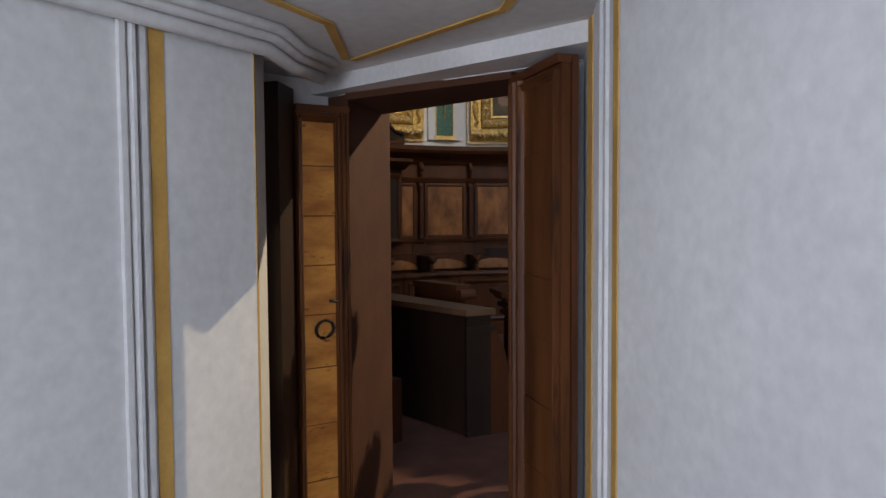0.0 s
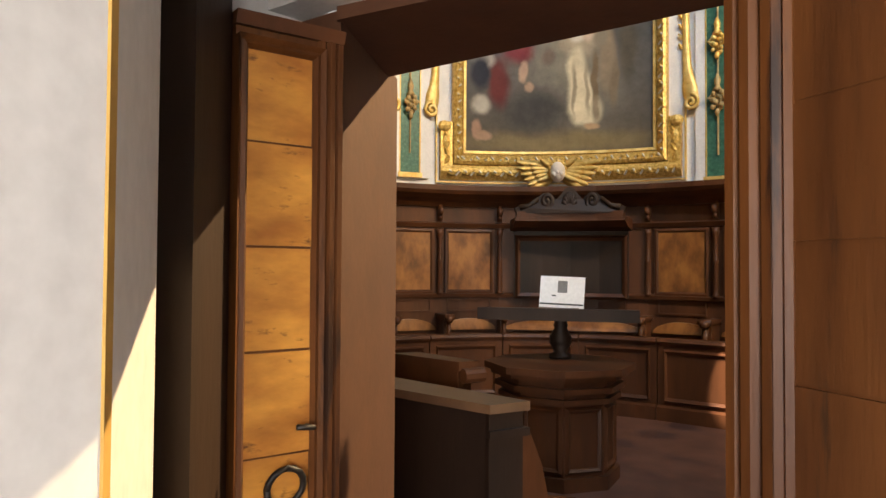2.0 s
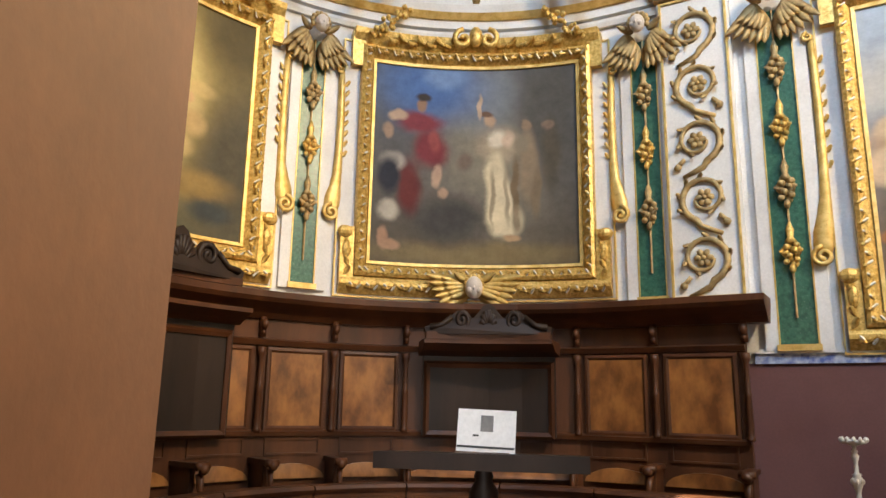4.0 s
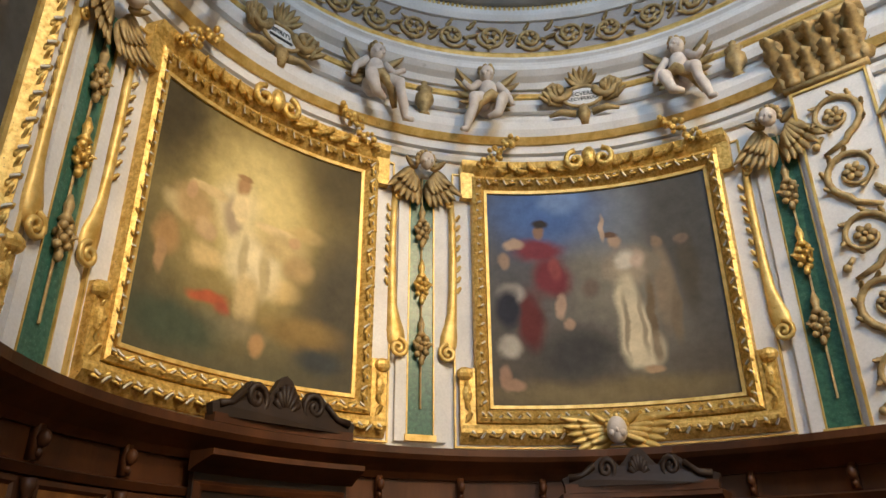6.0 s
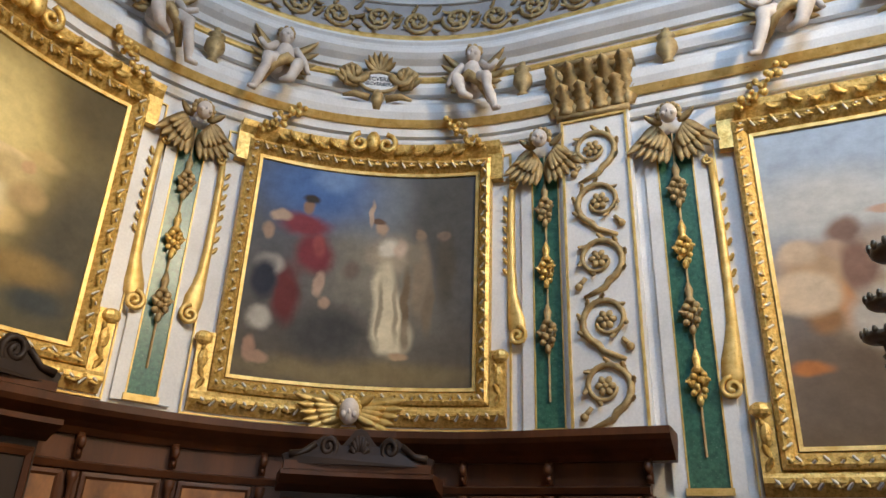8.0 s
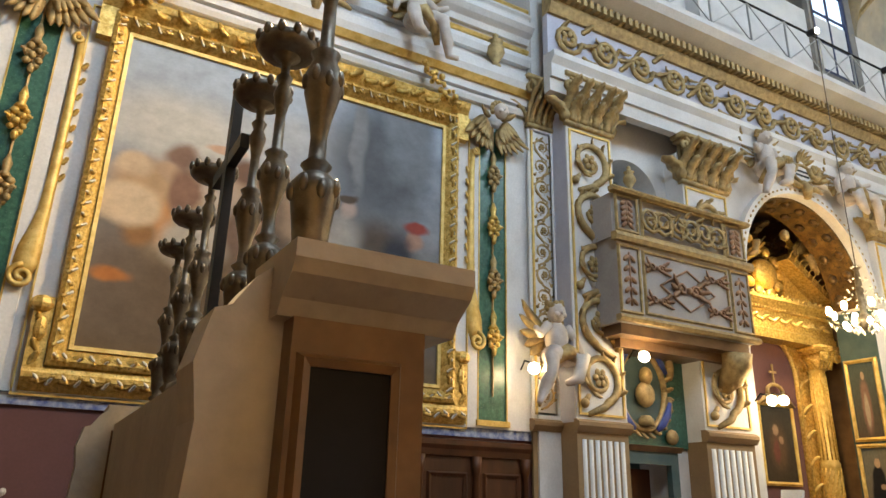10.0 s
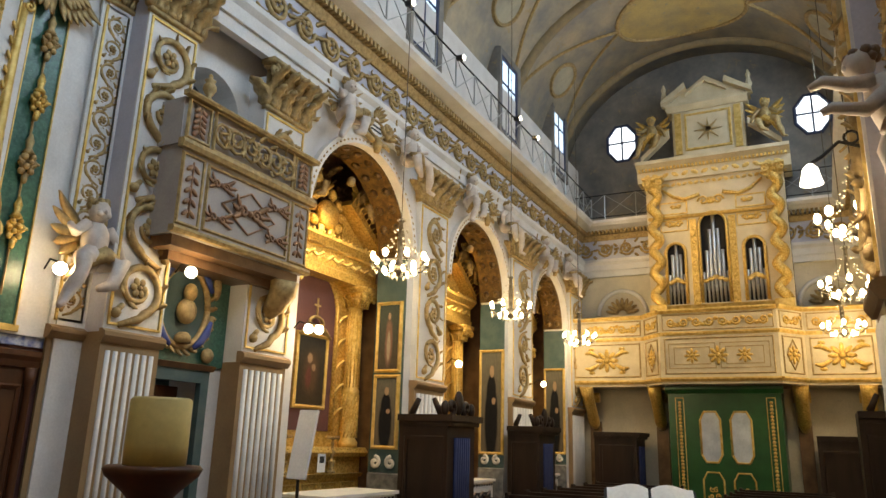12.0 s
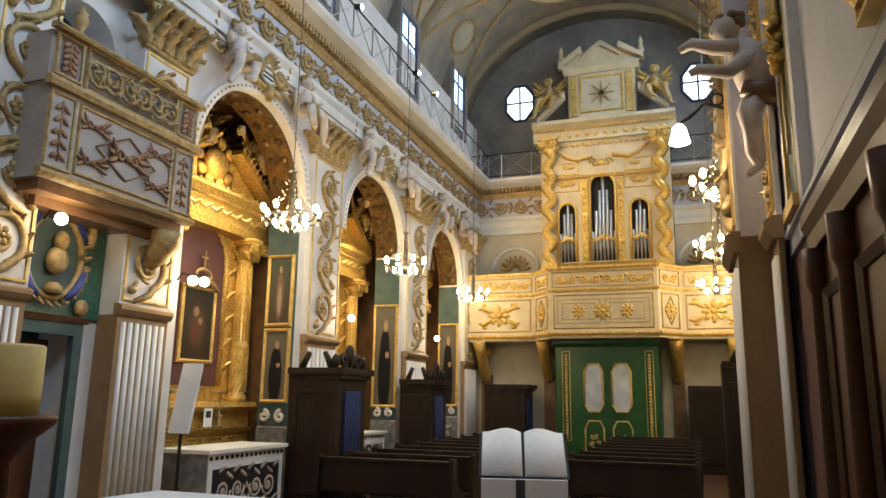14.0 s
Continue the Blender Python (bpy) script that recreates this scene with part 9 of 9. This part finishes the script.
# fill lamps with shades, added inside the chapels to brighten the gilding
for x in (7.3, 11.9, 16.2):
    th = thing("picture_lamp", (x, 9.62, 5.4), "added brass shade for the fill light behind the chapel arch", "lamp", "lamps behind the arches")
    bm = BM()
    lathe(bm, [(0.03, 0), (0.07, 0.03), (0.07, 0.12), (0.03, 0.16)], 10, (x, 9.75, 5.25))
    part("shade", bm, OLDGOLD, th, "", None, True)
    lamp("chapel_fill", "SPOT", (x, 9.72, 5.15), (x + 0.2, 10.9, 2.6), 340, (1.0, 0.76, 0.38), 0.10, angle=95, blend=0.8)

# altar candle on its stand, altar table, missal on a draped lectern
th = thing("candle_stand", (0.52, 5.88, 0.0), "dark turned wooden stand carrying a large candle", "candle stand")
bm = BM()
lathe(bm, [(0.22, 0.0), (0.20, 0.05), (0.08, 0.10), (0.05, 0.3), (0.08, 0.45), (0.045, 0.6), (0.06, 0.8), (0.05, 0.92), (0.12, 1.0), (0.20, 1.07), (0.215, 1.10), (0.20, 1.115)], 20, (0.52, 5.88, 0))
part("stem", bm, WALNUT, th, "", None, True)
th = thing("altar_candle", (0.52, 5.88, 1.115), "thick yellow wax candle on the stand", "candle")
bm = BM()
lathe(bm, [(0.135, 1.115), (0.137, 1.2), (0.135, 1.40), (0.125, 1.412), (0.02, 1.405)], 24, (0.52, 5.88, 0))
part("wax", bm, WAX, th, "", None, True)
th = thing("altar_table", (-0.3, 4.2, 0), "altar table covered with a plain white cloth", "table")
bm = BM()
plan(bm, [(-0.75, 3.75), (0.2, 3.62), (0.22, 4.78), (-0.75, 4.9)], 0.87, 0.90)
part("cloth", bm, WHITE, th)
bm = BM()
plan(bm, [(-0.68, 3.85), (0.1, 3.74), (0.12, 4.66), (-0.68, 4.76)], 0.0, 0.87)
part("base", bm, WALNUT, th)
th = thing("missal_stand", (3.15, 4.24, 0), "book lectern draped with a white cloth", "lectern")
LM = Matrix.Translation((3.15, 4.24, 0.0)) @ Matrix.Rotation(radians(-75), 4, "Z")
bm = BM()
prism(bm, [(-0.28, 0.0), (0.28, 0.0), (0.28, 0.70), (-0.28, 0.70)], -0.20, 0.22)
bmesh.ops.transform(bm, matrix=LM, verts=bm.verts)
part("drape", bm, WHITE, th, "plain white cloth drape")
bm = BM()
box(bm, -0.055, 0.005, -0.215, -0.203, 0.30, 0.70)
bmesh.ops.transform(bm, matrix=LM, verts=bm.verts)
part("ribbon", bm, INK, th, "dark hanging ribbon")
bk = thing("open_missal", (3.15, 4.24, 0.70), "large open book with white pages and dark ribbon", "book")
for q in (-1, 1):
    bm = BM()
    n = 8
    top, bot = [], []
    for i in range(n + 1):
        f = i / n
        x = q * (0.01 + 0.27 * f)
        h = 0.05 * math.sin(math.pi * min(1, f * 1.15)) * (1 - f * 0.6)
        top.append((x, h + 0.02))
        bot.append((x, 0.0))
    a = [[bm.verts.new((x, y, zz + 0.0)) for x, zz in top] for y in (-0.2, 0.2)]
    b = [[bm.verts.new((x, y, zz)) for x, zz in bot] for y in (-0.2, 0.2)]
    for i in range(n):
        bm.faces.new((a[0][i], a[0][i + 1], a[1][i + 1], a[1][i]))
        bm.faces.new((b[0][i], b[1][i], b[1][i + 1], b[0][i + 1]))
        for r in (0, 1):
            bm.faces.new((a[r][i], b[r][i], b[r][i + 1], a[r][i + 1]))
    bmesh.ops.transform(bm, matrix=LM @ Matrix.Translation((0, 0.02, 0.84)) @ Matrix.Rotation(radians(40), 4, "X"), verts=bm.verts)
    part("page_block", bm, PAPER, bk, "", None, True)
bm = BM()
box(bm, -0.30, 0.30, -0.21, 0.21, -0.02, -0.002)
bmesh.ops.transform(bm, matrix=LM @ Matrix.Translation((0, 0.02, 0.84)) @ Matrix.Rotation(radians(40), 4, "X"), verts=bm.verts)
part("cover", bm, INK, bk)

# putti on the piers at the choir arch, and a bracket lamp
putto((2.60, 0.30, 2.72), 0, lambda s, d, z: (s, 9.75 - d, z), q=-1, scale=1.35, label="stucco putto with gilt drapery hovering on the pier")


def flying_putto(x, y, z):
    """A stucco putto leaning out from the pier with one arm stretched forward."""
    bm = BM()

    def P(r, u, f=0.0):
        return (x - f, y - r, z + u)
    tube(bm, [P(0.02, -0.12), P(-0.02, 0.0, 0.03), P(-0.06, 0.12, 0.05), P(-0.10, 0.20, 0.05)], [0.10, 0.115, 0.115, 0.07], 10)
    ball(bm, P(-0.17, 0.30, 0.06), (0.085, 0.085, 0.095), 12, 9)
    ball(bm, P(-0.24, 0.28, 0.09), (0.02, 0.022, 0.022), 6, 4)
    tube(bm, [P(-0.12, 0.17, 0.10), P(-0.24, 0.16, 0.14), P(-0.36, 0.20, 0.15), P(-0.43, 0.17, 0.14)], [0.055, 0.046, 0.036, 0.024], 8)
    tube(bm, [P(-0.05, 0.10, 0.12), P(-0.17, -0.02, 0.18), P(-0.33, 0.02, 0.18), P(-0.38, 0.0, 0.18)], [0.05, 0.044, 0.034, 0.024], 8)
    tube(bm, [P(-0.02, -0.14, 0.06), P(-0.07, -0.26, 0.12), P(-0.06, -0.34, 0.10), P(-0.05, -0.46, 0.04), P(-0.04, -0.54, 0.02), P(-0.10, -0.59, 0.06)], [0.085, 0.075, 0.056, 0.056, 0.034, 0.022], 8)
    tube(bm, [P(0.06, -0.14, 0.0), P(0.17, -0.18, 0.04), P(0.26, -0.16, 0.0), P(0.34, -0.24, -0.02), P(0.38, -0.30, -0.02)], [0.085, 0.072, 0.052, 0.046, 0.026], 8)
    body = len(bm.faces)
    for j in range(18):
        a = j * 2.4
        ball(bm, P(-0.15 + 0.07 * math.cos(a), 0.34 + 0.035 * math.sin(1.7 * a), 0.05 + 0.06 * math.sin(a)), 0.034, 6, 4)
    tube(bm, [P(0.14, -0.06, 0.05), P(0.02, -0.15, 0.13), P(-0.10, -0.10, 0.12)], [0.06, 0.075, 0.05], 7)
    tube(bm, [P(0.12, -0.02, 0.02), P(0.22, -0.10, 0.02), P(0.20, -0.24, 0.0)], [0.05, 0.055, 0.02], 7)
    for j in range(6):
        leaf(bm, P(0.04, 0.14 - 0.02 * j, -0.06), (0.05, -0.8, 0.8 - 0.26 * j), (-1, 0, 0.2), 0.40 - 0.03 * j, 0.11, 0.25, FEATHER)
    for i, f in enumerate(bm.faces):
        f.material_index = 0 if i < body else 1
    ob = link("putto", bm, [FLESH, BROWNSTONE], None, "", None, True)
    return tagged(ob, "pale stucco putto with outstretched arm leaning from the pier", "statue")


flying_putto(2.46, 2.66, 3.06)
th = thing("bracket_lamp", (2.9, 2.95, 2.95), "tulip glass lamp on a curled iron bracket", "wall lamp")
bm = BM()
tube(bm, [(2.85, 2.83, 3.05), (2.85, 2.95, 3.10), (2.86, 3.05, 3.02), (2.86, 3.12, 2.98)], 0.012, 6)
tube(bm, [(2.85, 2.88 + 0.04 * math.cos(k * 0.6), 3.12 + 0.04 * math.sin(k * 0.6)) for k in range(12)], 0.009, 5)
part("arm", bm, IRON, th, "", None, True)
bm = BM()
lathe(bm, [(0.02, 0.05), (0.045, 0.02), (0.055, -0.03), (0.068, -0.08), (0.02, -0.05)], 12, (2.86, 3.12, 2.93))
part("glass_shade", bm, glow("tulip_glow", (1.0, 0.95, 0.85), 5), th, "", None, True)
lamp("tulip_light", "POINT", (2.80, 3.22, 2.76), (2.8, 3.2, 0), 26, (1.0, 0.82, 0.56), 0.06)
